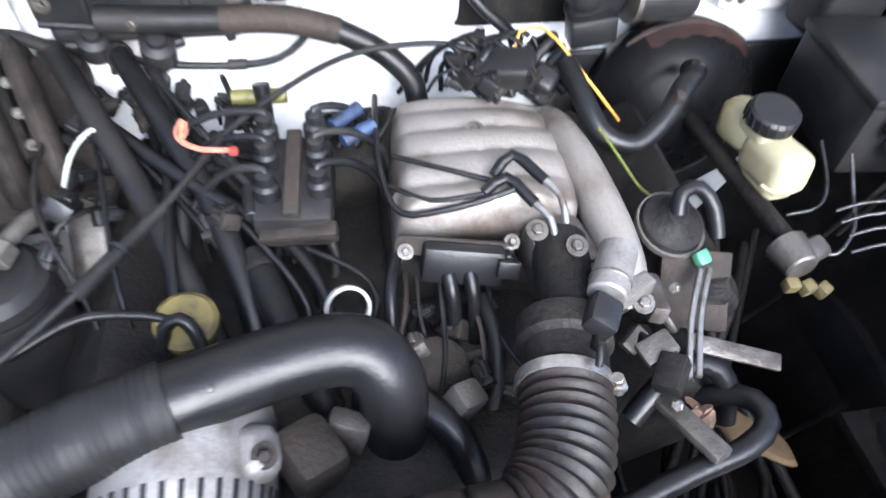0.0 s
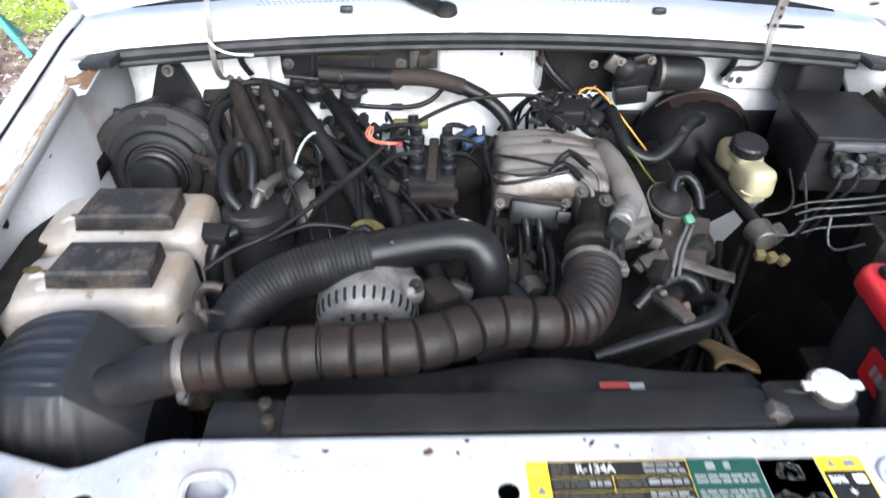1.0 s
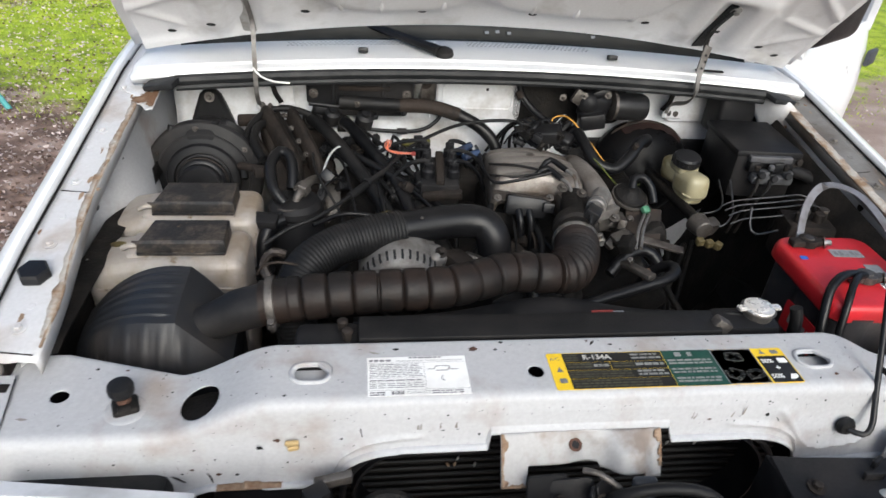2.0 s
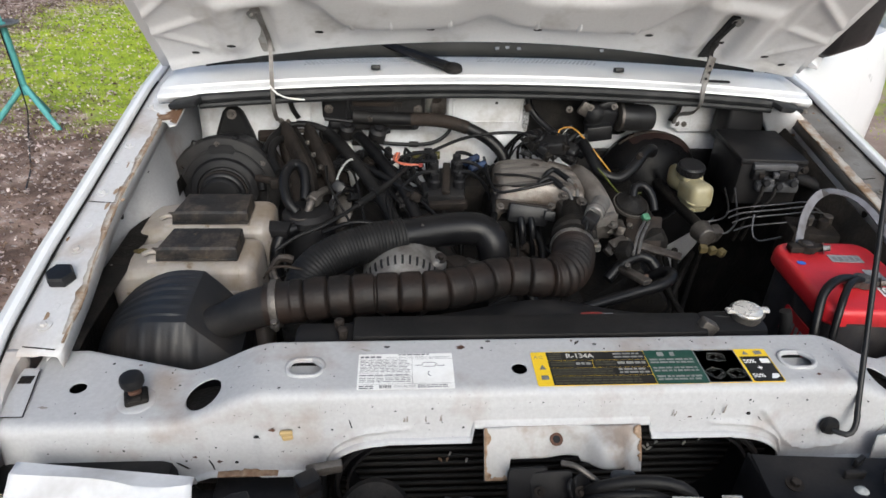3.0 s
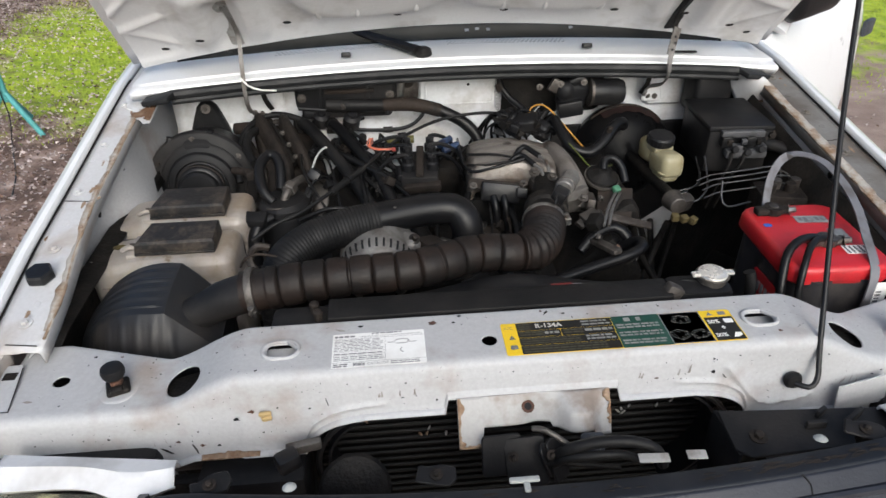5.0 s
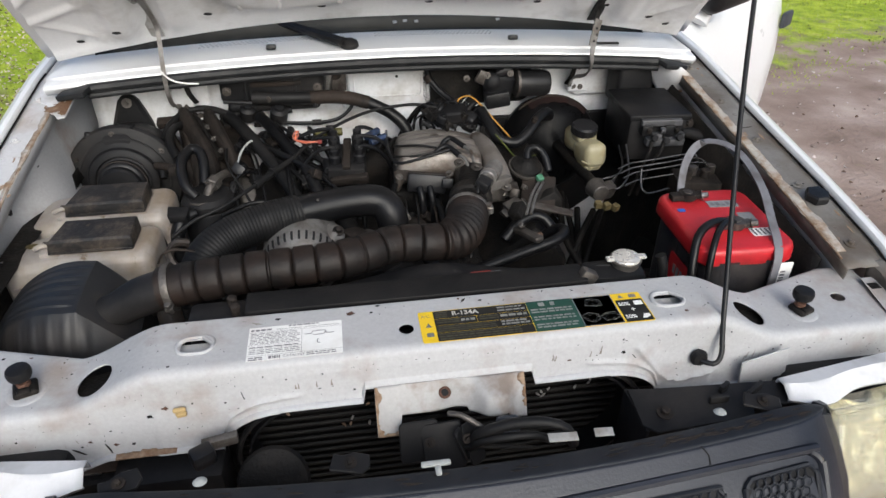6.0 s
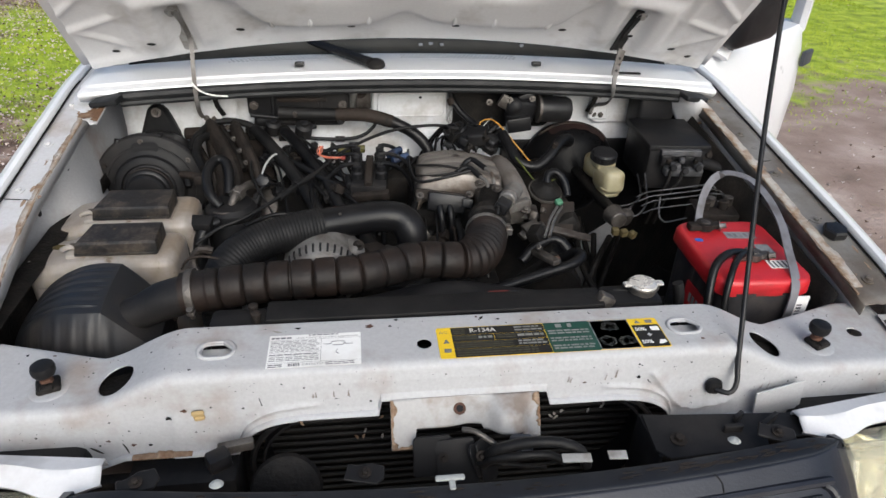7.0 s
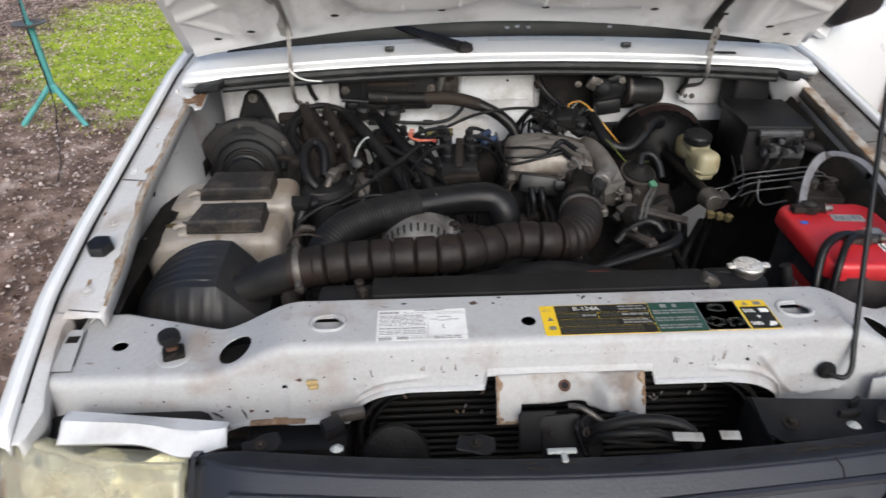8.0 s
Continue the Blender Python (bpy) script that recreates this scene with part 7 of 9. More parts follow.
part("can_band", lathe(B(), [(0.056, 0.036), (0.0575, 0.037), (0.0575, 0.042), (0.056, 0.043)], BC, BX, 32), GRIME_BROWN, can_)
q = V(0, 0, 1).rotation_difference(BX).to_matrix().to_4x4()
side_ = BU.cross(BX).normalized()
bm = prism(B(), rounded(0.060, 0.026, 0.011, 4), Matrix.Translation(BC + BU * 0.100 + BX * 0.0100) @ Matrix(((side_.x, BU.x, BX.x, 0), (side_.y, BU.y, BX.y, 0), (side_.z, BU.z, BX.z, 0), (0, 0, 0, 1))), 0.002, 0.0006)
part("inlet_hole", bm, DASH, bh)
for a in (35, 95, 150, 215, 330):
    at = BC + (side_ * math.cos(radians(a)) + BU * math.sin(radians(a))) * 0.112 + BX * 0.006
    bolt("housing_screw", at, BX, 0.004, (GRIME_BROWN, RUST, ALU_DIRTY)[a % 3], bh)
for a in (20, 75, 120, 165):
    at = BC + (side_ * math.cos(radians(a)) + BU * math.sin(radians(a))) * 0.128
    part("housing_clip", box(B(), at - BX * 0.006, (0.018, 0.014, 0.014), 0.003, (20, 0, a)), BLACK_PLASTIC, bh)
bm = prism(B(), [(-0.062, 0), (-0.030, 0.085), (-0.022, 0.105), (0, 0.115), (0.022, 0.105), (0.030, 0.085), (0.062, 0)], Matrix.Translation((-0.655, 0.938, 0.895)) @ pose(0, 0, 0, 84, 0, 0), 0.03, 0.008)
part("mounting_tongue", bm, BLACK_DUSTY, blow)
bolt("mounting_bolt", V(-0.655, 0.913, 0.992), (0, -0.9, 0.3), 0.0065, ALU_DIRTY, blow, 0.010)
bm = box(B(), (-0.555, 0.915, 0.935), (0.08, 0.03, 0.02), 0.006, (20, 0, 5))
part("rusty_flange", bm, LOOM_BROWN, truck, "rusted sheet edge beside the blower")

can = thing("accumulator", (-0.441, 0.575, 0.70), "black round accumulator canister with an alloy pipe", "canister")
part("canister", lathe(B(), [(0.05, 0.72), (0.058, 0.73), (0.058, 0.868), (0.055, 0.874), (0.058, 0.880), (0.056, 0.892), (0.046, 0.902), (0.004, 0.904)], (-0.432, 0.572, 0), (0, 0, 1), 30), BLACK_DUSTY, can)
line_part("alloy_pipe", [(-0.43, 0.565, 0.90), (-0.423, 0.575, 0.915), (-0.408, 0.615, 0.918), (-0.392, 0.65, 0.910), (-0.380, 0.68, 0.890)], 0.0095, ALU_DIRTY, can, "dull alloy pipe", 12)
part("pipe_nut", cyl(B(), (-0.422, 0.578, 0.915), (-0.414, 0.60, 0.918), 0.017, seg=6), ALU_DIRTY, can)
line_part("black_loop", [(-0.452, 0.555, 0.902), (-0.474, 0.572, 0.925), (-0.484, 0.62, 0.955), (-0.468, 0.662, 0.968), (-0.447, 0.655, 0.962), (-0.440, 0.63, 0.94), (-0.44, 0.60, 0.91)], 0.0115, HOSE, can, "glossy black hose loop", 12)
line_part("wire_clip", [(-0.465, 0.535, 0.898), (-0.445, 0.525, 0.900), (-0.425, 0.53, 0.900)], 0.0025, ALU_DIRTY, can)
part("switch", box(B(), (-0.505, 0.655, 0.925), (0.04, 0.022, 0.022), 0.005, (0, 0, 20)), GRIME_BROWN, can)
line_part("liquid_line", [(-0.50, 0.655, 0.925), (-0.53, 0.67, 0.925), (-0.56, 0.70, 0.915)], 0.009, LOOM_BROWN, can)

ps = thing("vertical_hose", (-0.485, 0.47, 0.66), "black vertical hose with a square connector and clamps", "hose")
line_part("hose", [(-0.452, 0.515, 0.885), (-0.475, 0.50, 0.880), (-0.487, 0.482, 0.86), (-0.490, 0.465, 0.81), (-0.485, 0.45, 0.74), (-0.48, 0.44, 0.66)], 0.015, HOSE, ps, "", 12)
part("connector", box(B(), (-0.487, 0.500, 0.892), (0.055, 0.035, 0.022), 0.005, (10, 0, -8)), BLACK_DUSTY, ps)
for z in (0.80, 0.785, 0.755):
    part("clamp_ring", lathe(B(), [(0.015, -0.004), (0.0195, -0.004), (0.0195, 0.004), (0.015, 0.004)], (-0.4885, 0.462 - (0.8 - z) * 0.2, z), (0, 0.15, 1), 16), BLACK_PLASTIC, ps)
line_part("drop_hose", [(-0.505, 0.495, 0.89), (-0.52, 0.48, 0.87), (-0.518, 0.46, 0.80), (-0.51, 0.45, 0.70)], 0.010, BLACK_DUSTY, ps)

# hoses and cables that run along the engine
hoses = (("heater_hose", [(-0.425, 0.915, 0.942), (-0.40, 0.87, 0.952), (-0.352, 0.78, 0.940), (-0.298, 0.68, 0.915), (-0.25, 0.58, 0.885), (-0.215, 0.50, 0.84), (-0.20, 0.43, 0.76)], 0.0150, HOSE_DUSTY, "dusty black heater hose beside the engine"),
         ("heater_hose", [(-0.345, 0.91, 0.942), (-0.318, 0.855, 0.945), (-0.262, 0.745, 0.925), (-0.218, 0.66, 0.90), (-0.190, 0.58, 0.87), (-0.17, 0.50, 0.82), (-0.155, 0.43, 0.75)], 0.0145, HOSE, "smooth black heater hose beside the engine"),
         ("coolant_hose", [(-0.175, 0.60, 0.865), (-0.150, 0.53, 0.855), (-0.120, 0.46, 0.83), (-0.095, 0.41, 0.80), (-0.07, 0.36, 0.76)], 0.019, HOSE_DUSTY, "ribbed black coolant hose between coil pack and pump"),
         ("coolant_hose", [(-0.04, 0.44, 0.885), (-0.02, 0.40, 0.87), (0.012, 0.365, 0.86), (0.03, 0.33, 0.83), (0.04, 0.30, 0.78)], 0.016, HOSE, "short black coolant hose under the large hose"),
         ("heater_hose", [(-0.50, 0.89, 0.94), (-0.535, 0.84, 0.95), (-0.535, 0.76, 0.945), (-0.51, 0.70, 0.93)], 0.010, HOSE_DUSTY, "thin dusty hose curling round the valve cover"))
for nm, pts, r, m_, lab in hoses:
    h = thing(nm, pts[-1], lab, "hose", "hoses along the engine")
    line_part("hose", pts, r, m_, h, seg=12)
    p0, p1 = V(*pts[0]), V(*pts[1])
    if r > 0.012:
        hose_clamp((p0 * 0.7 + p1 * 0.3), p1 - p0, r, h, 0.009, GRIME_AND_SHADE)
for x, y, z, r in ((-0.365, 0.905, 0.955, 0.02), (-0.285, 0.885, 0.955, 0.022), (-0.40, 0.93, 0.945, 0.018)):
    v = thing("heater_valve", (x, y, z - 0.02), "black plastic heater valve on the firewall", "valve", "heater valves")
    part("body", lathe(B(), [(r * 0.7, -0.025), (r, -0.02), (r, 0.012), (r * 0.6, 0.018), (r * 0.5, 0.025), (0.002, 0.026)], (x, y, z), (0.2, -0.5, 1), 16), BLACK_DUSTY, v)
    part("spout", cyl(B(), (x, y, z), (x + 0.03, y + 0.015, z + 0.002), 0.008), BLACK_PLASTIC, v)

harness = thing("engine_harness", (-0.25, 0.7, 0.82), "tangle of dusty black wires and hoses on the engine", "wiring harness")
rnd = random.Random(17)
for k in range(15):
    a = V(rnd.uniform(-0.42, -0.18), rnd.uniform(0.78, 0.90), rnd.uniform(0.88, 0.935))
    b_ = V(rnd.uniform(-0.34, -0.04), rnd.uniform(0.52, 0.68), rnd.uniform(0.82, 0.90))
    mid = (a + b_) / 2 + V(rnd.uniform(-0.05, 0.05), rnd.uniform(-0.03, 0.03), rnd.uniform(0.0, 0.04))
    line_part("harness_run", [a + V(0, 0.03, -0.05), a, mid, b_, b_ + V(rnd.uniform(-0.03, 0.03), -0.06, -0.08)], rnd.choice((0.003, 0.004, 0.006, 0.009)), rnd.choice((HOSE, HOSE_DUSTY, BLACK_DUSTY)), harness, seg=7, step=0.02)
for k in range(34):
    c = V(rnd.uniform(-0.40, -0.17), rnd.uniform(0.60, 0.86), rnd.uniform(0.87, 0.925))
    plug(c, (rnd.uniform(-40, 40), rnd.uniform(-40, 40), rnd.uniform(-60, 60)), rnd.uniform(0.020, 0.036), rnd.choice((BLACK_PLASTIC, BLACK_DUSTY, GRIME_BROWN)), harness, "harness_plug", (None, None, HOSE)[k % 3])
low = thing("lower_harness", (0.38, 0.5, 0.62), "dark hoses and wires deep beside the engine", "wiring harness")
for k in range(12):
    a = V(rnd.uniform(0.27, 0.55), rnd.uniform(0.62, 0.80), rnd.uniform(0.66, 0.76))
    b_ = V(rnd.uniform(0.25, 0.50), rnd.uniform(0.26, 0.42), rnd.uniform(0.54, 0.66))
    mid = (a + b_) / 2 + V(rnd.uniform(-0.06, 0.06), 0, rnd.uniform(-0.02, 0.06))
    line_part("harness_run", [a, mid, b_, b_ + V(0, -0.08, -0.06)], rnd.choice((0.004, 0.006, 0.008, 0.010)), GRIME_AND_SHADE, low, seg=8, step=0.03)

cab = thing("throttle_cable", (-0.28, 0.53, 0.93), "black sheathed throttle cable slung across the engine", "cable")
line_part("sheath", [(-0.475, 0.40, 0.90), (-0.43, 0.415, 0.925), (-0.375, 0.440, 0.938), (-0.30, 0.52, 0.952), (-0.245, 0.605, 0.955), (-0.185, 0.71, 0.960), (-0.10, 0.785, 0.972), (-0.03, 0.825, 0.975), (0.06, 0.825, 0.982), (0.12, 0.815, 0.972)], 0.0042, HOSE_DUSTY, cab)
part("ferrule", cyl(B(), (-0.318, 0.499, 0.948), (-0.250, 0.597, 0.954), 0.0085, 0.006), HOSE_DUSTY, cab)
part("cable_clip", lathe(B(), [(0.009, -0.002), (0.011, -0.002), (0.011, 0.002), (0.009, 0.002)], (-0.285, 0.547, 0.952), (0.55, 0.8, 0.05), 12), BLACK_PLASTIC, cab)
line_part("second_sheath", [(-0.39, 0.47, 0.90), (-0.33, 0.505, 0.905), (-0.27, 0.505, 0.90), (-0.25, 0.50, 0.895)], 0.005, HOSE, cab)

w = thing("pale_wire", (-0.37, 0.70, 0.86), "pale grey wire arching beside the valve cover", "wire")
line_part("strand", [(-0.330, 0.745, 0.930), (-0.345, 0.742, 0.945), (-0.368, 0.715, 0.930), (-0.385, 0.68, 0.885), (-0.386, 0.665, 0.845)], 0.0027, PALE_WIRE, w)
pan = thing("splash_plate", (-0.345, 0.64, 0.75), "thin curved grey metal plate beside the hoses", "metal plate")
bm = loft(B(), [[V(-0.352 + o, 0.705, 0.885), V(-0.362 + o, 0.67, 0.880), V(-0.358 + o, 0.62, 0.84), V(-0.352 + o, 0.60, 0.76)] for o in (-0.02, -0.005, 0.012, 0.02)], close=False)
part("plate", bm, ALU_DIRTY, pan, "", 60, 0.002)
w = thing("cut_wire", (-0.215, 0.675, 0.955), "coral orange wire ends, cut and twisted", "wire")
for k in range(3):
    o = 0.006 * k
    line_part("strand", [(-0.236 + o * 0.6, 0.708 - o, 0.978 + o * 0.4), (-0.243 + o, 0.695, 0.970), (-0.236, 0.683 + o * 0.5, 0.964), (-0.215, 0.672, 0.962 + o * 0.3), (-0.183, 0.663 + o * 0.3, 0.966)], 0.0018, (CORAL, ORANGE, CORAL)[k], w)
part("tip", box(B(), (-0.181, 0.663, 0.966), (0.010, 0.009, 0.008), 0.002), REDINK, w)
gb = thing("vent_tee", (-0.162, 0.814, 0.89), "olive plastic vent tee on the firewall", "vacuum tee")
part("bar", cyl(B(), (-0.197, 0.815, 0.925), (-0.128, 0.813, 0.925), 0.010), OLIVE, gb)
part("stem", cyl(B(), (-0.158, 0.812, 0.945), (-0.155, 0.79, 0.88), 0.011, 0.008), BLACK_PLASTIC, gb)

# things on the firewall
hv = thing("evaporator_case", (-0.295, 0.93, 0.98), "black evaporator case with a foil-lined front on the firewall", "evaporator case")
part("case", box(B(), (-0.295, 0.928, 1.018), (0.262, 0.05, 0.082), 0.014, None, 3), BLACK_DUSTY, hv)
part("foil_strip", box(B(), (-0.285, 0.900, 1.027), (0.125, 0.006, 0.012), 0.002), LOOM_BROWN, hv, "creased brown-silver strip")
for x in (-0.36, -0.24):
    part("case_rib", box(B(), (x, 0.903, 1.008), (0.010, 0.010, 0.066), 0.003), BLACK_DUSTY, hv)
part("case_foot", box(B(), (-0.295, 0.925, 0.968), (0.235, 0.045, 0.030), 0.012, None, 3), BLACK_DUSTY, hv)
for x in (-0.408, -0.182):
    bolt("case_bolt", V(x, 0.903, 1.012), (0, -1, 0.1), 0.006, ALU_DIRTY, hv, 0.008)
line_part("drain_edge", [(-0.42, 0.906, 0.985), (-0.30, 0.898, 0.978), (-0.17, 0.906, 0.985)], 0.006, BLACK_PLASTIC, hv)
lm = thing("wiring_loom", (-0.1, 0.885, 0.96), "thick taped wiring loom across the firewall, black and brown", "wiring loom")
line_part("loom_black", [(-0.345, 0.888, 0.998), (-0.30, 0.885, 0.996), (-0.195, 0.884, 0.992)], 0.0165, HOSE_DUSTY, lm, "", 12)
line_part("loom_brown", [(-0.200, 0.884, 0.992), (-0.15, 0.882, 0.993), (-0.105, 0.880, 0.988), (-0.055, 0.876, 0.974)], 0.0175, LOOM_BROWN, lm, "brown taped stretch", 12)
line_part("loom_black", [(-0.06, 0.877, 0.976), (-0.040, 0.872, 0.968), (0.0, 0.862, 0.948), (0.035, 0.848, 0.915), (0.045, 0.835, 0.88)], 0.0155, HOSE, lm, "", 12)
part("loom_clip", cyl(B(), (-0.305, 0.868, 0.998), (-0.302, 0.874, 0.998), 0.008), ALU_DIRTY, lm)
part("loom_stud", cyl(B(), (-0.192, 0.876, 0.985), (-0.190, 0.874, 0.970), 0.006), BLACK_PLASTIC, lm)
cb = thing("vacuum_hose", (-0.2, 0.9, 0.92), "thin black vacuum hose sagging across the firewall", "vacuum hose")
line_part("hose", [(-0.36, 0.90, 0.945), (-0.285, 0.895, 0.926), (-0.19, 0.892, 0.921), (-0.135, 0.893, 0.929), (-0.10, 0.90, 0.955), (-0.092, 0.905, 0.985)], 0.0052, HOSE, cb)
part("sleeve", cyl(B(), (-0.205, 0.892, 0.922), (-0.18, 0.892, 0.922), 0.0075), BLACK_DUSTY, cb)
fb = thing("firewall_bracket", (-0.13, 0.94, 1.0), "grey steel bracket on the firewall", "bracket")
part("plate", box(B(), (-0.128, 0.935, 1.02), (0.04, 0.02, 0.06), 0.004, (0, 0, 8)), ALU_DIRTY, fb)
part("plate", box(B(), (-0.152, 0.93, 1.022), (0.018, 0.03, 0.05), 0.003, (0, 15, -20)), STEEL, fb)
bolt("bracket_bolt", V(-0.135, 0.922, 1.040), (0, -1, 0.2), 0.009, LOOM_BROWN, fb, 0.012)
vc = thing("firewall_cable", (0.14, 0.93, 0.98), "thick black cable dropping down the firewall", "cable")
line_part("cable", [(0.095, 0.948, 1.055), (0.108, 0.938, 1.03), (0.112, 0.928, 1.012), (0.135, 0.91, 0.985), (0.165, 0.885, 0.965), (0.185, 0.86, 0.955)], 0.0085, HOSE, vc, seg=10)
part("cable_boot", cyl(B(), (0.106, 0.935, 1.018), (0.114, 0.926, 1.002), 0.012), LOOM_BROWN, vc)

wm = thing("wiper_motor", (0.33, 0.90, 0.95), "black wiper motor with a grey gearbox on the firewall", "wiper motor")
part("motor_can", lathe(B(), [(0.030, 0.0), (0.0345, 0.004), (0.0345, 0.075), (0.029, 0.088), (0.012, 0.095), (0.003, 0.0955)], (0.338, 0.882, 1.004), (1, 0.02, -0.04), 28), BLACK_PLASTIC, wm, "round black motor can")
part("can_rim", lathe(B(), [(0.034, 0), (0.037, 0.001), (0.037, 0.008), (0.034, 0.009)], (0.334, 0.882, 1.004), (1, 0.02, -0.04), 28), ALU_DIRTY, wm)
part("gearbox", box(B(), (0.292, 0.885, 1.0), (0.075, 0.045, 0.070), 0.014, (0, 15, 10), 3), BLACK_PLASTIC, wm)
part("gear_cover", lathe(B(), [(0.020, 0), (0.024, 0.004), (0.018, 0.012), (0.008, 0.016)], (0.268, 0.868, 1.015), (-0.3, -1, 0.2), 20), BLACK_DUSTY, wm, "black gear cover")
part("mount_ear", box(B(), (0.243, 0.872, 1.028), (0.032, 0.016, 0.036), 0.006, (0, 30, 0)), ALU_DIRTY, wm)
part("mount_ear", box(B(), (0.300, 0.872, 1.040), (0.045, 0.020, 0.022), 0.006, (0, -20, 0)), BLACK_PLASTIC, wm)
part("plug", box(B(), (0.282, 0.860, 0.972), (0.065, 0.036, 0.040), 0.005, (0, -8, 0)), BLACK_PLASTIC, wm)
for x, z in ((0.255, 1.035), (0.20, 1.03), (0.315, 1.038)):
    bolt("motor_bolt", V(x, 0.862, z), (0, -1, 0.2), 0.0045, ALU_DIRTY, wm)

rl = thing("connector_cluster", (0.155, 0.76, 0.96), "cluster of black plugs and relays over the intake", "connectors")
rnd = random.Random(11)
for k in range(20):
    c = V(0.085 + 0.125 * rnd.random(), 0.752 + 0.090 * rnd.random(), 0.935 + 0.042 * rnd.random())
    plug(c, (rnd.uniform(-25, 25), rnd.uniform(-30, 30), rnd.uniform(-120, 120)), rnd.uniform(0.019, 0.029), (BLACK_PLASTIC, BLACK_DUSTY, GRIME_AND_SHADE)[k % 3], rl, "plug", HOSE if k % 4 == 0 else None)
for k in range(9):
    a = V(0.09 + 0.014 * k, 0.755 + 0.075 * rnd.random(), 0.958)
    line_part("lead", [a + V(0.02, -0.03, -0.012), a, a + V(rnd.uniform(-0.02, 0.03), 0.02, rnd.uniform(0.012, 0.028)), a + V(rnd.uniform(-0.03, 0.04), 0.05, 0.0), a + V(rnd.uniform(-0.05, 0.05), 0.09, -0.05)], rnd.choice((0.0032, 0.0045, 0.007)), rnd.choice((HOSE, HOSE_DUSTY)), rl, seg=8)
part("relay", box(B(), (0.150, 0.785, 0.966), (0.070, 0.050, 0.034), 0.008, (10, -10, -18), 3), BLACK_DUSTY, rl)
part("relay", box(B(), (0.192, 0.770, 0.950), (0.036, 0.034, 0.050), 0.008, (20, 15, -40), 3), BLACK_PLASTIC, rl)
for k in range(6):
    a = V(0.10 + 0.02 * k, 0.80 + 0.01 * (k % 3), 0.965)
    line_part("lead", [a, a + V(-0.02, 0.02, 0.018), a + V(-0.05 - 0.01 * k, 0.04, -0.02), a + V(-0.08, 0.06, -0.08)], 0.0038, HOSE, rl)
w = thing("amber_wire", (0.2, 0.76, 0.96), "loose amber wire hanging from the plugs", "wire")
line_part("strand", [(0.165, 0.815, 0.975), (0.175, 0.835, 0.986), (0.195, 0.828, 0.996), (0.212, 0.800, 0.995), (0.250, 0.765, 0.958), (0.300, 0.745, 0.903)], 0.0021, AMBER, w)
w = thing("white_wire", (0.18, 0.78, 1.0), "short white wire beside the plugs", "wire")
line_part("strand", [(0.172, 0.812, 0.975), (0.190, 0.828, 0.988), (0.205, 0.840, 0.994)], 0.0013, PALE_WIRE, w)
w = thing("green_wire", (0.25, 0.62, 0.92), "green and yellow wire running to the valve", "wire")
line_part("strand", [(0.215, 0.755, 0.975), (0.226, 0.705, 0.962), (0.245, 0.645, 0.948), (0.262, 0.585, 0.936), (0.278, 0.566, 0.938), (0.308, 0.566, 0.945)], 0.0018, LIME, w)

# ---- driver's side of the bay ----
BOOSTER_RUST = mat("faded_booster_paint", (0.026, 0.0135, 0.0115), 0.42, 0, (0.012, 0.009, 0.009), 14, 0.55, 0.15, 0.15, 160, spec=0.3)
BOOSTER_BLACK = mat("booster_black_paint", (0.0045, 0.0045, 0.0050), 0.30, 0, (0.0070, 0.0064, 0.0062), 12, 0.5, 0.15, 0.1, 160, spec=0.07)
bo = thing("brake_booster", (0.44, 0.86, 0.80), "round black brake booster with a rusty top edge", "brake booster")
part("shell", lathe(B(), [(0.02, -0.05), (0.10, -0.048), (0.128, -0.03), (0.134, -0.004), (0.134, 0.004), (0.130, 0.012), (0.118, 0.036), (0.085, 0.06), (0.05, 0.068), (0.03, 0.08), (0.003, 0.081)], (0.435, 0.865, 0.835), (0, -1, 0.12), 44), BOOSTER_BLACK, bo, "", 45)
bm = tube(B(), [V(0.435, 0.87, 0.835) + V(0.1335 * math.cos(a), 0, 0.1335 * math.sin(a)) for a in np.linspace(0.7, 2.3, 14)], 0.003, 6, 0.02)
part("rusted_rim", bm, LOOM_BROWN, bo)
rings = []
for i in range(15):
    a, row = 0.75 + 1.35 * i / 14, []
    for r, h in ((0.1348, 0.004), (0.1308, 0.012), (0.1245, 0.025), (0.1215 - 0.002 * (i % 3 == 1), 0.0310 + 0.004 * (i % 3 == 1))):
        ax = V(0, -1, 0.12).normalized()
        row.append(V(0.435, 0.865, 0.835) + ax * h + (V(1, 0, 0) * math.cos(a) + V(0, 0.12, 1).normalized() * math.sin(a)) * (r + 0.0006))
    rings.append(row)
part("rusted_band", loft(B(), rings, close=False), BOOSTER_RUST, bo, "faded red-brown upper shell", 60)
mc_ = thing("master_cylinder", (0.45, 0.62, 0.84), "brake master cylinder with a yellowed reservoir and black cap", "master cylinder")
part("cylinder", cyl(B(), (0.435, 0.79, 0.862), (0.452, 0.53, 0.868), 0.013, seg=20), GRIME_AND_SHADE, mc_)
part("end_valve", cyl(B(), (0.452, 0.545, 0.862), (0.455, 0.505, 0.862), 0.025, 0.020, seg=16), ALU_DIRTY, mc_)
part("end_valve", box(B(), (0.475, 0.530, 0.858), (0.04, 0.03, 0.04), 0.008, (20, 0, 20)), ALU_DIRTY, mc_)
bm = box(B(), (0.468, 0.640, 0.908), (0.056, 0.086, 0.060), 0.018, (-7, 0, 6), 4)
box(bm, (0.467, 0.636, 0.882), (0.044, 0.064, 0.030), 0.012, (-7, 0, 6), 3)
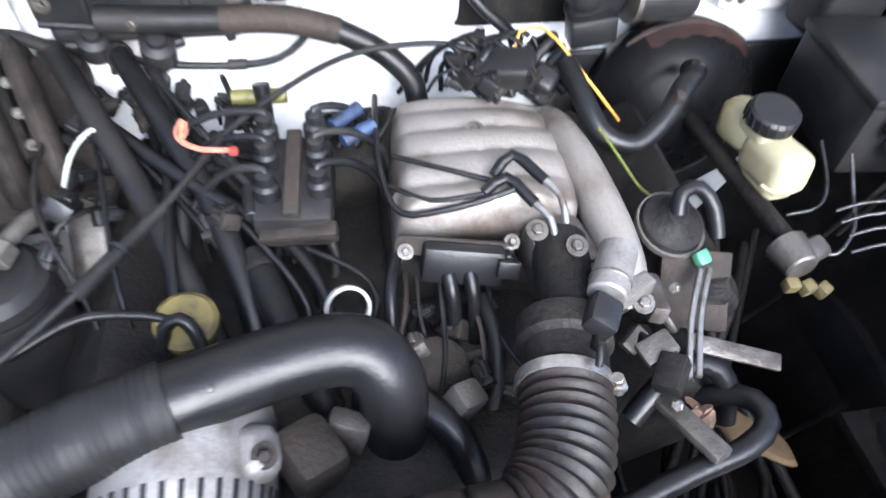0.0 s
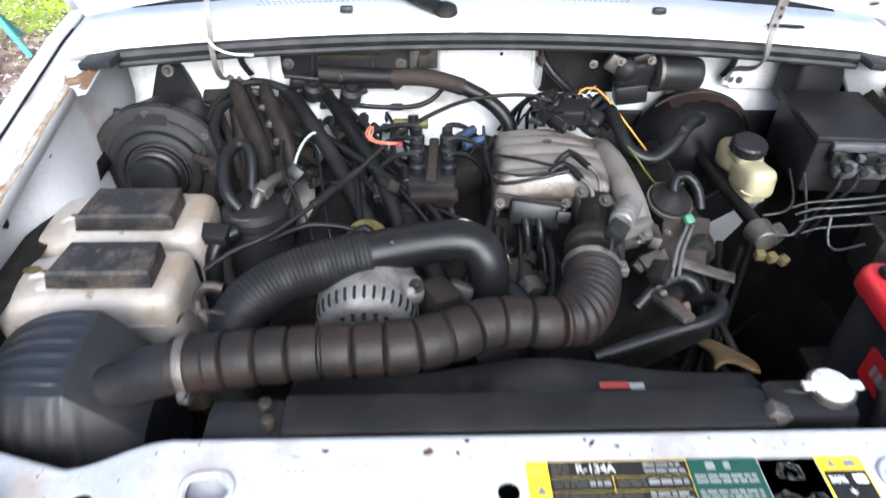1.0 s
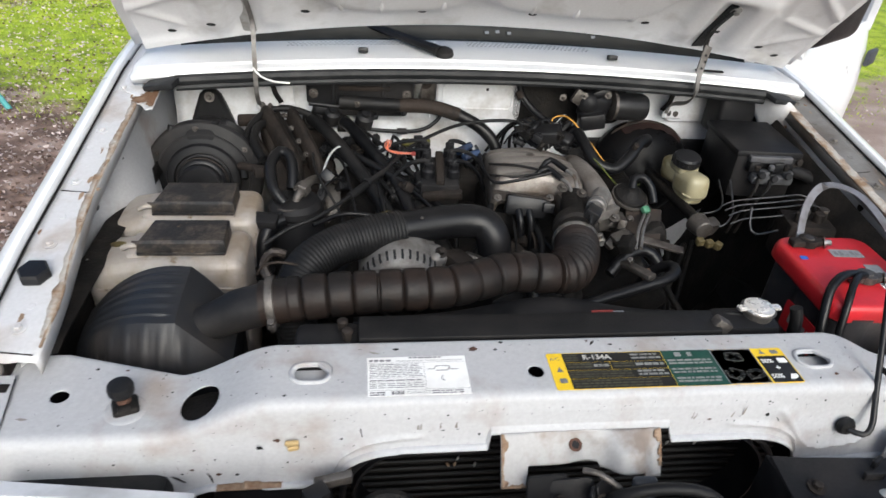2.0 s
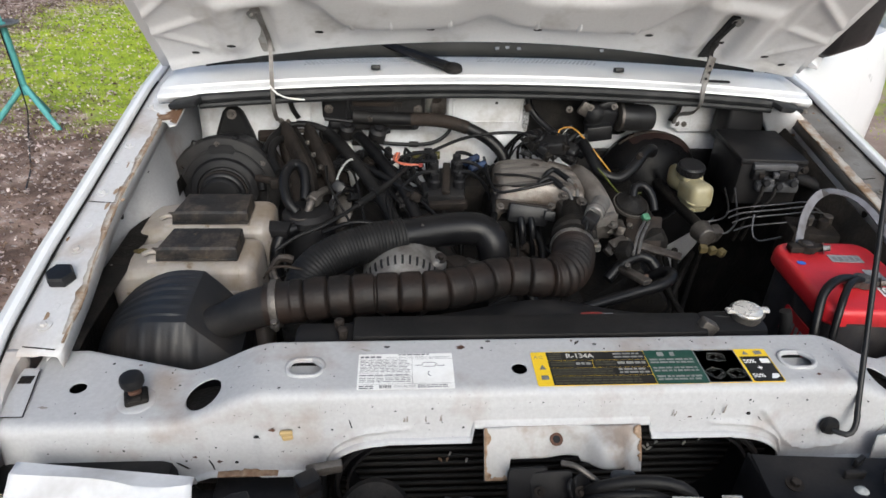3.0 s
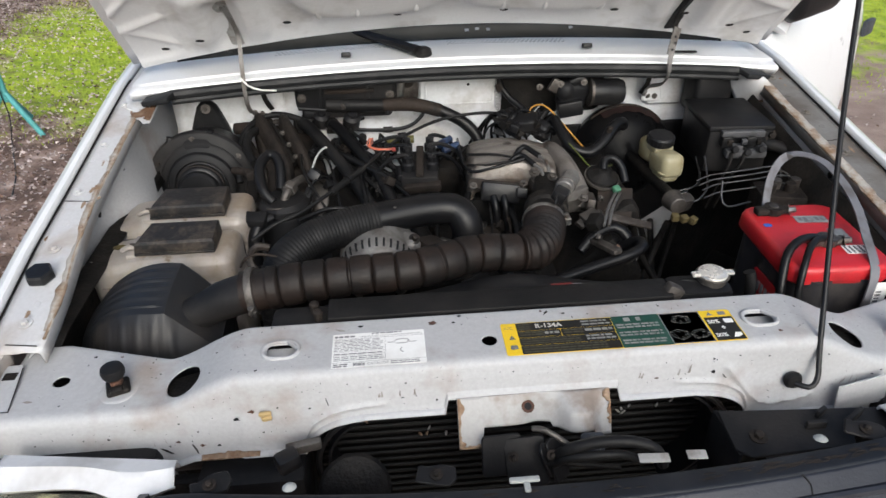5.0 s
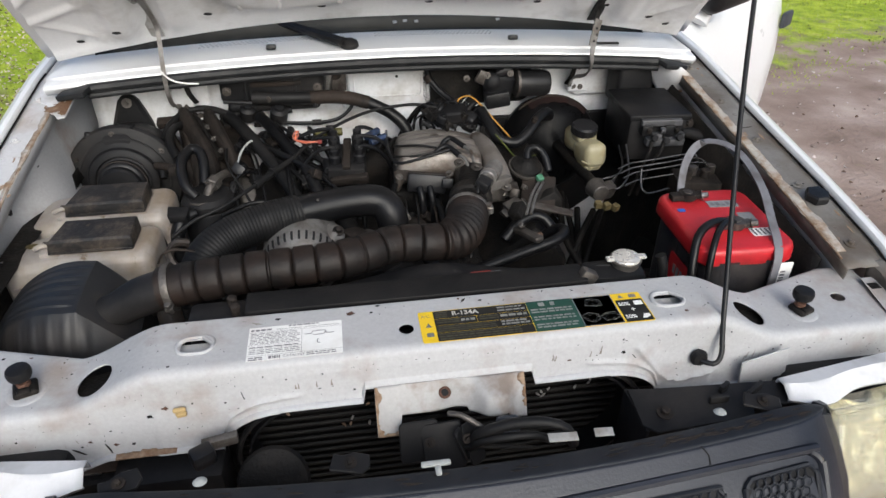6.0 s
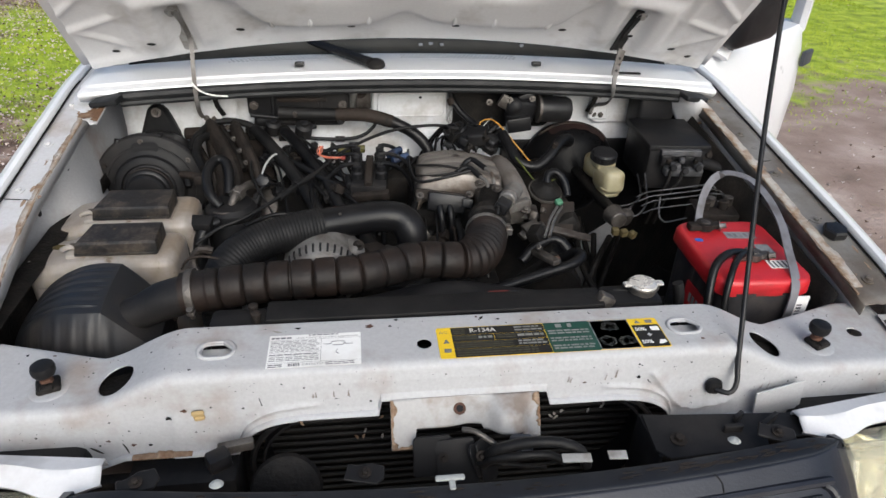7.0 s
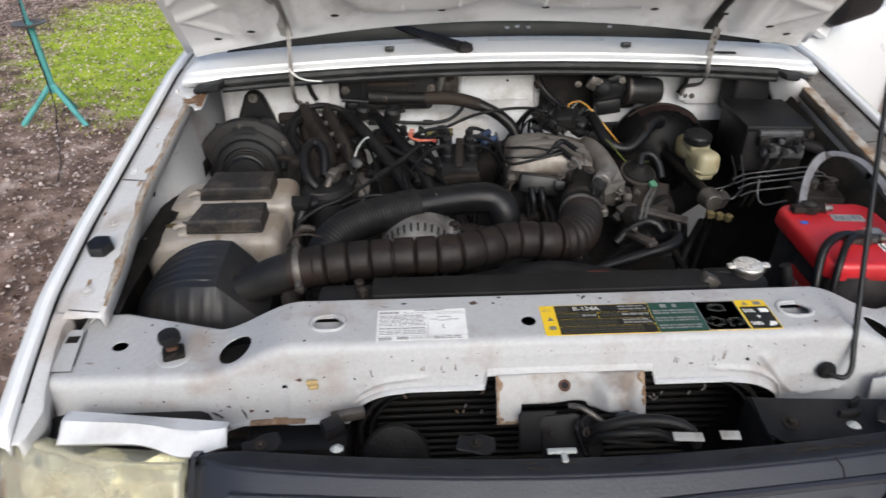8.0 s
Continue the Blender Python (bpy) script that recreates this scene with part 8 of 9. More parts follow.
box(bm, (0.462, 0.676, 0.934), (0.050, 0.056, 0.03), 0.012, (-7, 0, 6), 3)
box(bm, (0.458, 0.702, 0.915), (0.048, 0.080, 0.060), 0.018, (-7, 0, 10), 3)
rb = part("reservoir", bm, FLUID, mc_, "yellowed translucent reservoir", 50)
bm = tube(B(), [(0.440, 0.612, 0.897), (0.450, 0.599, 0.896), (0.482, 0.599, 0.896), (0.496, 0.612, 0.897)], 0.0025, 6)
part("seam", bm, FLUID, rb)
bm = lathe(B(), [(0.027, 0), (0.031, 0.003), (0.0315, 0.02), (0.028, 0.024), (0.004, 0.025)], (0.459, 0.672, 0.944), (0, -0.15, 1), 30)
cap = part("cap", bm, BLACK_PLASTIC, mc_, "black ribbed screw cap", 30)
for k in range(20):
    a = 2 * math.pi * k / 20
    part("cap_rib", box(B(), V(0.459 + 0.0315 * math.cos(a), 0.6715 + 0.0315 * math.sin(a), 0.955), (0.003, 0.003, 0.016), 0.0008, (8, 0, math.degrees(a))), BLACK_PLASTIC, cap)
line_part("brake_pipe", [(0.475, 0.53, 0.86), (0.50, 0.515, 0.87), (0.53, 0.54, 0.885), (0.545, 0.58, 0.90), (0.55, 0.62, 0.93)], 0.0024, PIPE, mc_)
line_part("brake_pipe", [(0.49, 0.60, 0.85), (0.53, 0.60, 0.86), (0.555, 0.63, 0.87), (0.56, 0.68, 0.90)], 0.0024, PIPE, mc_)
vh = thing("booster_hose", (0.3, 0.66, 0.93), "black vacuum hose curving to the brake booster", "hose")
line_part("hose", [(0.222, 0.775, 0.975), (0.228, 0.715, 0.965), (0.245, 0.675, 0.942), (0.285, 0.665, 0.932), (0.325, 0.685, 0.952), (0.355, 0.715, 0.975), (0.385, 0.745, 0.972), (0.405, 0.79, 0.945)], 0.0135, HOSE, vh, seg=14)
part("check_valve", cyl(B(), (0.335, 0.692, 0.972), (0.338, 0.688, 0.984), 0.007), GRIME_BROWN, vh)

fu = thing("fuse_box", (0.65, 0.72, 0.85), "black power distribution box with grey plugs on its front", "fuse box")
part("box", box(B(), (0.640, 0.722, 0.935), (0.150, 0.185, 0.115), 0.010, (0, 0, -4)), BLACK_DUSTY, fu)
part("cover", box(B(), (0.640, 0.722, 0.990), (0.156, 0.190, 0.016), 0.005, (0, 0, -4)), BLACK_DUSTY, fu, "dusty black cover")
for k in range(4):
    part("plug", box(B(), (0.596 + 0.028 * k, 0.622 - 0.002 * k, 0.965 - 0.022 * (k % 2)), (0.025, 0.022, 0.026), 0.004, (0, 0, -4)), PLUG_GREY if k % 2 else BLACK_PLASTIC, fu)
part("connector_bar", box(B(), (0.633, 0.622, 0.982), (0.10, 0.016, 0.016), 0.003, (0, 0, -4)), PLUG_GREY, fu)
part("connector_bar", box(B(), (0.645, 0.616, 0.936), (0.095, 0.026, 0.020), 0.004, (6, 0, -4)), PLUG_GREY, fu, "grey lower connector block")
for k in range(3):
    part("plug_socket", lathe(B(), [(0.008, 0), (0.0095, 0.003), (0.0075, 0.008), (0.003, 0.008)], (0.612 + 0.031 * k, 0.605 - 0.002 * k, 0.950 - 0.008 * (k % 2)), (0, -1, 0.25), 12), DASH, fu)
    part("plug_latch", box(B(), (0.600 + 0.034 * k, 0.612 - 0.002 * k, 0.966), (0.012, 0.012, 0.012), 0.002, (15, 0, -4)), (GRIME_BROWN, PLUG_GREY, GRIME_AND_SHADE)[k], fu)
bolt("cover_bolt", V(0.706, 0.628, 0.972), (0, -1, 0.3), 0.007, GRIME_BROWN, fu, 0.008)
line_part("outlet_loom", [(0.70, 0.63, 0.95), (0.735, 0.60, 0.945), (0.765, 0.55, 0.925), (0.775, 0.47, 0.90), (0.77, 0.38, 0.86)], 0.014, BLACK_DUSTY, fu, seg=12)
for k in range(2):
    line_part("lead", [(0.61 + 0.03 * k, 0.615, 0.945), (0.60 + 0.03 * k, 0.59, 0.925), (0.585 + 0.02 * k, 0.59, 0.88), (0.57 + 0.02 * k, 0.60, 0.80)], 0.004, GRIME_AND_SHADE, fu)
dk = thing("cowl_drain_box", (0.66, 0.87, 0.93), "black plastic duct in the rear corner", "plastic duct")
part("duct", box(B(), (0.652, 0.872, 0.998), (0.105, 0.08, 0.105), 0.014, (0, 0, 4), 3), BLACK_DUSTY, dk)
part("duct_lip", box(B(), (0.652, 0.868, 1.046), (0.112, 0.088, 0.010), 0.004, (-4, 0, 4), 2), BLACK_DUSTY, dk)
fl = thing("heat_flap", (0.74, 0.84, 0.98), "bent whitish flap in the rear corner of the bay", "flap")
rings = []
for v in np.linspace(0, 1, 12):
    p0, p1 = V(0.672, 0.852, 1.066).lerp(V(0.720, 0.828, 0.972), v), V(0.762, 0.768, 1.058).lerp(V(0.764, 0.764, 1.002), v)
    rings.append([p0.lerp(p1, u) + V(-0.008, -0.018, 0.010) * math.sin(math.pi * u) * math.sin(math.pi * min(1.0, 0.25 + 0.75 * v)) - V(0, 0, 0.014) * (abs(2 * u - 1) ** 4) * (1 - v) for u in np.linspace(0, 1, 15)])
bm = loft(B(), rings, close=False)
part("flap", bm, LEDGE_PALE, fl, "", 60, 0.003)
rings = [[q_ + V(-0.002, -0.004, 0.001), q_ + V(-0.002, -0.004, 0.002 + 0.012 * abs(noise.noise(q_ * 45)) + 0.003)] for q_ in rings[-1]]
part("rust_stain", loft(B(), rings, close=False), STAIN, fl, "brown stain along the lower edge", 60, 0.0006)

ab = thing("brake_pipe_set", (0.6, 0.52, 0.85), "bundle of bent steel brake pipes", "brake pipes")
for k, (dy, dz, end) in enumerate(((0.0, 0.0, 0.0), (-0.022, -0.004, 0.012), (-0.050, -0.006, 0.02), (-0.072, -0.018, 0.0))):
    line_part("pipe", [(0.512, 0.560 + 0.7 * dy, 0.896 + dz), (0.535, 0.556 + 0.7 * dy, 0.910 + dz), (0.570, 0.550 + 0.7 * dy, 0.918 + dz), (0.62, 0.548 + 0.7 * dy, 0.924 + dz), (0.685, 0.552 + 0.7 * dy, 0.928 + dz), (0.70 + end, 0.545 + 0.7 * dy, 0.920 + dz), (0.705 + end, 0.54 + 0.7 * dy, 0.89)], 0.0021, PIPE, ab, "dull steel pipe")
line_part("pipe", [(0.535, 0.49, 0.93), (0.53, 0.47, 0.90), (0.54, 0.455, 0.885), (0.60, 0.47, 0.885)], 0.0023, PIPE, ab)
au = thing("abs_unit", (0.67, 0.49, 0.76), "dirty brown valve block behind the battery", "valve block")
part("block", box(B(), (0.665, 0.478, 0.86), (0.10, 0.08, 0.10), 0.008, (0, 0, -10)), GRIME_BROWN, au)
for k in range(4):
    part("solenoid", cyl(B(), (0.635 + 0.022 * k, 0.465 + 0.02 * (k % 2), 0.905), (0.635 + 0.022 * k, 0.465 + 0.02 * (k % 2), 0.93), 0.011), ALU_DIRTY if k % 2 else GRIME_BROWN, au)
bc = thing("plug_row", (0.47, 0.49, 0.81), "row of dirty yellow plugs below the cylinder", "plugs")
for k in range(3):
    part("plug", box(B(), (0.448 + 0.02 * k, 0.50 - 0.004 * k, 0.838 - 0.003 * k), (0.017, 0.016, 0.017), 0.003, (10, 0, 15 * k)), mat("dirty_yellow_plug", (0.11, 0.085, 0.035), 0.6, 0, (0.05, 0.04, 0.02), 60, 0.6, 0.1, 0.1) if k == 0 else bpy.data.materials["dirty_yellow_plug"], bc)

# egr valve, its plate, rods and the lower hoses
eg = thing("egr_valve", (0.28, 0.52, 0.88), "dark round diaphragm valve on a rusty plate", "valve")
part("diaphragm", lathe(B(), [(0.03, -0.012), (0.036, -0.008), (0.037, 0.0), (0.034, 0.006), (0.022, 0.010), (0.012, 0.022), (0.004, 0.024)], (0.275, 0.530, 0.935), (0.1, -0.3, 1), 28), GRIME_AND_SHADE, eg)
part("rim", lathe(B(), [(0.036, -0.003), (0.0395, -0.003), (0.0395, 0.003), (0.036, 0.003)], (0.275, 0.530, 0.933), (0.1, -0.3, 1), 28), ALU_DIRTY, eg)
line_part("vacuum_elbow", [(0.275, 0.525, 0.955), (0.280, 0.540, 0.972), (0.302, 0.545, 0.972), (0.318, 0.53, 0.955), (0.322, 0.51, 0.93)], 0.0085, HOSE, eg, seg=10)
part("plate", box(B(), (0.290, 0.470, 0.895), (0.075, 0.085, 0.006), 0.002, (40, 0, -14)), LOOM_BROWN, eg, "rust-brown plate")
part("green_clip", box(B(), (0.296, 0.488, 0.925), (0.016, 0.016, 0.012), 0.003, (30, 0, 20)), GREEN, eg, "green plastic clip")
for o in (0.0, 0.010):
    line_part("steel_rod", [(0.290 + o, 0.475, 0.922), (0.258 + o, 0.42, 0.918), (0.232 + o, 0.36, 0.912)], 0.0032, STEEL, eg)
part("bracket_tab", box(B(), (0.292, 0.385, 0.905), (0.095, 0.018, 0.006), 0.002, (20, 8, -18)), ALU_DIRTY, eg, "grey steel tab")
part("link", box(B(), (0.226, 0.33, 0.885), (0.022, 0.09, 0.012), 0.004, (-10, 0, 22)), ALU_DIRTY, eg)
part("link", box(B(), (0.225, 0.445, 0.925), (0.018, 0.055, 0.022), 0.004, (-10, 10, -12)), ALU_DIRTY, eg)
rnd = random.Random(4)
for k in range(9):
    c = V(rnd.uniform(0.205, 0.275), rnd.uniform(0.33, 0.48), rnd.uniform(0.87, 0.925))
    if k % 3 == 0:
        bolt("valve_bolt", c, (rnd.uniform(-1, 1), -0.6, 1), 0.006, ALU_DIRTY, eg, 0.012, False)
    else:
        part("bracket_piece", box(B(), c, (rnd.uniform(0.015, 0.04), rnd.uniform(0.012, 0.03), rnd.uniform(0.008, 0.025)), 0.003, (rnd.uniform(-40, 40), rnd.uniform(-40, 40), rnd.uniform(0, 90))), (GRIME_BROWN, ALU_DIRTY, GRIME_AND_SHADE)[k % 3], eg)
lh = thing("lower_radiator_hose", (0.25, 0.30, 0.80), "black bent lower hose beside the fan shroud", "hose")
line_part("hose", [(0.10, 0.255, 0.855), (0.16, 0.272, 0.862), (0.22, 0.288, 0.870), (0.275, 0.300, 0.880), (0.302, 0.318, 0.886), (0.303, 0.345, 0.880), (0.285, 0.365, 0.86), (0.26, 0.38, 0.82)], 0.0115, HOSE, lh, seg=12)
lh = thing("lower_heater_hose", (0.26, 0.36, 0.80), "black looped hose under the valve", "hose")
line_part("hose", [(0.185, 0.35, 0.86), (0.22, 0.372, 0.885), (0.262, 0.385, 0.892), (0.288, 0.372, 0.875), (0.295, 0.35, 0.83)], 0.0115, HOSE, lh, seg=12)
tb = thing("tan_guard", (0.36, 0.36, 0.66), "tan fibre guard deep in the bay", "guard")
bm = loft(B(), [[V(0.338 + 0.075 * u + 0.012 * math.sin(3 * v), 0.335 + 0.085 * v + 0.01 * math.sin(5 * u), 0.735 - 0.03 * v - 0.02 * (u - 0.4) ** 2 + 0.005 * math.sin(2.5 * v + 2 * u)) for u in np.linspace(0, 1, 10)] for v in np.linspace(0, 1, 10)], close=False)
part("board", bm, RAG, tb, "", 60, 0.004)
dr = thing("dry_leaves", (0.245, 0.345, 0.85), "dry leaves caught among the hoses", "leaves", kind="stuff")
rnd = random.Random(9)
for k in range(5):
    c = V(0.24 + 0.02 * rnd.random(), 0.335 + 0.02 * rnd.random(), 0.862 + 0.01 * rnd.random())
    part("leaf", prism(B(), oval(0, 0, 0.012, 0.007, 8), Matrix.Translation(c) @ pose(0, 0, 0, rnd.uniform(-40, 40), rnd.uniform(-40, 40), rnd.uniform(0, 180)), 0.0006), LEAF, dr)
sb = thing("splash_shield", (0.58, 0.5, 0.45), "black plastic inner splash shield", "splash shield", "splash shields")
for s, par in ((1, sb), (-1, None)):
    par = par or thing("splash_shield", (-0.58, 0.5, 0.45), "black plastic inner splash shield", "splash shield", "splash shields")
    rings = []
    for i in range(25):
        y = 0.12 + 0.80 * i / 24
        rings.append([*([V(s * 0.734, y, rail_z(y) - 0.03), V(s * 0.725, y, 0.80)] if s > 0 else [V(-0.742, y, min(0.895, rail_z(y) - 0.050) - 0.02 * max(0.0, min(1.0, (y - 0.50) / 0.06))), V(-0.782 + 0.03 * max(0.0, min(1.0, (y - 0.50) / 0.06)), y, min(0.90, rail_z(y) - 0.05)), V(-0.78, y, 0.80)]), V(s * 0.64, y, 0.60), V(s * 0.55, y, 0.45)])
    part("shield", loft(B(), rings, close=False), GRIME_AND_SHADE, par, "", 50, 0.003)
    for y in (0.25, 0.45, 0.65):
        line_part("shield_rib", [(s * 0.722, y, 0.83), (s * 0.71, y, 0.76), (s * 0.64, y, 0.602), (s * 0.56, y, 0.47)], 0.007, GRIME_AND_SHADE, par, seg=6, step=0.05)
fs = thing("steering_shaft", (0.36, 0.5, 0.6), "grimy steering shaft running down past the engine", "steering shaft")
part("shaft", cyl(B(), (0.33, 0.88, 0.80), (0.42, 0.30, 0.50), 0.014), GRIME_AND_SHADE, fs)
part("joint", cyl(B(), (0.385, 0.53, 0.62), (0.395, 0.46, 0.585), 0.026), GRIME_AND_SHADE, fs)

# ---- battery ----
bt = thing("battery", (0.603, 0.25, 0.735), "battery with a bright red lid on a dark grey case", "battery")
bm = B()
ring = []
for cx, cy, a0 in ((0.561, 0.17, 180), (0.645, 0.17, 270), (0.645, 0.25, 0), (0.645, 0.33, 0), (0.561, 0.33, 90), (0.561, 0.25, 180)):
    lo, hi = {(0.561, 0.17): (150, 300), (0.645, 0.17): (240, 390), (0.645, 0.25): (330, 390), (0.645, 0.33): (330, 480), (0.561, 0.33): (60, 210), (0.561, 0.25): (150, 210)}[(cx, cy)]
    ring += [(cx + 0.040 * math.cos(radians(lo + (hi - lo) * i / 9)), cy + 0.040 * math.sin(radians(lo + (hi - lo) * i / 9))) for i in range(10)]
prism(bm, ring, Matrix.Translation((0, 0, 0.738)), 0.17, 0.0)
case = part("case", bm, CASE, bt, "dark grey six-cell case", 40)
m = Matrix.Translation((0.603, 0.252, 0.900)) @ pose(0, 0, 0, 0, 0, -2)
bm = loft(B(), [[m @ V(u, v, h) for u, v in rounded(0.194 - o, 0.236 - o, 0.034 - o * 0.3, 5)] for h, o in ((0, 0.004), (0.003, 0.0), (0.024, 0.002), (0.030, 0.006), (0.0335, 0.014), (0.0342, 0.022))])
lid = part("lid", bm, RED, bt, "bright red plastic lid", 40)
for i, (x, y) in enumerate(((0.565, 0.335), (0.605, 0.215))):
    part("post", cyl(B(), (x, y, 0.930), (x, y, 0.952), 0.010), ALU_DIRTY, bt, "lead terminal post")
    bm = lathe(B(), [(0.012, 0.936), (0.018, 0.936), (0.018, 0.950), (0.012, 0.950)], (x, y, 0), (0, 0, 1), 16)
    box(bm, (x + 0.02, y - 0.004, 0.943), (0.026, 0.016, 0.012), 0.003, (0, 0, 20))
    box(bm, (x - 0.022, y - 0.002, 0.942), (0.03, 0.022, 0.014), 0.004)
    part("terminal_clamp", bm, ALU_DIRTY if i else GRIME_BROWN, bt, "corroded terminal clamp")
    bolt("clamp_bolt", V(x + 0.03, y - 0.006, 0.943), (0.8, -0.4, 0.3), 0.006, STEEL, bt, 0.012)
pts = [(0.560, 0.352, 0.935), (0.566, 0.368, 0.955), (0.584, 0.398, 0.985), (0.615, 0.425, 1.008), (0.652, 0.435, 1.014), (0.686, 0.405, 1.011), (0.695, 0.345, 0.998), (0.688, 0.27, 0.977), (0.668, 0.20, 0.955), (0.655, 0.15, 0.938), (0.646, 0.124, 0.918), (0.643, 0.118, 0.88), (0.641, 0.116, 0.80)]
bm = B()
sp = spline(pts, 0.01)
tg = frames_along(sp)[0]
rings = []
for q_, t_ in zip(sp, tg):
    side = V(0.82, 0.30, 0.1) if q_.y > 0.3 else V(0.98, 0.1, 0.0)
    side = (side - t_ * side.dot(t_)).normalized() * 0.0085
    up_ = t_.cross(side).normalized() * 0.0012
    rings.append([q_ - side - up_, q_ + side - up_, q_ + side + up_, q_ - side + up_])
part("carry_strap", loft(bm, rings), STRAP, bt, "flat grey plastic carrying strap", 60)
for nm2, c, sx, sy, mt in (("decal", (0.628, 0.303), 0.062, 0.026, LABEL_GREY), ("decal", (0.650, 0.248), 0.030, 0.032, LABEL_GREY), ("decal", (0.652, 0.190), 0.050, 0.028, LABEL_WHITE)):
    part(nm2, prism(B(), rounded(sx, sy, 0.002, 2), Matrix.Translation((c[0], c[1], 0.9346)) @ pose(0, 0, 0, 0, 0, -4), 0.0006), mt, lid)
for k in range(5):
    part("decal_bar", box(B(), (0.632 + 0.009 * k, 0.190, 0.9356), (0.004, 0.022, 0.0004)), INK, lid)
    part("decal_bar", box(B(), (0.606 + 0.011 * k, 0.303, 0.9356), (0.007, 0.014, 0.0004)), INK, lid)
part("date_dot", prism(B(), rounded(0.016, 0.012, 0.004, 3), Matrix.Translation((0.533, 0.290, 0.9346)), 0.0006), BLUEDOT, lid, "small blue sticker")
part("side_label", prism(B(), rounded(0.026, 0.07, 0.003, 2), Matrix.Translation((0.672, 0.1285, 0.868)) @ pose(0, 0, 0, 90, 0, 0), 0.0012), LABEL_WHITE, case, "white barcode label")
for k in range(6):
    part("barcode_bar", box(B(), (0.668, 0.1268, 0.848 + 0.007 * k), (0.010, 0.0006, 0.003 if k % 2 else 0.0045)), INK, case)
part("brand_panel", prism(B(), rounded(0.10, 0.06, 0.006, 3), Matrix.Translation((0.5198, 0.22, 0.825)) @ pose(0, 0, 0, 90, 0, -90), 0.0015), RED, case, "red panel with pale bars")
for k in range(5):
    part("pale_bar", box(B(), (0.5180, 0.19 + 0.014 * k, 0.825), (0.0006, 0.009, 0.020)), INK_PALE, case)
bcab = thing("battery_cable", (0.50, 0.17, 0.85), "black battery cables clamped to the post", "cable")
line_part("cable", [(0.598, 0.213, 0.945), (0.57, 0.207, 0.955), (0.535, 0.192, 0.960), (0.506, 0.172, 0.948), (0.490, 0.145, 0.91), (0.483, 0.12, 0.85), (0.480, 0.11, 0.80)], 0.008, HOSE, bcab, seg=10)
line_part("cable", [(0.598, 0.210, 0.948), (0.575, 0.198, 0.957), (0.545, 0.172, 0.958), (0.522, 0.142, 0.938), (0.512, 0.122, 0.89), (0.515, 0.112, 0.84)], 0.0065, HOSE, bcab, seg=10)
tray = thing("battery_tray", (0.603, 0.25, 0.45), "black steel battery tray", "battery tray")
part("tray", box(B(), (0.603, 0.25, 0.725), (0.21, 0.26, 0.018), 0.004), GRIME_AND_SHADE, tray)
part("leg", box(B(), (0.66, 0.25, 0.59), (0.06, 0.20, 0.27), 0.01), GRIME_AND_SHADE, tray)
ro = thing("overflow_stub", (0.415, 0.10, 0.86), "small dusty hose stub near the radiator cap", "hose")
line_part("stub", [(0.405, 0.115, 0.955), (0.41, 0.11, 0.935), (0.41, 0.105, 0.90), (0.40, 0.10, 0.86)], 0.010, HOSE_DUSTY, ro)

# ---- labels on the radiator support ----
def words(text, size, at, material, parent, name="lettering", bold=0.0):
    cu = bpy.data.curves.new("font", "FONT")
    cu.body, cu.size, cu.align_x, cu.align_y = text, size, "LEFT", "CENTER"
    cu.offset = bold
    tmp = new("font", cu)
    bpy.context.view_layer.update()
    me = bpy.data.meshes.new_from_object(tmp.evaluated_get(bpy.context.evaluated_depsgraph_get()))
    bpy.data.objects.remove(tmp)
    bm = B()
    bm.from_mesh(me)
    bpy.data.meshes.remove(me)
    bmesh.ops.translate(bm, verts=bm.verts, vec=at)
    return part(name, bm, material, parent, smooth=0)


def bar(x0, y0, w_, h_, z, material, parent, name="print_bar"):
    bm = B()
    vs = [bm.verts.new(q_) for q_ in ((x0, y0, z), (x0 + w_, y0, z), (x0 + w_, y0 + h_, z), (x0, y0 + h_, z))]
    bm.faces.new(vs)
    return part(name, bm, material, parent, smooth=0)


def text_rows(x0, y_top, w_, rows_, pitch, h_, z, material, parent, seed):
    rnd_ = random.Random(seed)
    for r_ in range(rows_):
        x = x0
        while x < x0 + w_ - 0.003:
            l_ = min(rnd_.uniform(0.004, 0.013), x0 + w_ - x)
            bar(x, y_top - r_ * pitch - h_, l_, h_, z, material, parent)
            x += l_ + 0.0018


Z0 = TOP + 0.0012
ac = thing("service_label", (0.145, -0.011, TOP), "black, green and yellow refrigerant service label on the white panel", "label")
part("backing", prism(B(), rounded(0.361, 0.072, 0.003, 2, 0.1445, -0.011), Matrix.Translation((0, 0, TOP + 0.0004)), 0.0006), LABEL_YELLOW, ac)


def field(x0, x1, y0, y1, material):
    return part("field", prism(B(), rounded(x1 - x0, y1 - y0, 0.001, 1, (x0 + x1) / 2, (y0 + y1) / 2), Matrix.Translation((0, 0, TOP + 0.0008)), 0.0004), material, ac)


field(-0.0130, 0.1354, 0.0058, 0.0240, LABEL_BLACK)
field(-0.0130, 0.0529, -0.0102, 0.0052, LABEL_BLACK)
field(0.0535, 0.1354, -0.0102, 0.0052, LABEL_BLACK)
field(-0.0130, 0.1354, -0.0272, -0.0108, LABEL_BLACK)
field(-0.0130, 0.1354, -0.0462, -0.0278, LABEL_BLACK)
field(0.1360, 0.2120, -0.0470, 0.0250, LABEL_GREEN)
field(0.2120, 0.2760, -0.0465, 0.0245, LABEL_GREY)
field(0.2132, 0.2748, -0.0453, 0.0233, LABEL_BLACK)
field(0.2790, 0.3235, -0.0455, 0.0080, LABEL_BLACK)
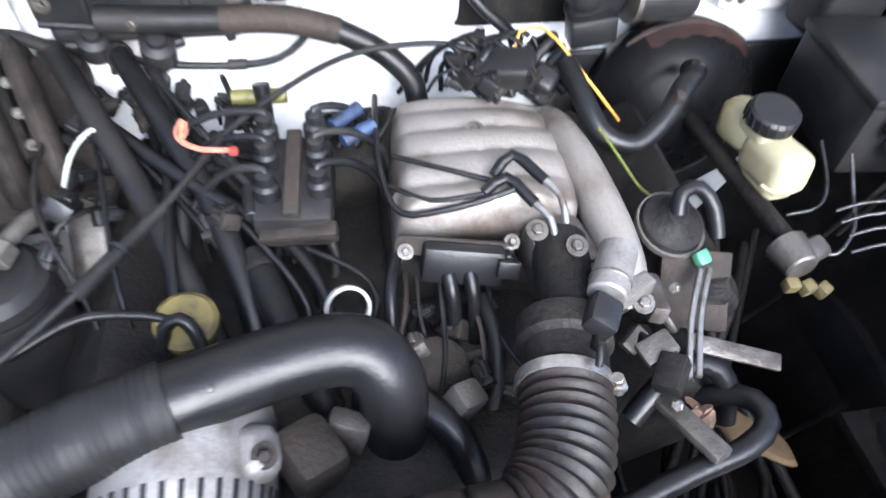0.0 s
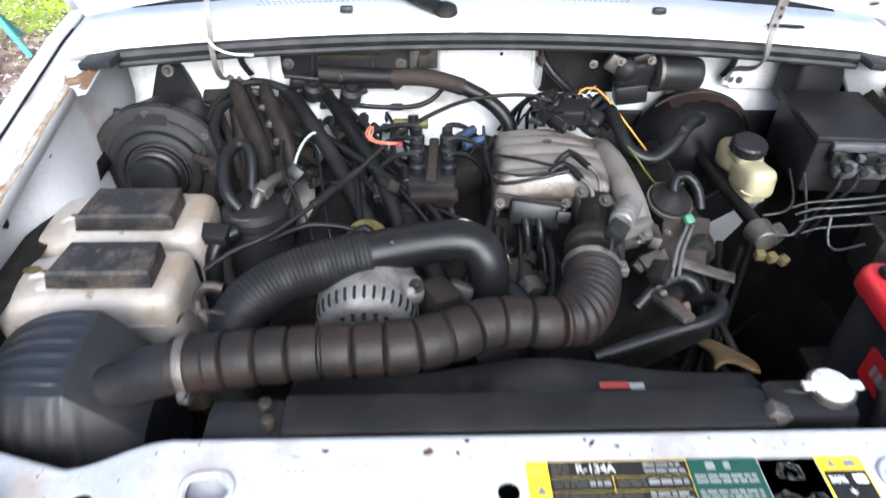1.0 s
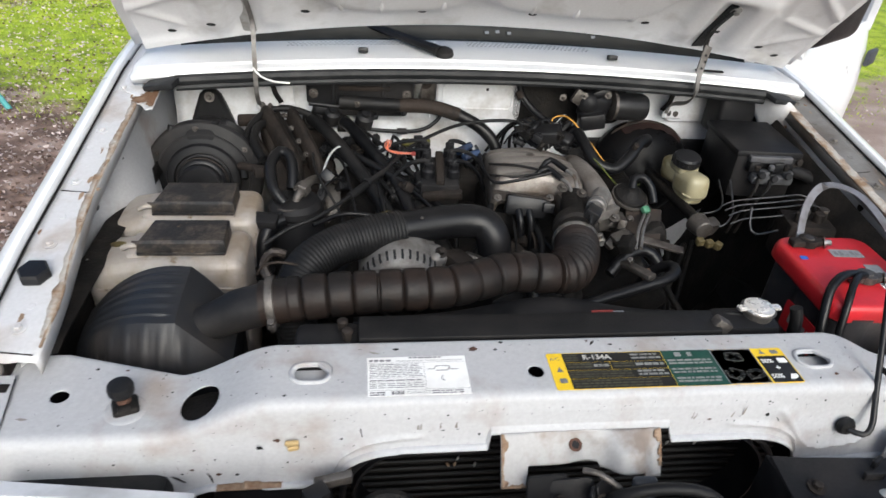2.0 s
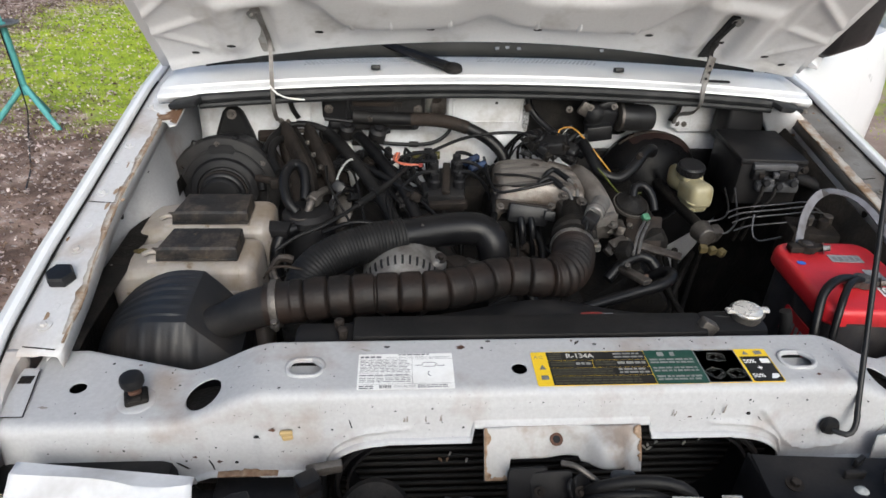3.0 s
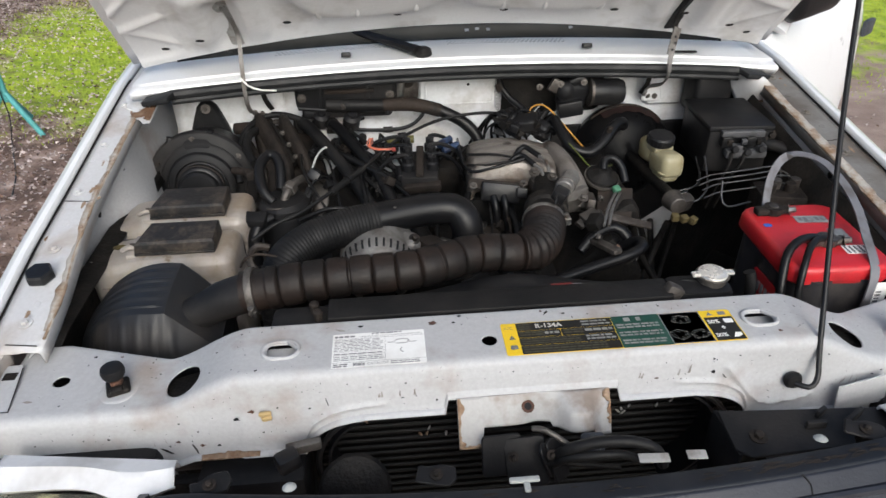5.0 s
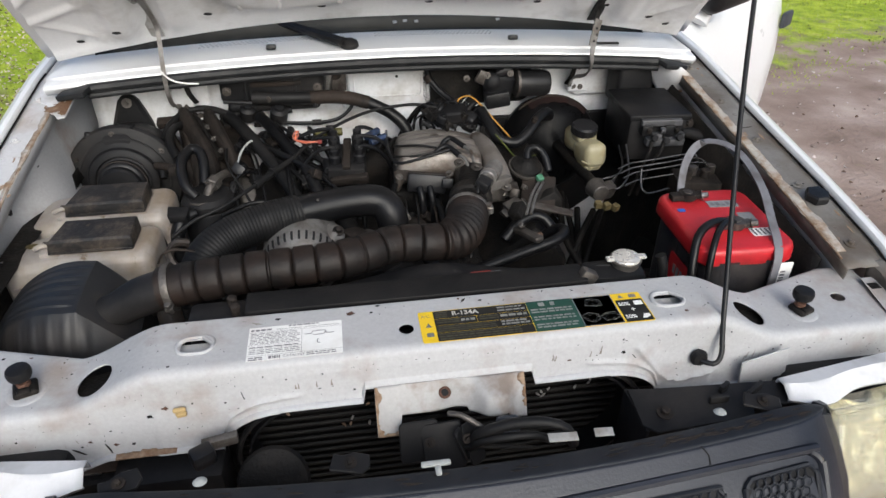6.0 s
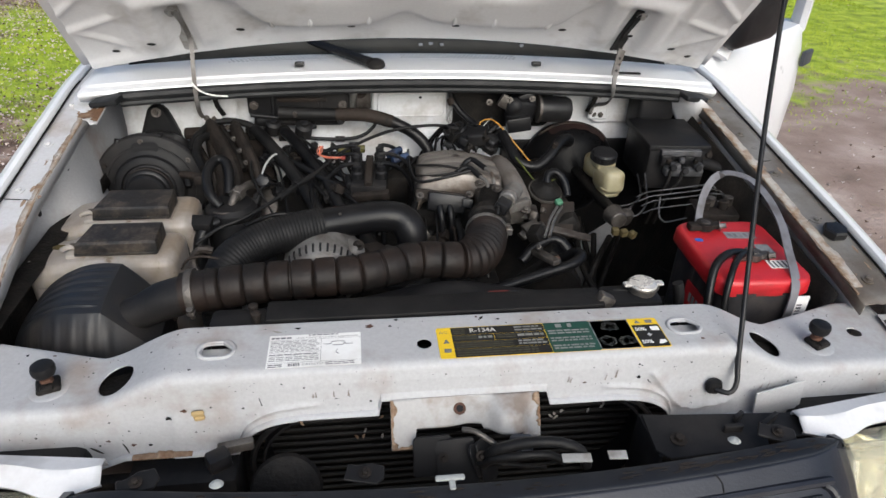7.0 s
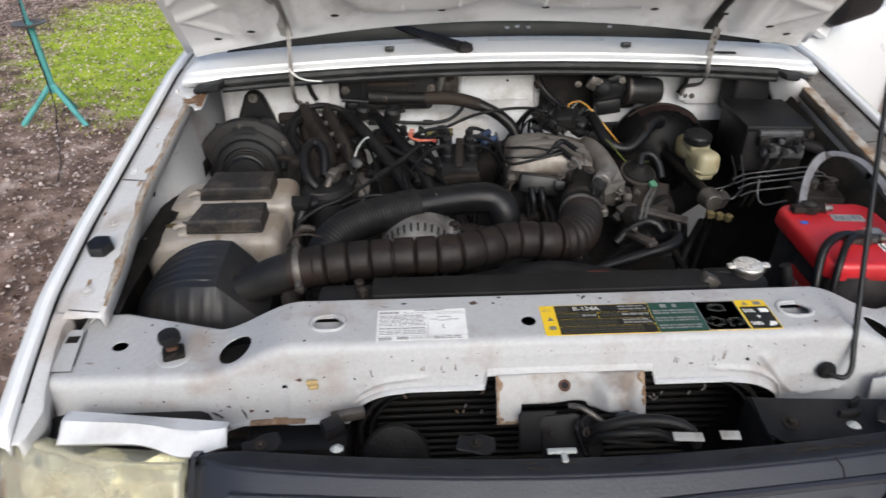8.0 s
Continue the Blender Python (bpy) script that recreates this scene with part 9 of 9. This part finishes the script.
ZT = TOP + 0.00135
words("R-134A", 0.0135, (0.016, 0.0150, ZT), INK_BRIGHT, ac, bold=0.0004)
words("A/C", 0.0085, (-0.0325, 0.013, ZT), INK, ac)
for y in (-0.008, -0.030):
    bm = prism(B(), [(-0.028, y - 0.005), (-0.018, y - 0.005), (-0.023, y + 0.005)] if y > -0.02 else rounded(0.011, 0.009, 0.002, 2, -0.023, y), Matrix.Translation((0, 0, ZT - 0.0002)), 0.0002)
    part("symbol", bm, INK, ac)
text_rows(-0.010, 0.0215, 0.022, 3, 0.0052, 0.0030, ZT, INK_OLIVE, ac, 1)
text_rows(0.088, 0.0205, 0.044, 2, 0.0070, 0.0036, ZT, INK_PALE, ac, 2)
text_rows(-0.010, 0.0030, 0.036, 2, 0.0055, 0.0032, ZT, INK_OLIVE, ac, 3)
text_rows(0.028, 0.0010, 0.022, 1, 0.006, 0.0055, ZT, INK_PALE, ac, 4)
text_rows(0.057, 0.0030, 0.030, 2, 0.0055, 0.0032, ZT, INK_OLIVE, ac, 5)
text_rows(0.090, 0.0015, 0.042, 1, 0.006, 0.0055, ZT, INK_PALE, ac, 6)
text_rows(-0.010, -0.0128, 0.090, 3, 0.0048, 0.0026, ZT, INK_OLIVE, ac, 7)
text_rows(0.088, -0.0130, 0.044, 2, 0.0065, 0.0040, ZT, INK_PALE, ac, 8)
text_rows(-0.010, -0.0298, 0.125, 3, 0.0054, 0.0030, ZT, INK_OLIVE, ac, 9)
for k in range(3):
    text_rows(0.140, 0.0060 - 0.0180 * k, 0.066, 2, 0.0060, 0.0036, ZT, INK_PALE, ac, 20 + k)
part("symbol", prism(B(), rounded(0.010, 0.009, 0.001, 1, 0.160, 0.0165), Matrix.Translation((0, 0, ZT - 0.0002)), 0.0002), INK_PALE, ac)
part("symbol", prism(B(), rounded(0.007, 0.009, 0.001, 1, 0.178, 0.0165), Matrix.Translation((0, 0, ZT - 0.0002)), 0.0002), INK_PALE, ac)
for cx, cy, turn in ((0.243, 0.008, 20), (0.229, -0.027, -25), (0.259, -0.028, 50)):
    for k in range(6):
        a = radians(turn) + k * 1.05
        ox, oy, r_ = cx + (0.010 + 0.003 * (k % 2)) * math.cos(a), cy + (0.009 - 0.003 * (k % 3 == 1)) * math.sin(a), (0.0034, 0.0024, 0.0029)[k % 3]
        part("pulley_ring", tube(B(), [(u, v, ZT) for u, v in oval(ox, oy, r_, r_, 10) + [(ox + r_, oy)]], 0.0002, 4, smooth=False, cap=False), INK_DIM, ac)
    belt = [(cx + (0.0135 + 0.003 * (k % 2)) * math.cos(radians(turn) + k * 1.05), cy + (0.0125 - 0.003 * (k % 3 == 1)) * math.sin(radians(turn) + k * 1.05), ZT) for k in range(7)]
    part("belt_line", tube(B(), belt, 0.0002, 4, smooth=False, cap=False), INK_DIM, ac)
words("50%", 0.011, (0.281, -0.003, ZT), LABEL_WHITE, ac, bold=0.0003)
words("+", 0.014, (0.296, -0.0175, ZT), LABEL_WHITE, ac, bold=0.0004)
words("50%", 0.011, (0.281, -0.034, ZT), LABEL_WHITE, ac, bold=0.0003)
part("symbol", prism(B(), rounded(0.014, 0.010, 0.001, 1, 0.314, -0.002), Matrix.Translation((0, 0, ZT - 0.0002)), 0.0002), LABEL_WHITE, ac)
part("symbol", prism(B(), [(0.307, -0.040), (0.312, -0.030), (0.321, -0.030), (0.321, -0.036), (0.314, -0.040)], Matrix.Translation((0, 0, ZT - 0.0002)), 0.0002), LABEL_WHITE, ac)
part("symbol", prism(B(), [(0.286, 0.0125), (0.296, 0.0125), (0.291, 0.021)], Matrix.Translation((0, 0, ZT - 0.0002)), 0.0002), INK, ac)
part("symbol", prism(B(), rounded(0.012, 0.008, 0.001, 1, 0.311, 0.0165), Matrix.Translation((0, 0, ZT - 0.0002)), 0.0002), INK, ac)

em = thing("emission_label", (-0.22, -0.01, TOP), "white emission control label with small grey print", "label")
part("backing", prism(B(), rounded(0.137, 0.074, 0.001, 1, -0.2215, -0.0105), Matrix.Translation((0, 0, TOP + 0.0004)), 0.0005), LABEL_WHITE, em)
words("VEHICLE EMISSION CONTROL INFORMATION", 0.0045, (-0.250, 0.0180, Z0), INK, em)
text_rows(-0.232, 0.0255, 0.045, 1, 0.005, 0.0028, Z0, INK, em, 31)
text_rows(-0.287, 0.0215, 0.030, 1, 0.005, 0.0040, Z0, INK, em, 32)
text_rows(-0.287, 0.0122, 0.072, 8, 0.0033, 0.0013, Z0, INK, em, 33)
text_rows(-0.287, -0.0180, 0.072, 1, 0.0042, 0.0022, Z0, INK, em, 34)
text_rows(-0.287, -0.0245, 0.072, 3, 0.0036, 0.0014, Z0, INK, em, 35)
text_rows(-0.287, -0.0400, 0.020, 2, 0.0040, 0.0024, Z0, INK, em, 36)
text_rows(-0.205, -0.0395, 0.046, 2, 0.0038, 0.0020, Z0, INK, em, 37)
words("CATALYST", 0.0065, (-0.2385, -0.0425, Z0), INK, em)
for k in range(7):
    bar(-0.2585 + 0.0024 * k, -0.0455, 0.0014 if k % 3 else 0.0020, 0.0062, Z0, INK, em, "barcode_bar")
for y in (0.0142, -0.0150, -0.0222, -0.0375):
    bar(-0.289, y, 0.136 if y > 0 or y < -0.03 else 0.076, 0.0005, Z0, INK, em, "rule_line")
bar(-0.2125, -0.0375, 0.0005, 0.0517, Z0, INK, em, "rule_line")
line_part("diagram_line", [(-0.208, 0.001, Z0), (-0.198, 0.001, Z0), (-0.196, 0.006, Z0), (-0.178, 0.006, Z0), (-0.176, 0.0, Z0), (-0.165, 0.0, Z0)], 0.0006, INK, em, seg=4)
line_part("diagram_line", [(-0.196, -0.002, Z0), (-0.18, -0.002, Z0), (-0.178, 0.003, Z0)], 0.0006, INK, em, seg=4)
line_part("diagram_line", [(-0.188, -0.012, Z0), (-0.19, -0.018, Z0), (-0.186, -0.022, Z0)], 0.0006, INK, em, seg=4)

# ---- teal stand on the ground ----
st = thing("teal_stand", (-2.52, 3.38, 0), "teal painted metal stand with three splayed feet", "stand")
part("post", tube(B(), [(-2.52, 3.38, 0.20), (-2.535, 3.375, 0.63)], 0.022, 10, 0.2, smooth=False), TEAL, st)
for a in (200, 330, 95):
    part("foot", tube(B(), [(-2.52, 3.38, 0.26), (-2.52 + 0.10 * math.cos(radians(a)), 3.38 + 0.10 * math.sin(radians(a)), 0.15), (-2.52 + 0.23 * math.cos(radians(a)), 3.38 + 0.23 * math.sin(radians(a)), 0.012)], 0.017, 8, 0.05), TEAL, st)
part("dish", lathe(B(), [(0.02, 0.61), (0.07, 0.615), (0.095, 0.625), (0.097, 0.632), (0.07, 0.624), (0.01, 0.622)], (-2.535, 3.375, 0), (0, 0, 1), 24), ALU_LIGHT, st, "shallow pale dish")
part("spike", tube(B(), [(-2.535, 3.375, 0.62), (-2.55, 3.37, 1.0)], 0.010, 8, 0.2, smooth=False), TEAL, st)
cd = thing("hanging_cord", (-2.15, 2.45, 0), "thin black cord hanging from the teal stand to the ground", "cord")
line_part("cord", [(-2.515, 3.33, 0.80), (-2.535, 3.34, 0.64), (-2.525, 3.345, 0.30), (-2.515, 3.33, 0.12), (-2.48, 3.20, 0.015), (-2.36, 2.95, 0.012), (-2.24, 2.70, 0.012), (-2.15, 2.45, 0.012)], 0.004, HOSE, cd)
